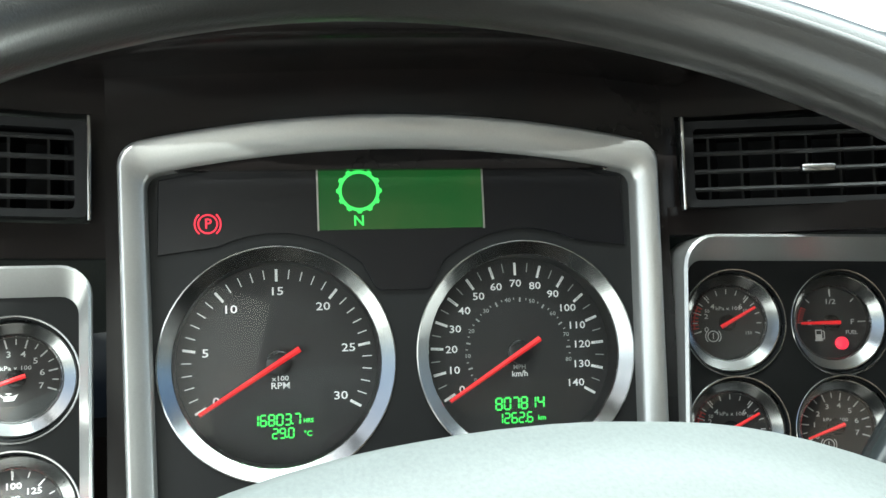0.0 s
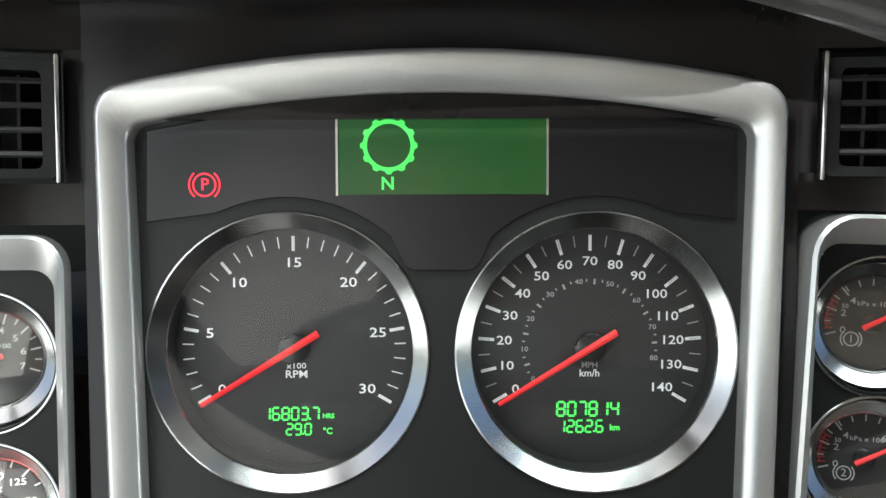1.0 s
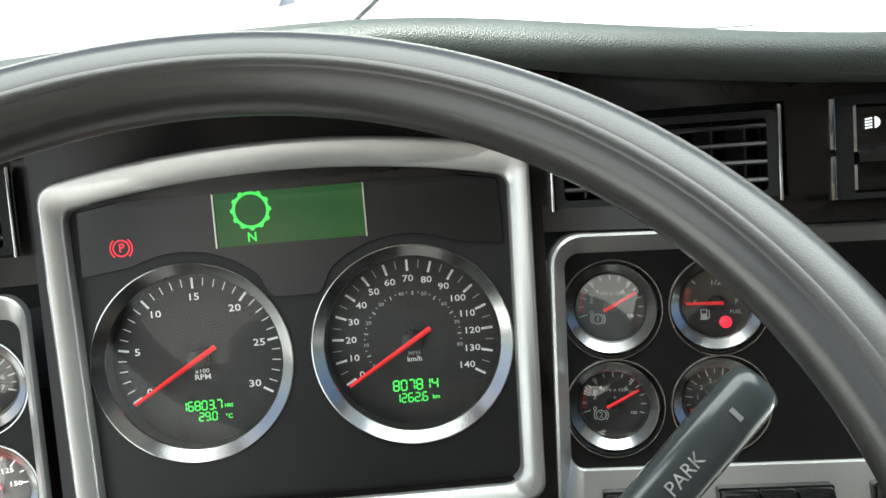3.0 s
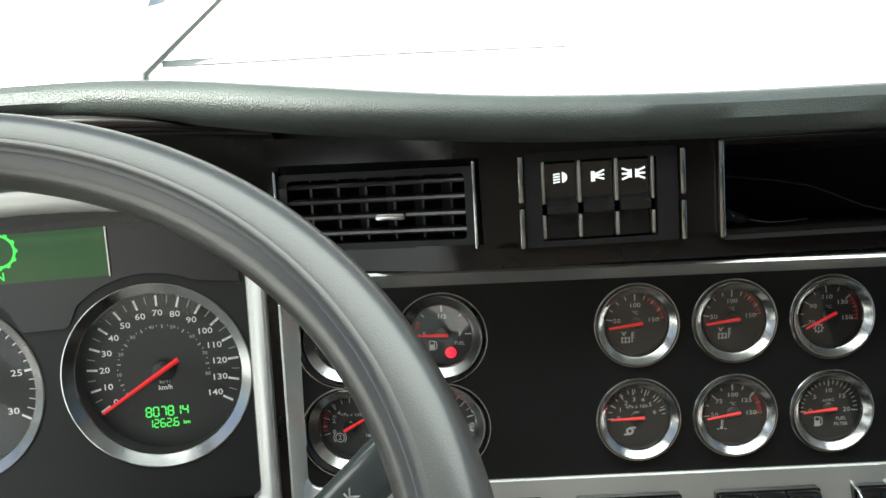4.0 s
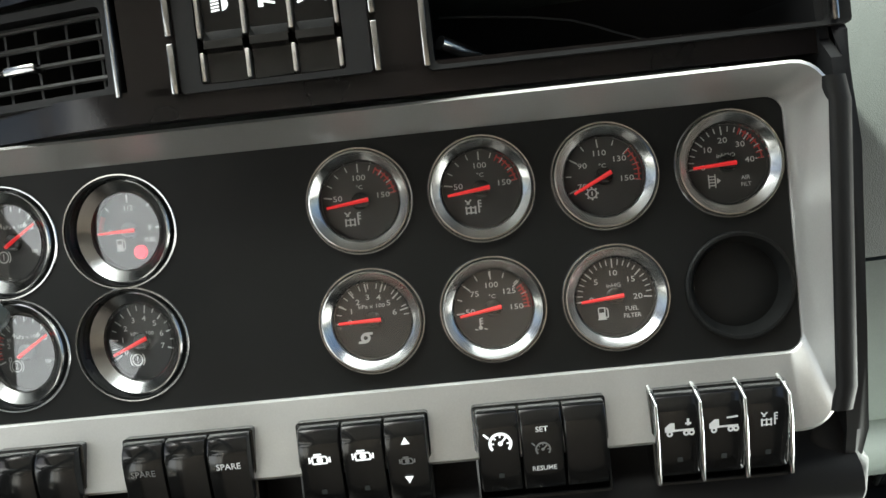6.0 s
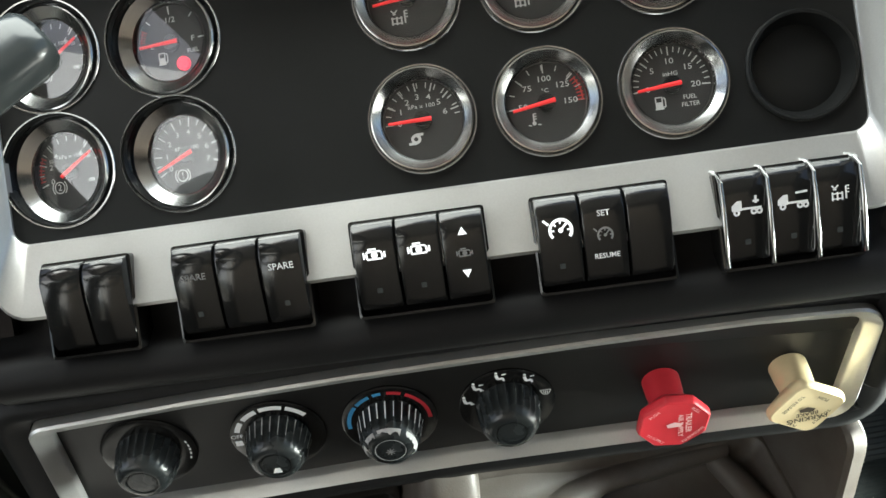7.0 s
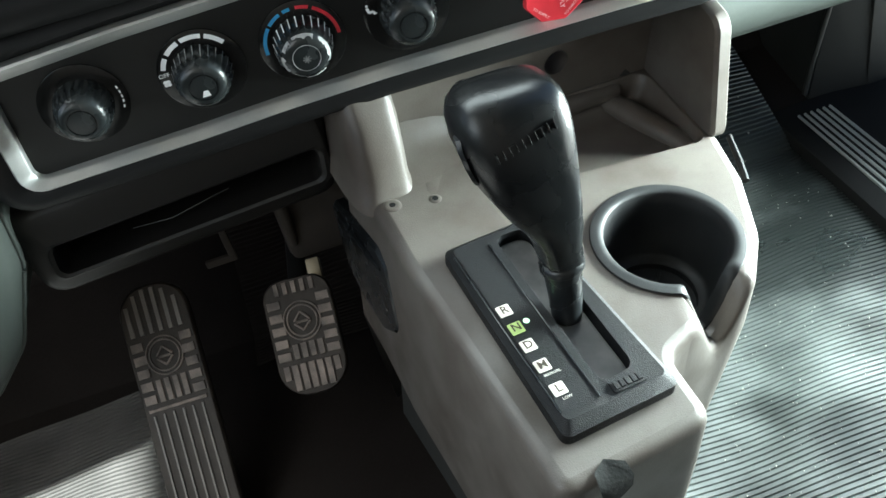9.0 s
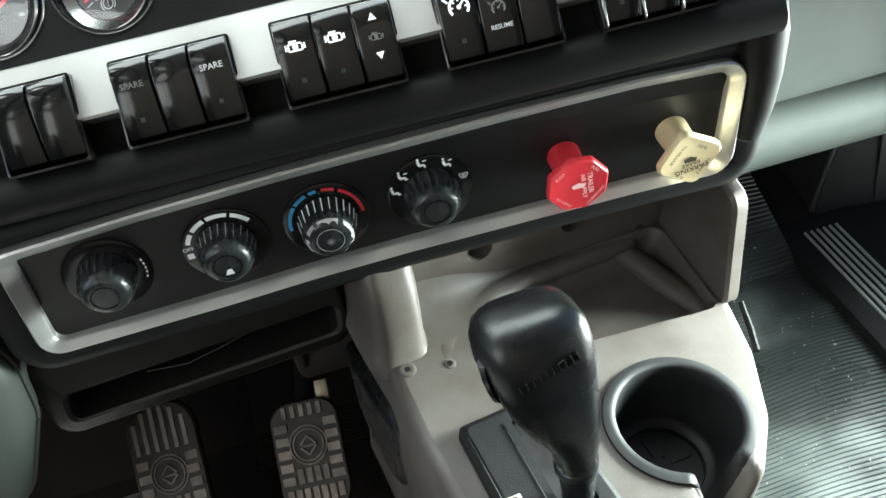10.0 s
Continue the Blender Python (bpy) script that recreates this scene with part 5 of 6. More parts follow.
# ---- heater knobs ----
def knob(x, z, kind, label):
    k = thing("heater_knob", label, "knob", HV @ pose(x, 0.004, z), "heater knobs")
    bm = bmesh.new()
    lathe(bm, [(0.0310, 0.0), (0.0310, -0.0016), (0.0295, -0.0022), (0.0200, -0.0022)], 56, cap1=True)
    part("dial_plate", bm, ROCKER, k, "glossy black round plate", smooth=30)
    bm = bmesh.new()
    fin = lambda j, r, y: (0.0010 if j % 5 == 0 else 0.0 if j % 5 in (1, 4) else -0.0003) if -0.0195 < y < -0.003 else 0.0
    lathe(bm, [(0.0200, -0.002), (0.0199, -0.004), (0.0188, -0.012), (0.0179, -0.0185), (0.0170, -0.0216), (0.0156, -0.0241), (0.0136, -0.0257), (0.0110, -0.0264), (0.0102, -0.0263),
               (0.0099, -0.0252), (0.0093, -0.0252), (0.0089, -0.0261), (0.0050, -0.0263)], 120, cap1=True, wobble=fin)
    part("knob_body", bm, HKNOB, k, "dark grey fluted knob", smooth=35)
    if kind in ("fan", "temp"):
        rnd = random.Random(3 if kind == "fan" else 5)
        for j in range(-7, 8):
            p = clock(1.0, 15 * j)
            w, y1 = rnd.uniform(0.0003, 0.00055) * (1.0 if kind == "temp" else 0.7), -rnd.uniform(0.0150, 0.0185)
            r0, r1 = 0.0213, 0.0212 - 0.138 * (-y1 - 0.004)
            bm = bmesh.new()
            loft(bm, [[(p[0] * r + p[1] * w * q, y, p[1] * r - p[0] * w * q) for r, y, q in ((r0, -0.0045, -1), (r1, y1, -0.8), (r1, y1, 0.8), (r0, -0.0045, 1))]], (True, False))
            part("worn_ridge", bm, ICON if kind == "temp" else WORNW, piece(k, "knob_body"), "ridge worn white")
    bm = bmesh.new()
    y = -0.0026
    if kind == "fan":
        for a0, a1 in ((-72, -52), (-46, -20), (-15, 17), (22, 52)):
            arc(bm, 0.0248, 0.0282, a0, a1, y, n=8)
        part("markings", bm, ICON, piece(k, "dial_plate"), "white fan speed marks")
        bm = bmesh.new()
        text(bm, "OFF", -0.0262, 0.0040, 0.0046, y, bold=0.005)
        for a in (45, 135, 225, 315):
            p = clock(0.0016, a)
            arc(bm, 0, 0.0015, 0, 360, y, -0.0262 + p[0], -0.0022 + p[1], 8)
        part("off_mark", bm, ICON, piece(k, "dial_plate"), "white OFF mark with fan sign")
        bm = bmesh.new()
        poly(bm, [(-0.003, -0.002), (0.003, -0.002), (0.0022, 0.0026), (-0.001, 0.0026)], 0)
        part("button_mark", bm, ICON, piece(k, "knob_body"), "white mark on the push button", m=pose(0.0, -0.0268, -0.005))
    elif kind == "temp":
        for a0, a1 in ((-95, -50), (-46, -22), (-16, -4)):
            arc(bm, 0.0250, 0.0276, a0, a1, y, n=8)
        part("cold_marks", bm, BLUEP, piece(k, "dial_plate"), "blue cold marks")
        bm = bmesh.new()
        for a0, a1 in ((4, 24), (30, 92)):
            arc(bm, 0.0250, 0.0276, a0, a1, y, n=8)
        part("hot_marks", bm, REDP2, piece(k, "dial_plate"), "red hot marks")
        rnd = random.Random(8)
        for lo, hi in ((-118, -70), (-62, -30), (-22, 34), (46, 122), (140, 200)):
            bm = bmesh.new()
            rows = []
            for j in range(lo, hi, 6):
                w = rnd.uniform(0.0010, 0.0028)
                rows.append([(*clock(0.0168, j), -0.0224), (*clock(0.0168 - w, j), -0.0224 - w * 1.25)])
            loft(bm, [[(x * 1.01, y - 0.0006, z * 1.01) for x, z, y in r] for r in rows], closed=False)
            part("worn_patch", bm, WORNW, piece(k, "knob_body"), "rim worn white", smooth=30)
        bm = bmesh.new()
        arc(bm, 0.0094, 0.0099, 0, 360, 0, n=32)
        part("button_ring", bm, WORNW, piece(k, "knob_body"), "worn ring round the button", m=pose(0, -0.0266, 0))
        bm = bmesh.new()
        for a in range(0, 180, 45):
            p = clock(0.0030, a)
            bar(bm, -p[0], -p[1], p[0], p[1], 0.0007, 0)
        part("button_mark", bm, WORN, piece(k, "knob_body"), "snowflake sign", m=pose(0.0, -0.0268, -0.001))
    elif kind == "mode":
        for n, a in enumerate((-73, -43, -6, 35)):
            p = clock(0.0260, a)
            for ax, az, bx, bz, w in ((-0.0024, 0.0026, -0.0014, -0.0014, 0.0020), (-0.0016, -0.0014, 0.0018, -0.0010, 0.0018), (0.0018, -0.0008, 0.0023, -0.0036, 0.0014)):
                bar(bm, p[0] + ax, p[1] + az, p[0] + bx, p[1] + bz, w, y)
            arc(bm, 0, 0.0010, 0, 360, y, p[0] - 0.0021, p[1] + 0.0040, 8)
            if n in (1, 2, 3):
                bar(bm, p[0] + 0.0012, p[1] + 0.0020, p[0] + 0.0040, p[1] + 0.0024, 0.0010, y)
            if n in (0, 1):
                bar(bm, p[0] + 0.0026, p[1] - 0.0022, p[0] + 0.0040, p[1] - 0.0032, 0.0007, y)
        p = clock(0.0262, 73)
        for ax, az, bx, bz in ((-0.0034, 0.0014, 0.0034, 0.0014), (-0.0034, 0.0014, -0.0018, -0.0022), (0.0034, 0.0014, 0.0018, -0.0022), (-0.0012, 0.0006, -0.0010, -0.0030), (0.0, 0.0006, 0.0, -0.0030), (0.0012, 0.0006, 0.0010, -0.0030)):
            bar(bm, p[0] + ax, p[1] + az, p[0] + bx, p[1] + bz, 0.0006, y)
        part("markings", bm, ICON, piece(k, "dial_plate"), "white air direction signs")
    else:
        for a0 in (74, 82, 90, 98, 107):
            arc(bm, 0.0262, 0.0274, a0, a0 + 5, y, n=3)
        part("markings", bm, ICON, piece(k, "dial_plate"), "faint white mark")
    return k


knob(0.0605, -0.0480, "plain", "black fluted control knob, dusty and plain")
knob(0.1460, -0.0480, "fan", "black fan speed knob with white marks")
knob(0.2190, -0.0485, "temp", "black temperature knob worn white, with blue and red marks")
knob(0.2955, -0.0480, "mode", "black air direction knob with white signs")


def valve(x, z, sides, mat, ink, label, size, turn, words, name):
    v = thing(name, label, "brake valve knob", HV @ pose(x, 0.004, z, 4, 0, 0))
    bm = bmesh.new()
    lathe(bm, [(0.0122, 0.0), (0.0118, -0.010), (0.0108, -0.021), (0.0112, -0.026)], 32, True, True)
    part("stem", bm, mat, v, smooth=40)
    rad = size / 2 / math.cos(math.pi / sides)
    crn = [clock(rad, turn + 360 * (k + 0.5) / sides) for k in range(sides)]
    bm = bmesh.new()
    shape = lambda s: rounded([(px * s, pz * s) for px, pz in reversed(crn)], 0.0035 if sides > 4 else 0.0065, 3)
    loft(bm, [at_y(shape(0.62), -0.022), at_y(shape(0.97), -0.0292), at_y(shape(1.0), -0.0315), at_y(shape(0.98), -0.0345), at_y(shape(0.93), -0.0355), at_y(shape(0.84), -0.0352)], (True, True))
    part("knob_plate", bm, mat, v, smooth=30)
    bm = bmesh.new()
    for s, px, pz, sz, tr in words:
        text(bm, s, px, pz, sz, 0, tr, bold=0.012)
    poly(bm, [(-0.004, -0.002), (0.004, -0.002), (0.005, 0.001), (0.0, 0.003), (-0.005, 0.001)], 0)
    part("lettering", bm, ink, piece(v, "knob_plate"), "printed lettering", m=pose(0, -0.0357, 0))
    return v


valve(0.3945, -0.0475, 8, REDK, PINK, "red octagonal trailer air supply valve knob", 0.0435, 8,
      (("TRAILER", 0.0085, 0.001, 0.0052, 88), ("AIR SUPPLY", 0.0038, -0.001, 0.0044, 88), ("PUSH", -0.0125, 0.0120, 0.0034, -45), ("TO SUPPLY", -0.0115, -0.0120, 0.0030, 45), ("PULL", 0.0125, 0.0125, 0.0034, 45), ("TO EVACUATE", 0.0120, -0.0120, 0.0028, -45)), "trailer_valve")
valve(0.4760, -0.0500, 4, CREAM, INK, "cream diamond shaped parking brake valve knob", 0.0375, 33,
      (("PARKING", 0.0010, -0.0085, 0.0060, 172), ("BRAKE", 0.0005, -0.0038, 0.0046, 172), ("TO RELEASE", -0.0095, 0.0070, 0.0034, 126), ("PUSH", 0.0085, 0.0095, 0.0034, 216), ("PULL", -0.0080, -0.0128, 0.0034, 216), ("TO APPLY", 0.0095, -0.0085, 0.0034, 126)), "parking_valve")

# ---- floor mats and sill ----
def wave(x, y):
    """Slow rise and fall of the loose rubber."""
    return 0.0050 * math.sin(17 * x + 9 * y) * math.sin(13 * y - 6 * x + 0.7) + 0.0020 * math.sin(37 * x - 23 * y)


def ribbed(bm, x0, x1, y0, y1, pitch=0.0058, high=0.0018, skew=None):
    rows = []
    y = y0
    while y < y1:
        for dy, h in ((0.0, 0.0), (0.22, 0.0), (0.36, 1.0), (0.84, 1.0)):
            yy = y + dy * pitch
            rows.append([(x, yy + (skew(x, yy) if skew else 0), floor_z(yy) - 0.008 + h * high + wave(x, yy)) for x in np.linspace(x0, x1, 22)])
        y += pitch
    rows = [[(float(a), float(b), float(c)) for a, b, c in r] for r in rows]
    return loft(bm, rows, closed=False)


tagged(part("rubber_mat", ribbed(bmesh.new(), 0.45, 0.925, -0.95, 0.30), RUBBER, None), "black ribbed rubber mat on the passenger side floor", "floor mat", kind="structure")
tagged(part("rubber_mat", ribbed(bmesh.new(), X0 + 0.02, 0.115, -0.95, 0.075, high=0.0030), DUSTY, None), "black ribbed rubber mat below the pedals", "floor mat", kind="structure")

tagged(part("rubber_mat", ribbed(bmesh.new(), 0.20, 0.42, 0.06, 0.34), MATL, None), "black ribbed rubber on the toe board", "floor mat", kind="structure")
sill = thing("door_sill", "ribbed aluminium sill plate at the passenger door", "sill plate", pose(0, 0, 0))
bm = bmesh.new()
loft(bm, [[(0.920, y, 0.07), (0.926, y, 0.092), (0.942, y, 0.098), (1.13, y, 0.098), (1.13, y, 0.02)] for y in (-0.9, -0.4, 0.0, 0.18)], (True, True))
part("sill_base", bm, BLACK, sill, "black sill moulding", smooth=30)
for k in range(6):
    bm = bmesh.new()
    x = 0.9485 + 0.0088 * k
    loft(bm, [[(x, y, 0.097), (x + 0.001, y, 0.1005), (x + 0.0032, y, 0.1005), (x + 0.0042, y, 0.097)] for y in (-0.9, -0.22, 0.152)], (True, True))
    part("tread_rib", bm, SILL, sill, "bright aluminium rib")

random.seed(7)
bm = bmesh.new()
for k in range(420):
    x, y = random.uniform(0.62, 0.91), random.uniform(-0.45, 0.22)
    r, z, a = random.uniform(0.0004, 0.0012) * (1.7 if random.random() < 0.06 else 1.0), floor_z(y) - 0.0060 + wave(x, y), random.uniform(0, 3)
    vs = [bm.verts.new((x + r * math.cos(a + j * 2.1) * random.uniform(0.6, 1.3), y + r * math.sin(a + j * 2.1), z)) for j in range(3)] + [bm.verts.new((x, y, z + r))]
    for f in ((0, 1, 3), (1, 2, 3), (2, 0, 3)):
        bm.faces.new([vs[j] for j in f])
tagged(part("grit", bm, GRIT, None), "pale grit and crumbs scattered on the rubber mat", "grit", kind="stuff")

# ---- console ----
cz = Vector((0.1563, -0.1601, 0.9746)).normalized()
cy = Vector((-0.1645, 0.9688, 0.1856))
cy = (cy - cz * cy.dot(cz)).normalized()
cx = cy.cross(cz)
CN = Matrix(((cx.x, cy.x, cz.x, 0.470), (cx.y, cy.y, cz.y, -0.320), (cx.z, cy.z, cz.z, 0.3716), (0, 0, 0, 1)))
CUP = (0.1195, 0.0300)
con = thing("console", "scuffed grey plastic floor console with cubby and cup holder", "console", CN)
top = rounded([(-0.0600, 0.224), (-0.0655, 0.09), (-0.0600, -0.118), (0.0560, -0.112), (0.0590, -0.060), (0.082, -0.052), (0.150, -0.036), (0.186, 0.004), (0.214, 0.060), (0.228, 0.110), (0.238, 0.224)],
              [0.004, 0.2, 0.012, 0.014, 0.012, 0.012, 0.045, 0.05, 0.06, 0.05, 0.004], 5)
def densify(pts, step=0.006):
    out = []
    for k, p in enumerate(pts):
        q = pts[(k + 1) % len(pts)]
        n = max(1, int(math.hypot(q[0] - p[0], q[1] - p[1]) / step))
        out += [(p[0] + (q[0] - p[0]) * j / n, p[1] + (q[1] - p[1]) * j / n) for j in range(n)]
    return out


def notch(x, y):
    """How far the wall of the cup holder is cut down at its open side."""
    a = math.atan2(y - CUP[1], x - CUP[0])
    d = (math.degrees(a) + 88 + 180) % 360 - 180
    r = math.hypot(x - CUP[0], y - CUP[1])
    if r > 0.105:
        return 0.0
    k = max(0.0, 1 - abs(d) / 26)
    return 0.048 * k * k * (3 - 2 * k)


top = densify(top)
low = []
for x, y in top:
    deep = min(1.0, max(0.0, (x + 0.062) / 0.03))
    low.append((x - (0.02 if x > 0.05 else 0.0), y - (0.01 if y < -0.1 else 0.0), -0.185 - 0.175 * deep))


def grow(pts, d, z):
    out = []
    for k, (x, y) in enumerate(pts):
        a, b = Vector(pts[k - 1]), Vector(pts[(k + 1) % len(pts)])
        t = (b - a).normalized()
        out.append((x + t.y * d, y - t.x * d, z))
    return out


area = sum(top[k - 1][0] * top[k][1] - top[k][0] * top[k - 1][1] for k in range(len(top)))
sign = 1 if area > 0 else -1
bm = bmesh.new()
rings = [grow(top, -0.0095 * sign, 0.0), grow(top, -0.0060 * sign, -0.0006), grow(top, -0.0030 * sign, -0.0022), grow(top, -0.0010 * sign, -0.0048), grow(top, 0.0, -0.0090), grow(top, 0.002 * sign, -0.05), low]
rings = [[(x, y, z - notch(x, y) * (1.0 if z > -0.04 else 0.4 if z > -0.055 else 0.0)) for x, y, z in r] for r in rings]
loft(bm, [[tuple(p) for p in r] for r in rings], (False, True))
# top face with the cup opening
b2 = bmesh.new()
es = []
BIN = rounded([(0.048, 0.126), (0.216, 0.108), (0.224, 0.2120), (0.040, 0.2120)], [0.014, 0.010, 0.012, 0.014], 5)
for lp in (rings[0], BIN, [(CUP[0] + 0.0515 * math.cos(2 * math.pi * k / 80), CUP[1] + 0.0515 * math.sin(2 * math.pi * k / 80), -notch(CUP[0] + 0.0515 * math.cos(2 * math.pi * k / 80), CUP[1] + 0.0515 * math.sin(2 * math.pi * k / 80))) for k in range(80)]):
    vs = [b2.verts.new((p[0], p[1], 0.0)) for p in lp]
    es += [b2.edges.new((vs[i], vs[(i + 1) % len(vs)])) for i in range(len(vs))]
bmesh.ops.triangle_fill(b2, edges=es, use_beauty=True)
for v in b2.verts:
    v.co.z = -notch(v.co.x, v.co.y)
merge(bm, b2)
part("console_body", bm, CONSOLE, con, smooth=50)
# cubby: sunk bin, back wall, side walls
bm = bmesh.new()
bx, by = 0.133, 0.163
shrink = lambda k, z: [(bx + (x - bx) * k, by + (y - by) * k, z - 0.10 * max(0.0, y - 0.12) * (1.0 if z < -0.004 else 0.0)) for x, y in BIN]
loft(bm, [shrink(1.0, 0.0), shrink(0.985, -0.0008), shrink(0.955, -0.006), shrink(0.93, -0.013), shrink(0.86, -0.018), shrink(0.5, -0.018)], (False, True))
part("cubby_bin", bm, CONSOLE, con, "sunk dusty bin of the cubby", smooth=60)
bm = bmesh.new()
HOLES = ((0.042, 0.038), (0.131, 0.037))
ease = ((-0.062, 1.0), (-0.01, 1.0), (0.015, 0.85), (0.035, 0.55), (0.055, 0.28), (0.08, 0.10), (0.11, 0.02))
loft(bm, [[(x, 0.2145 - (0.2145 - y) * k, 0.0003 + z * k) for x, k in ease] for y, z in ((0.165, 0.0003), (0.178, 0.0014), (0.190, 0.0040), (0.200, 0.0088), (0.208, 0.0155), (0.2135, 0.0260))], closed=False)
holed_plate(bm, rounded([(-0.062, -0.010), (0.245, -0.010), (0.245, 0.13), (-0.062, 0.13)], 0.004, 2), [(x, z, 0.0115) for x, z in HOLES], 0.214, 0.02, 24)
part("cubby_back", bm, CONSOLE, con, smooth=60)
bm = bmesh.new()
side = rounded([(0.106, -0.004), (0.132, 0.096), (0.30, 0.12), (0.30, -0.01)], [0.008, 0.016, 0.004, 0.004], 4)
loft(bm, [[(0.219 + 0.12 * (y - 0.1) * 0.5, y + 0.003, z * 0.98) for y, z in side], [(0.222 + 0.12 * (y - 0.1) * 0.5, y, z) for y, z in side], [(0.232 + 0.12 * (y - 0.1) * 0.5, y, z) for y, z in side], [(0.235 + 0.12 * (y - 0.1) * 0.5, y + 0.003, z * 0.98) for y, z in side]], (True, True))
part("cubby_side", bm, CONSOLE, con, "tall grey side cheek", smooth=40)
bm = bmesh.new()
loops = []
for z, cyp, ax, ay in ((-0.010, 0.222, 0.0285, 0.066), (-0.003, 0.222, 0.0272, 0.0635), (0.001, 0.222, 0.0258, 0.061), (0.006, 0.222, 0.0246, 0.0585), (0.014, 0.222, 0.0237, 0.056), (0.030, 0.223, 0.0232, 0.053), (0.055, 0.231, 0.0230, 0.050), (0.076, 0.246, 0.0230, 0.047), (0.092, 0.268, 0.0228, 0.042)):
    loops.append([(-0.0455 + ax * math.copysign(abs(math.cos(a)) ** 0.50, math.cos(a)), cyp + ay * math.copysign(abs(math.sin(a)) ** 0.50, math.sin(a)), z) for a in [2 * math.pi * (k + 0.5) / 56 for k in range(56)]])
loft(bm, loops, (True, True))
part("cubby_pillar", bm, CONSOLE, con, "rounded grey pillar", smooth=70)
# low rounded ridge behind the bin that turns forward and dies out at the screw, and a ridge along the cheek
for pts in ([(0.196, 0.2130, -0.0120, 0.008), (0.150, 0.2115, -0.0110, 0.010), (0.085, 0.2095, -0.0095, 0.0110), (0.055, 0.2055, -0.0150, 0.0180), (0.034, 0.199, -0.0270, 0.0305), (0.012, 0.190, -0.0287, 0.0310), (0.000, 0.180, -0.0297, 0.0310), (-0.008, 0.167, -0.0303, 0.0310), (-0.014, 0.154, -0.0308, 0.0310), (-0.019, 0.140, -0.0320, 0.0310)],
            [(0.190, 0.212, -0.0230, 0.0100), (0.196, 0.190, -0.0225, 0.0110), (0.202, 0.165, -0.0215, 0.0115), (0.208, 0.140, -0.0195, 0.0110), (0.213, 0.116, -0.0180, 0.0090)]):
    bm = bmesh.new()
    tube(bm, [(x, y, z) for x, y, z, r in pts], [r for x, y, z, r in pts], 48)
    part("moulded_rib", bm, CONSOLE, con, smooth=60)
for x, y, r in ((-0.0485, 0.1540, 0.0074), (-0.0157, 0.1460, 0.0052)):
    bm = bmesh.new()
    lathe(bm, [(r, 0.0007), (r - 0.0012, 0.0001), (r - 0.0025, -0.0001), (0.0028, 0.0001), (0.0022, 0.0015)], 24, cap1=True)
    part("screw_recess", bm, CONSOLE, con, smooth=60, m=pose(x, y, 0.0008, -90, 0, 0))
    bm = bmesh.new()
    disc(bm, 0.0026, 0, 12)
    part("screw", bm, DARK, con, m=pose(x, y, 0.0009, -90, 0, 0))
# long black flap on the driver's side
fl = rounded([(0.257, -0.071), (0.205, -0.052), (0.150, -0.034), (0.130, -0.040), (0.112, -0.097), (0.120, -0.112), (0.1435, -0.133), (0.195, -0.139), (0.228, -0.130), (0.240, -0.108)], 0.008, 3)
bm = bmesh.new()
loft(bm, [[(-0.0565, y, z) for y, z in fl], [(-0.0640, y, z) for y, z in fl], [(-0.0675, 0.18 + (y - 0.18) * 0.95, -0.088 + (z + 0.088) * 0.92) for y, z in fl]], (True, True))
part("side_flap", bm, KNOB, con, "black plastic side flap", smooth=35)
bm = bmesh.new()
tube(bm, [(-0.0665, 0.246, -0.074), (-0.0680, 0.205, -0.066), (-0.0680, 0.165, -0.056), (-0.0670, 0.142, -0.052)], [0.0020, 0.0034, 0.0034, 0.0020], 8)
part("flap_ridge", bm, KNOB, con, "raised ridge along the flap", smooth=50)
bm = bmesh.new()
tube(bm, [(0.236, 0.106, -0.002), (0.233, 0.085, -0.012), (0.226, 0.066, -0.016)], [0.0025, 0.003, 0.003], 8)
part("side_clip", bm, DARK, con, "small black clip", smooth=40)
bm = bmesh.new()
loft(bm, [[(-0.035, -0.1120, 0.0008), (-0.025, -0.1060, 0.0010), (-0.0135, -0.1130, 0.0008)], [(-0.036, -0.1215, -0.0045), (-0.026, -0.1225, -0.0045), (-0.0115, -0.1205, -0.0045)], [(-0.033, -0.1245, -0.018), (-0.022, -0.1245, -0.020), (-0.013, -0.1235, -0.012)]], closed=False)
part("tape_patch", bm, CLOTH, con, "torn black tape", smooth=80)

bm = bmesh.new()
box(bm, -0.035, 0.05, -0.10, 0.20, -0.36, -0.02)
part("console_plinth", bm, CLOTH, con, "dark carpeted plinth")

# cup holder insert
cup = thing("cup_holder", "black rubber cup holder set in the console", "cup holder", CN @ pose(CUP[0], CUP[1], 0))
bm = bmesh.new()
prof = [(0.0525, -0.002), (0.0552, 0.0010), (0.0545, 0.0024), (0.0505, 0.0031), (0.0466, 0.0027), (0.0452, 0.0010), (0.0445, -0.012), (0.0415, -0.060), (0.0385, -0.064), (0.0330, -0.065), (0.0325, -0.070), (0.0150, -0.0705)]
lp = []
for r, z in prof:
    ring = []
    for k in range(88):
        a = 2 * math.pi * k / 88
        dip = notch(CUP[0] + r * math.cos(a), CUP[1] + r * math.sin(a))
        ring.append((r * math.cos(a) * 1.06, r * math.sin(a) * 1.02, z - (dip if z > -0.02 else 0.0)))
    lp.append(ring)
loft(bm, lp, (False, True))
part("cup_insert", bm, CUPMAT, cup, smooth=45)
bm = bmesh.new()
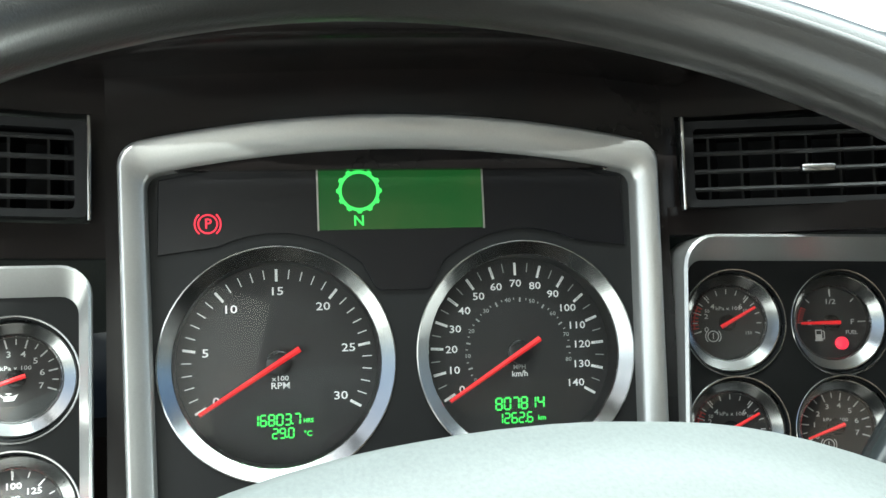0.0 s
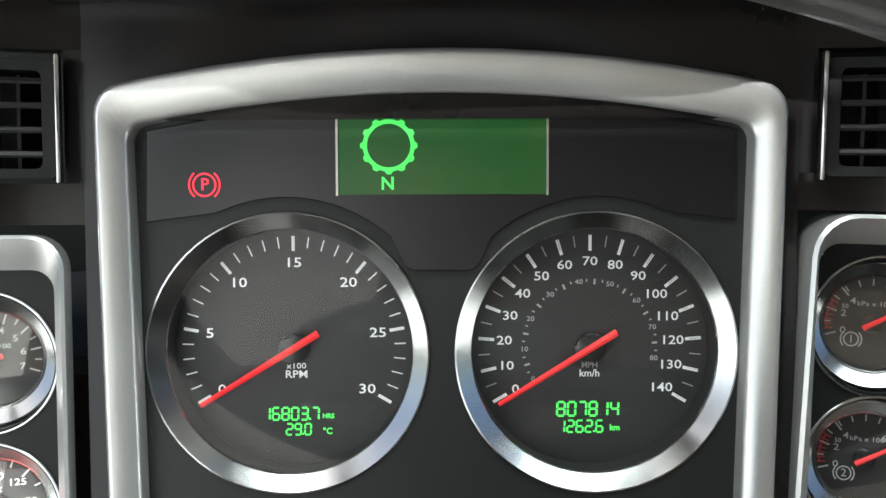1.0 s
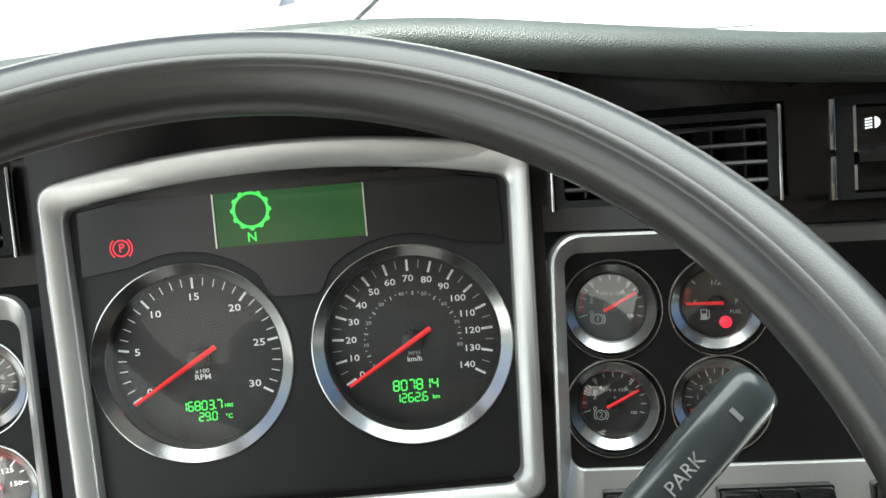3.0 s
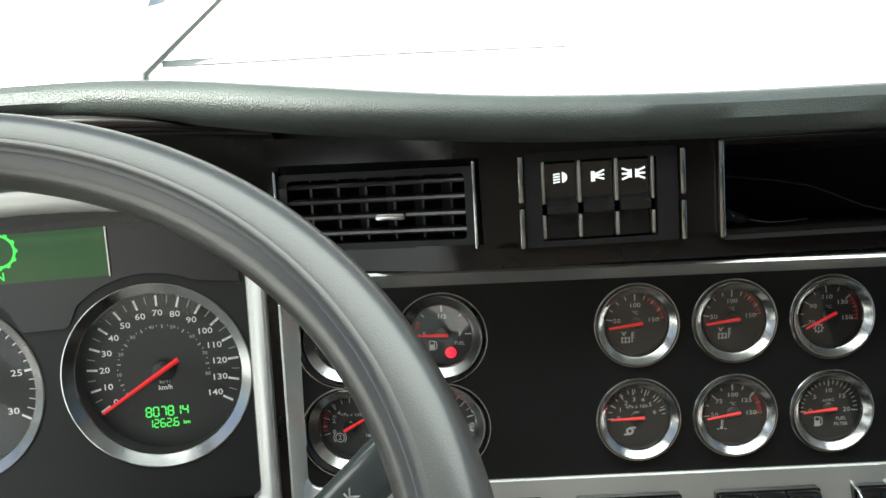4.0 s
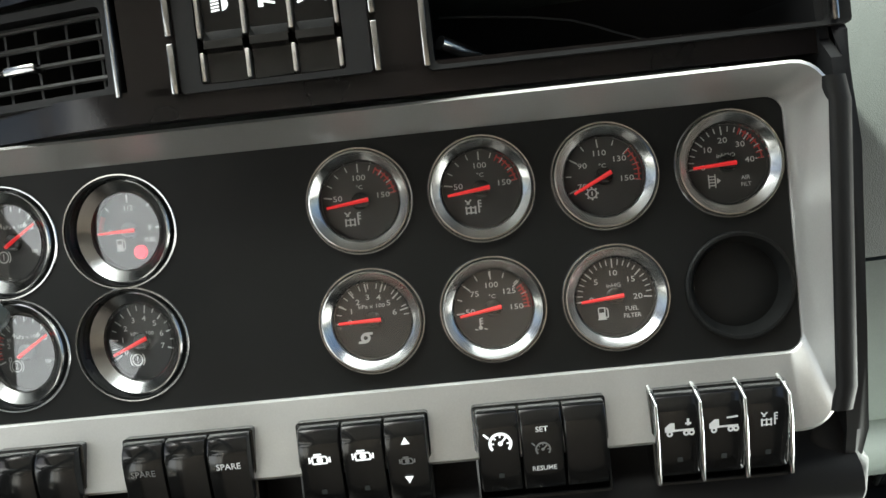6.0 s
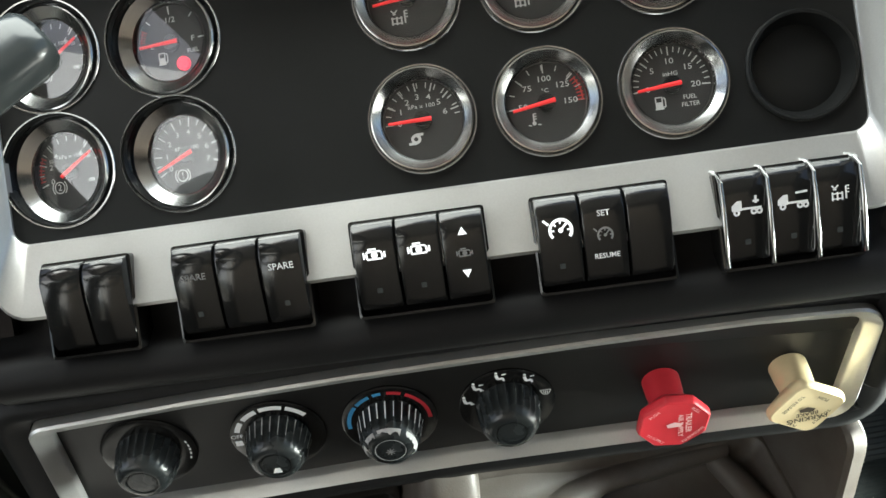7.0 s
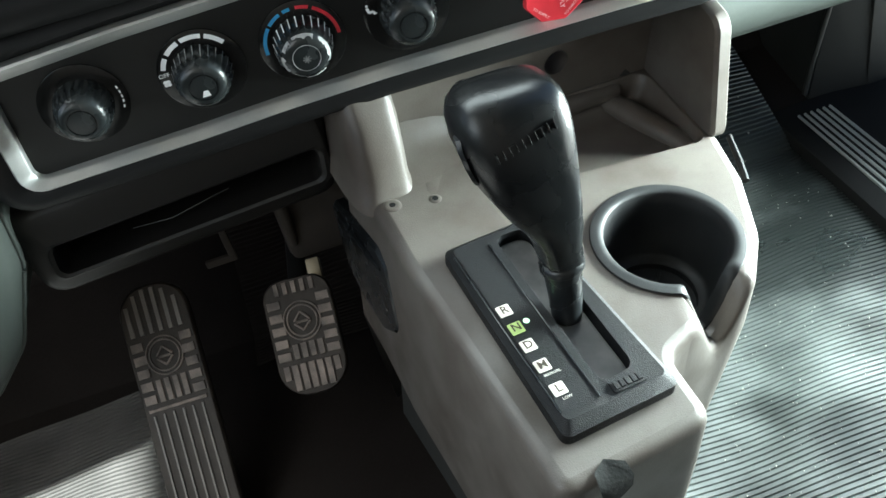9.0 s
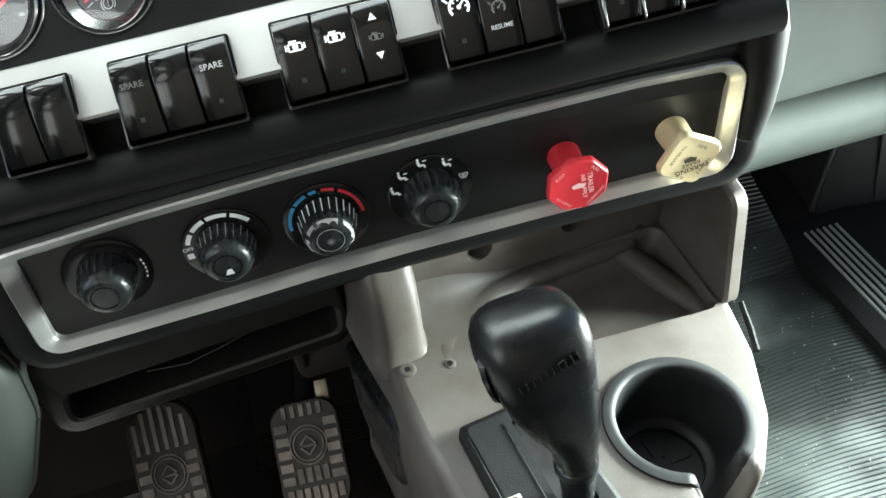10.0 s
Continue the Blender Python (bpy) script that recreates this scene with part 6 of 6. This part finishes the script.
for a in range(0, 360, 45):
    box(bm, 0.010, 0.030, -0.0012, 0.0012, -0.0705, -0.0690, 0.0004)
    bmesh.ops.rotate(bm, verts=bm.verts, cent=(0, 0, 0), matrix=Matrix.Rotation(radians(45), 3, "Z"))
part("cup_floor_rib", bm, CUPMAT, cup)

# ---- gear selector ----
sel = thing("gear_selector", "black gear selector with lettered plate and pear shaped knob", "gear lever", CN)
bm = bmesh.new()
o = rounded([(-0.0415, -0.0885), (0.0455, -0.0855), (0.0345, 0.0885), (-0.0390, 0.0850)], [0.006, 0.006, 0.012, 0.006], 4)
i = rounded([(-0.0365, -0.0800), (0.0400, -0.0780), (0.0300, 0.0830), (-0.0345, 0.0795)], [0.005, 0.005, 0.011, 0.005], 4)
sl = rounded([(-0.0015, -0.0650), (0.0250, -0.0635), (0.0250, 0.0760), (-0.0020, 0.0770)], [0.007, 0.009, 0.010, 0.009], 6)
loft(bm, [[(x, y, z) for x, y in q] for q, z in ((o, 0.0), (o, 0.0085), (i, 0.0135))])
b2 = bmesh.new()
es = []
for q in (i, sl):
    vs = [b2.verts.new((x, y, 0.0135)) for x, y in q]
    es += [b2.edges.new((vs[k], vs[(k + 1) % len(vs)])) for k in range(len(vs))]
bmesh.ops.triangle_fill(b2, edges=es, use_beauty=True)
merge(bm, b2)
loft(bm, [[(x, y, z) for x, y in sl] for z in (0.0135, 0.002)], (False, True))
part("selector_plate", bm, KNOBGRAIN, sel, "grained black plate", smooth=30)
bm = bmesh.new()
slot_in = rounded([(0.0000, -0.0630), (0.0235, -0.0618), (0.0235, 0.0742), (-0.0005, 0.0752)], [0.006, 0.008, 0.009, 0.008], 6)
loft(bm, [[(x, y, z) for x, y in slot_in] for z in (0.0024, 0.0050)], (False, True))
part("slot_floor", bm, SLOTDUST, sel, "dusty worn floor of the lever slot", smooth=30)
for x in (-0.0365, -0.0085):
    bm = bmesh.new()
    box(bm, x - 0.0006, x + 0.0006, -0.074, 0.072, 0.0132, 0.0148, 0.0004)
    part("strip_edge", bm, KNOB, sel, "raised edge of the letter strip", smooth=30)
bm = bmesh.new()
poly(bm, [(-0.0338, 0.0715), (-0.0095, 0.0715), (-0.0085, -0.0740), (-0.0350, -0.0740)], 0)
part("letter_strip", bm, KNOBGRAIN, sel, "black letter strip", m=Matrix(((1, 0, 0, 0), (0, 0, 1, 0), (0, -1, 0, 0.0140), (0, 0, 0, 1))))
FLAT = lambda x, y, z, a=0.0: pose(x, y, z, -90, 0, 0) @ pose(0, 0, 0, 0, a, 0)
for k, (s, y) in enumerate(zip("RNDML", (0.0215, 0.0050, -0.0110, -0.0290, -0.0490))):
    bm = bmesh.new()
    w = 0.0048
    poly(bm, rect(-w, w, -w, w, 0.0008, 2), 0, 0.0004)
    tile = part("letter_tile", bm, GREENTILE if s == "N" else TILE, sel, "lit green tile" if s == "N" else "", m=FLAT(-0.0285, y - 0.009, 0.0150))
    bm = bmesh.new()
    text(bm, s, 0, 0, 0.0088, 0, bold=0.014)
    part("letter", bm, INK, tile, m=pose(0, -0.0008, 0))
bm = bmesh.new()
text(bm, "MANUAL", -0.0185, -0.0365, 0.0030, 0, bold=0.01)
text(bm, "LOW", -0.0195, -0.0565, 0.0030, 0, bold=0.01)
part("small_words", bm, TILE, sel, m=FLAT(-0.007, -0.009, 0.0146))
bm = bmesh.new()
disc(bm, 0.0022, 0, 16)
part("position_lamp", bm, LED, sel, "lit pale green dot", m=FLAT(-0.0195, -0.0015, 0.0150))
bm = bmesh.new()
poly(bm, rect(-0.012, 0.012, -0.0045, 0.0045, 0.001, 2), 0, 0.0006)
part("name_plate", bm, KNOBGRAIN, sel, "small embossed plate", m=FLAT(0.0135, -0.0720, 0.0146))
bm = bmesh.new()
for k, w in enumerate((0.0030, 0.0030, 0.0034, 0.0034, 0.0030)):
    box(bm, -0.0100 + 0.0042 * k, -0.0100 + 0.0042 * k + w, -0.0008, 0.0004, -0.0028, 0.0028, 0.0003)
part("relief", bm, KNOBGRAIN, sel, "embossed mark", m=FLAT(0.0135, -0.0720, 0.0148))
# lever, in the world's frame
INV = CN.inverted()
bm = bmesh.new()
tube(bm, [(0.4830, -0.3200, 0.372), (0.4840, -0.3230, 0.395), (0.4845, -0.3255, 0.424)], [0.0105, 0.0115, 0.0130], 20)
part("lever_shaft", bm, KNOB, sel, smooth=50, m=INV)
bm = bmesh.new()
tube(bm, [(0.4845, -0.3255, 0.421), (0.4845, -0.3255, 0.423), (0.4845, -0.3256, 0.428), (0.4844, -0.3256, 0.430)], [0.0130, 0.0150, 0.0150, 0.0130], 20)
part("lever_collar", bm, KNOB, sel, smooth=50, m=INV)
bm = bmesh.new()
loops = []
for cxk, cyk, czk, rx, ry in ((0.4844, -0.3256, 0.430, 0.0130, 0.0140), (0.4835, -0.3256, 0.445, 0.0140, 0.0150), (0.4820, -0.3252, 0.458, 0.0175, 0.0180), (0.4775, -0.3240, 0.475, 0.0235, 0.0215), (0.4735, -0.3220, 0.495, 0.0290, 0.0250),
                             (0.4710, -0.3200, 0.515, 0.0322, 0.0275), (0.4700, -0.3180, 0.530, 0.0340, 0.0280), (0.4697, -0.3160, 0.543, 0.0338, 0.0270), (0.4700, -0.3143, 0.5515, 0.0318, 0.0240), (0.4702, -0.3130, 0.5570, 0.0276, 0.0192), (0.4704, -0.3122, 0.5596, 0.0205, 0.0130), (0.4705, -0.3118, 0.5606, 0.0110, 0.0070)):
    ring = []
    for k in range(32):
        a = 2 * math.pi * k / 32
        e = 0.62
        ca, sa2 = math.cos(a), math.sin(a)
        dx, dy = rx * math.copysign(abs(ca) ** e, ca), ry * math.copysign(abs(sa2) ** e, sa2)
        ring.append((cxk + dx * math.cos(0.18) - dy * math.sin(0.18), cyk + dx * math.sin(0.18) + dy * math.cos(0.18), czk - 0.12 * dx))
    loops.append(ring)
loft(bm, loops, (True, True))
part("lever_knob", bm, LEVERK, sel, "worn black pear shaped knob", smooth=60, m=INV)
bm = bmesh.new()
loops = []
for z, cxk, rx, w in ((0.503, 0.4722, 0.0302, 0.004), (0.509, 0.4715, 0.0310, 0.0085), (0.520, 0.4706, 0.0326, 0.0100), (0.531, 0.4700, 0.0337, 0.0095), (0.537, 0.4698, 0.0337, 0.005)):
    left = (cxk - rx * math.cos(0.18), -0.319 - rx * math.sin(0.18))
    loops.append([(left[0] - out + 0.18 * q * w, left[1] + q * w, z + 0.12 * rx) for q, out in ((-1, -0.002), (-0.8, 0.0008), (0.0, 0.0016), (0.8, 0.0008), (1, -0.002), (0, -0.006))])
loft(bm, loops, (True, True))
part("side_button", bm, KNOB, sel, "black thumb button in the knob's side", smooth=50, m=INV)
bm = bmesh.new()
for k in range(5):
    for dx in (-0.0024, 0.0018):
        box(bm, -0.017 + 0.0085 * k + dx, -0.0163 + 0.0085 * k + dx, -0.0004, 0.003, -0.0032, 0.0032, 0.0002)
    if k % 2:
        box(bm, -0.0192 + 0.0085 * k, -0.0148 + 0.0085 * k, -0.0004, 0.003, 0.0026, 0.0032, 0.0002)
part("embossed_mark", bm, LEVERK, sel, "worn embossed mark", m=INV @ pose(0.4715, -0.3449, 0.5365, -16, -8, 12))

# ---- pedals ----
def pedal(name, label, m, width, length, taper):
    p = thing(name, label, "pedal", m)
    bm = bmesh.new()
    o = rounded([(-width / 2, 0), (width / 2, 0), (width / 2, length), (-width / 2, length)], [width * 0.42] * 2 + [width * 0.3] * 2, 6) if taper else rounded([(-width / 2, 0), (width / 2, 0), (width / 2, length), (-width / 2, length)], [0.012, 0.012, 0.030, 0.030], 6)
    loft(bm, [[(x, y, -0.010) for x, y in o], [(x, y, 0.0) for x, y in o], [(x * 0.95, y * 0.98 + 0.01 * length, 0.003) for x, y in o]], (True, True))
    part("pedal_pad", bm, PEDALPAD, p, "black pedal rubber", smooth=30)
    return p


def rib(p, x0, x1, y0, y1, mat, z=0.0028):
    bm = bmesh.new()
    loft(bm, [[(x0, y0, z - 0.001), (x1, y0, z - 0.001), (x1, y1, z - 0.001), (x0, y1, z - 0.001)], [(x0 + 0.0006, y0 + 0.0006, z + 0.0022), (x1 - 0.0006, y0 + 0.0006, z + 0.0022), (x1 - 0.0006, y1 - 0.0006, z + 0.0022), (x0 + 0.0006, y1 - 0.0006, z + 0.0022)]], (False, True))
    part("tread_rib", bm, mat, piece(p, "pedal_pad"))


def emblem(p, y):
    bm = bmesh.new()
    for r in (0.0185, 0.0150):
        loft(bm, [[(rr * math.cos(2 * math.pi * k / 32), y + rr * 1.05 * math.sin(2 * math.pi * k / 32), z) for k in range(32)] for rr, z in ((r + 0.0010, 0.002), (r + 0.0006, 0.0052), (r - 0.0006, 0.0052), (r - 0.0010, 0.002))])
    for ax, ay, bx, by in ((-0.008, 0.000, 0.0, 0.009), (0.0, 0.009, 0.008, 0.000), (-0.008, -0.002, 0.0, -0.010), (0.0, -0.010, 0.008, -0.002), (-0.006, -0.001, 0.006, -0.001)):
        tube(bm, [(ax, y + ay, 0.0045), (bx, y + by, 0.0045)], 0.0013, 6)
    part("emblem", bm, PEDAL, piece(p, "pedal_pad"), "round moulded emblem")


def lay(p0, down, x_axis):
    """A frame whose y runs up the pedal and z out of it."""
    up = -Vector(down).normalized()
    xa = Vector(x_axis)
    xa = (xa - up * xa.dot(up)).normalized()
    za = xa.cross(up)
    return Matrix(((xa.x, up.x, za.x, p0[0]), (xa.y, up.y, za.y, p0[1]), (xa.z, up.z, za.z, p0[2]), (0, 0, 0, 1)))


brake = pedal("brake_pedal", "worn brake pedal with ribbed rubber and a round emblem", lay((0.2765, -0.0975, 0.1580), (-0.085, -0.70, -0.705), (1, -0.10, -0.06)), 0.070, 0.119, True)
for k in range(7):
    rib(brake, -0.0295 + 0.0085 * k, -0.0225 + 0.0085 * k, 0.006 if k not in (0, 6) else 0.018, 0.033, PEDAL)
for k in range(5):
    for s in (-1, 1):
        rib(brake, s * 0.0250 - 0.0070, s * 0.0250 + 0.0070, 0.037 + 0.0132 * k, 0.0462 + 0.0132 * k, PEDAL)
for k in range(4):
    rib(brake, -0.0158 + 0.0085 * k, -0.0092 + 0.0085 * k, 0.037, 0.053, PEDAL)
emblem(brake, 0.0745)
for k in range(5):
    rib(brake, -0.022 + 0.0090 * k, -0.0165 + 0.0090 * k, 0.103, 0.116, PEDAL)
bm = bmesh.new()
tube(bm, [(0.0, 0.10, -0.012), (0.003, 0.14, -0.035), (0.006, 0.18, -0.05), (0.006, 0.26, -0.03)], 0.010, 10)
part("pedal_arm", bm, DARK, brake, "dark pedal arm", smooth=50)
bm = bmesh.new()
box(bm, 0.014, 0.028, 0.112, 0.136, -0.030, -0.014, 0.002)
part("arm_clip", bm, BRASS, brake, "pale metal clip on the arm", smooth=40)
accel = pedal("accelerator_pedal", "long worn accelerator pedal with ribbed rubber and an emblem", lay((0.1360, -0.1600, 0.0855), (-0.034, -0.70, -0.71), (1, -0.10, -0.06)), 0.070, 0.256, False)
for k in range(6):
    rib(accel, -0.0270 + 0.0098 * k, -0.0240 + 0.0098 * k, 0.004, 0.126, PEDALB)
rib(accel, -0.030, 0.030, 0.129, 0.133, PEDAL)
for k in range(5):
    for s in (-1, 1):
        rib(accel, s * 0.0248 - 0.0065, s * 0.0248 + 0.0065, 0.137 + 0.0135 * k, 0.1465 + 0.0135 * k, PEDAL)
for k in range(4):
    rib(accel, -0.0162 + 0.0085 * k, -0.0098 + 0.0085 * k, 0.137, 0.160, PEDAL)
emblem(accel, 0.182)
for k in range(6):
    rib(accel, -0.0285 + 0.0098 * k, -0.0232 + 0.0098 * k, 0.206, (0.238, 0.248, 0.252, 0.252, 0.248, 0.238)[k], PEDALB)

# ---- tray and brackets below the heater panel ----
tray = thing("dash_tray", "black open storage slot below the heater panel", "tray", pose(0.0, 0.0, 0.0))
bm = bmesh.new()
tilt_z = 0.055


def tr(x, z):
    return z + tilt_z * (x - 0.24)


o = [(x, tr(x, z)) for x, z in rounded([(0.108, 0.382), (0.362, 0.382), (0.372, 0.470), (0.100, 0.470)], [0.02, 0.012, 0.01, 0.01], 4)]
i = [(x, tr(x, z)) for x, z in rounded([(0.128, 0.403), (0.352, 0.403), (0.356, 0.432), (0.132, 0.432)], [0.008, 0.008, 0.008, 0.008], 4)]
swell = lambda pts, d: [(0.24 + (x - 0.24) * (1 + d / 0.13), tr(x, 0.426) + (z - tr(x, 0.426)) * (1 + d / 0.044)) for x, z in pts]
loft(bm, [at_y(o, 0.10), at_y(o, -0.098), at_y(swell(o, -0.0012), -0.105), at_y(swell(o, -0.004), -0.111), at_y(swell(o, -0.009), -0.1145), at_y(swell(i, 0.010), -0.1155), at_y(swell(i, 0.005), -0.1170), at_y(swell(i, 0.001), -0.1150), at_y(i, -0.110), at_y(i, 0.02)], (True, True))
part("tray_body", bm, TRAYB, tray, smooth=35)
bm = bmesh.new()
tube(bm, [(0.19, -0.09, 0.404), (0.225, -0.10, 0.408), (0.255, -0.098, 0.413), (0.275, -0.09, 0.412)], 0.0005, 6)
part("stray_wire", bm, CORD, tray, "thin grey wire end", smooth=40)
bracket = thing("pedal_bracket", "dark brown pedal bracket under the dash", "bracket", pose(0, 0, 0))
bm = bmesh.new()
box(bm, 0.290, 0.385, 0.015, 0.10, 0.235, 0.40, 0.010)
part("bracket_body", bm, BROWN, bracket, smooth=40)
bm = bmesh.new()
tube(bm, [(0.296, 0.002, 0.395), (0.300, 0.000, 0.345), (0.300, 0.004, 0.300), (0.298, 0.014, 0.262)], [0.006, 0.0075, 0.0065, 0.005], 12)
part("bracket_rod", bm, BROWN, bracket, "brown upright rod", smooth=50)
bm = bmesh.new()
box(bm, 0.226, 0.234, 0.05, 0.056, 0.245, 0.40, 0.002)
box(bm, 0.200, 0.234, 0.05, 0.056, 0.238, 0.247, 0.002)
part("bracket_angle", bm, BROWN, bracket, "bent brown angle plate", smooth=40)
# knee panel beside the column
knee = thing("knee_panel", "grey green moulded panel beside the pedals", "trim panel", pose(0, 0, 0))
bm = bmesh.new()
kp = [(-0.02, 0.62), (0.085, 0.60), (0.118, 0.48), (0.112, 0.43), (0.075, 0.355), (0.03, 0.31), (-0.02, 0.30)]
kpr = rounded(kp, [0.01, 0.03, 0.06, 0.05, 0.06, 0.03, 0.01], 5)
loft(bm, [at_y(kpr, 0.02), at_y(kpr, -0.135), at_y([(x - 0.008, z + 0.002) for x, z in kpr], -0.150), at_y([(x - 0.03, z * 0.98 + 0.009) for x, z in kpr], -0.157)], (True, True))
part("knee_moulding", bm, TRIM, knee, smooth=50)
bm = bmesh.new()
tube(bm, [(x + 0.001, -0.128, z) for x, z in kpr[4:-4]], 0.0022, 8)
part("edge_bead", bm, TRIM, knee, "rolled edge bead", smooth=60)

# ---- passenger side of the dash ----
pas = thing("passenger_dash", "dark and grey green moulded passenger side dashboard", "dashboard", pose(0, 0, 0))
bm = bmesh.new()
loops, mids, rolls = [], [], []
for k in range(13):
    x = 0.70 + (X1 - 0.70) * k / 12
    yo = 0.055 - 0.02 * (x - 0.70)
    loops.append([(x, yo + 0.24, 0.62), (x, yo + 0.16, 0.80), (x, yo + 0.10, 0.81), (x, yo + 0.055, 0.77), (x, yo + 0.03, 0.66), (x, yo + 0.018, 0.575), (x, yo + 0.20, 0.575)])
    mids.append([(x, yo + 0.20, 0.571), (x, yo + 0.0175, 0.571), (x, yo + 0.008, 0.50), (x, yo, 0.395), (x, yo + 0.003, 0.384), (x, yo + 0.014, 0.380), (x, yo + 0.20, 0.380)])
    rolls.append([(x, yo + 0.20, 0.376), (x, yo + 0.012, 0.374), (x, yo - 0.006, 0.366), (x, yo - 0.016, 0.352), (x, yo - 0.018, 0.338), (x, yo - 0.012, 0.320), (x, yo + 0.004, 0.304), (x, yo + 0.03, 0.296), (x, yo + 0.30, 0.30)])
loft(bm, loops, (True, True))
part("upper_panel", bm, PAD, pas, "dark padded upper panel", smooth=40)
bm = bmesh.new()
loft(bm, mids, (True, True))
part("middle_panel", bm, TRIM, pas, smooth=40)
bm = bmesh.new()
loft(bm, rolls, (True, True))
part("lower_roll", bm, TRIM, pas, "rounded lower roll", smooth=50)
kick = thing("kick_panel", "dark kick panel ahead of the passenger door", "trim panel", pose(0, 0, 0))
bm = bmesh.new()
loft(bm, [[(0.955 + 0.2 * (z - 0.1), 0.32, z), (0.985 + 0.2 * (z - 0.1), 0.185, z), (1.06, 0.17, z), (1.13, 0.17, z), (1.13, 0.40, z), (0.955, 0.40, z)] for z in (0.06, 0.5)], (True, True))
part("kick_moulding", bm, DOORTRIM, kick, smooth=30)
bm = bmesh.new()
tube(bm, [(0.974, 0.178, 0.110), (0.982, 0.178, 0.150), (1.000, 0.178, 0.215), (1.02, 0.178, 0.29)], 0.0035, 8)
part("edge_bead", bm, DOORTRIM, kick, smooth=50)
# side of the centre stack
bm = bmesh.new()
sd2 = [(0.100, 0.06), (-0.079, 0.045), (-0.081, 0.018), (-0.093, 0.006), (-0.0935, -0.01), (-0.089, -0.04), (-0.068, -0.15), (-0.056, -0.205), (-0.044, -0.235), (-0.030, -0.248), (0.05, -0.32), (0.16, -0.30)]
loft(bm, [[(x, y, z - 0.0105) for y, z in sd2] for x in (0.6915, 0.7045)], (True, True))
bmesh.ops.bevel(bm, geom=[e for e in bm.edges if abs(e.verts[0].co.x - e.verts[1].co.x) < 1e-6 and e.verts[0].co.x > 0.70], offset=0.007, segments=3, affect="EDGES")
part("end_panel", bm, BLACK, dash, "rounded black end of the centre stack", smooth=40)
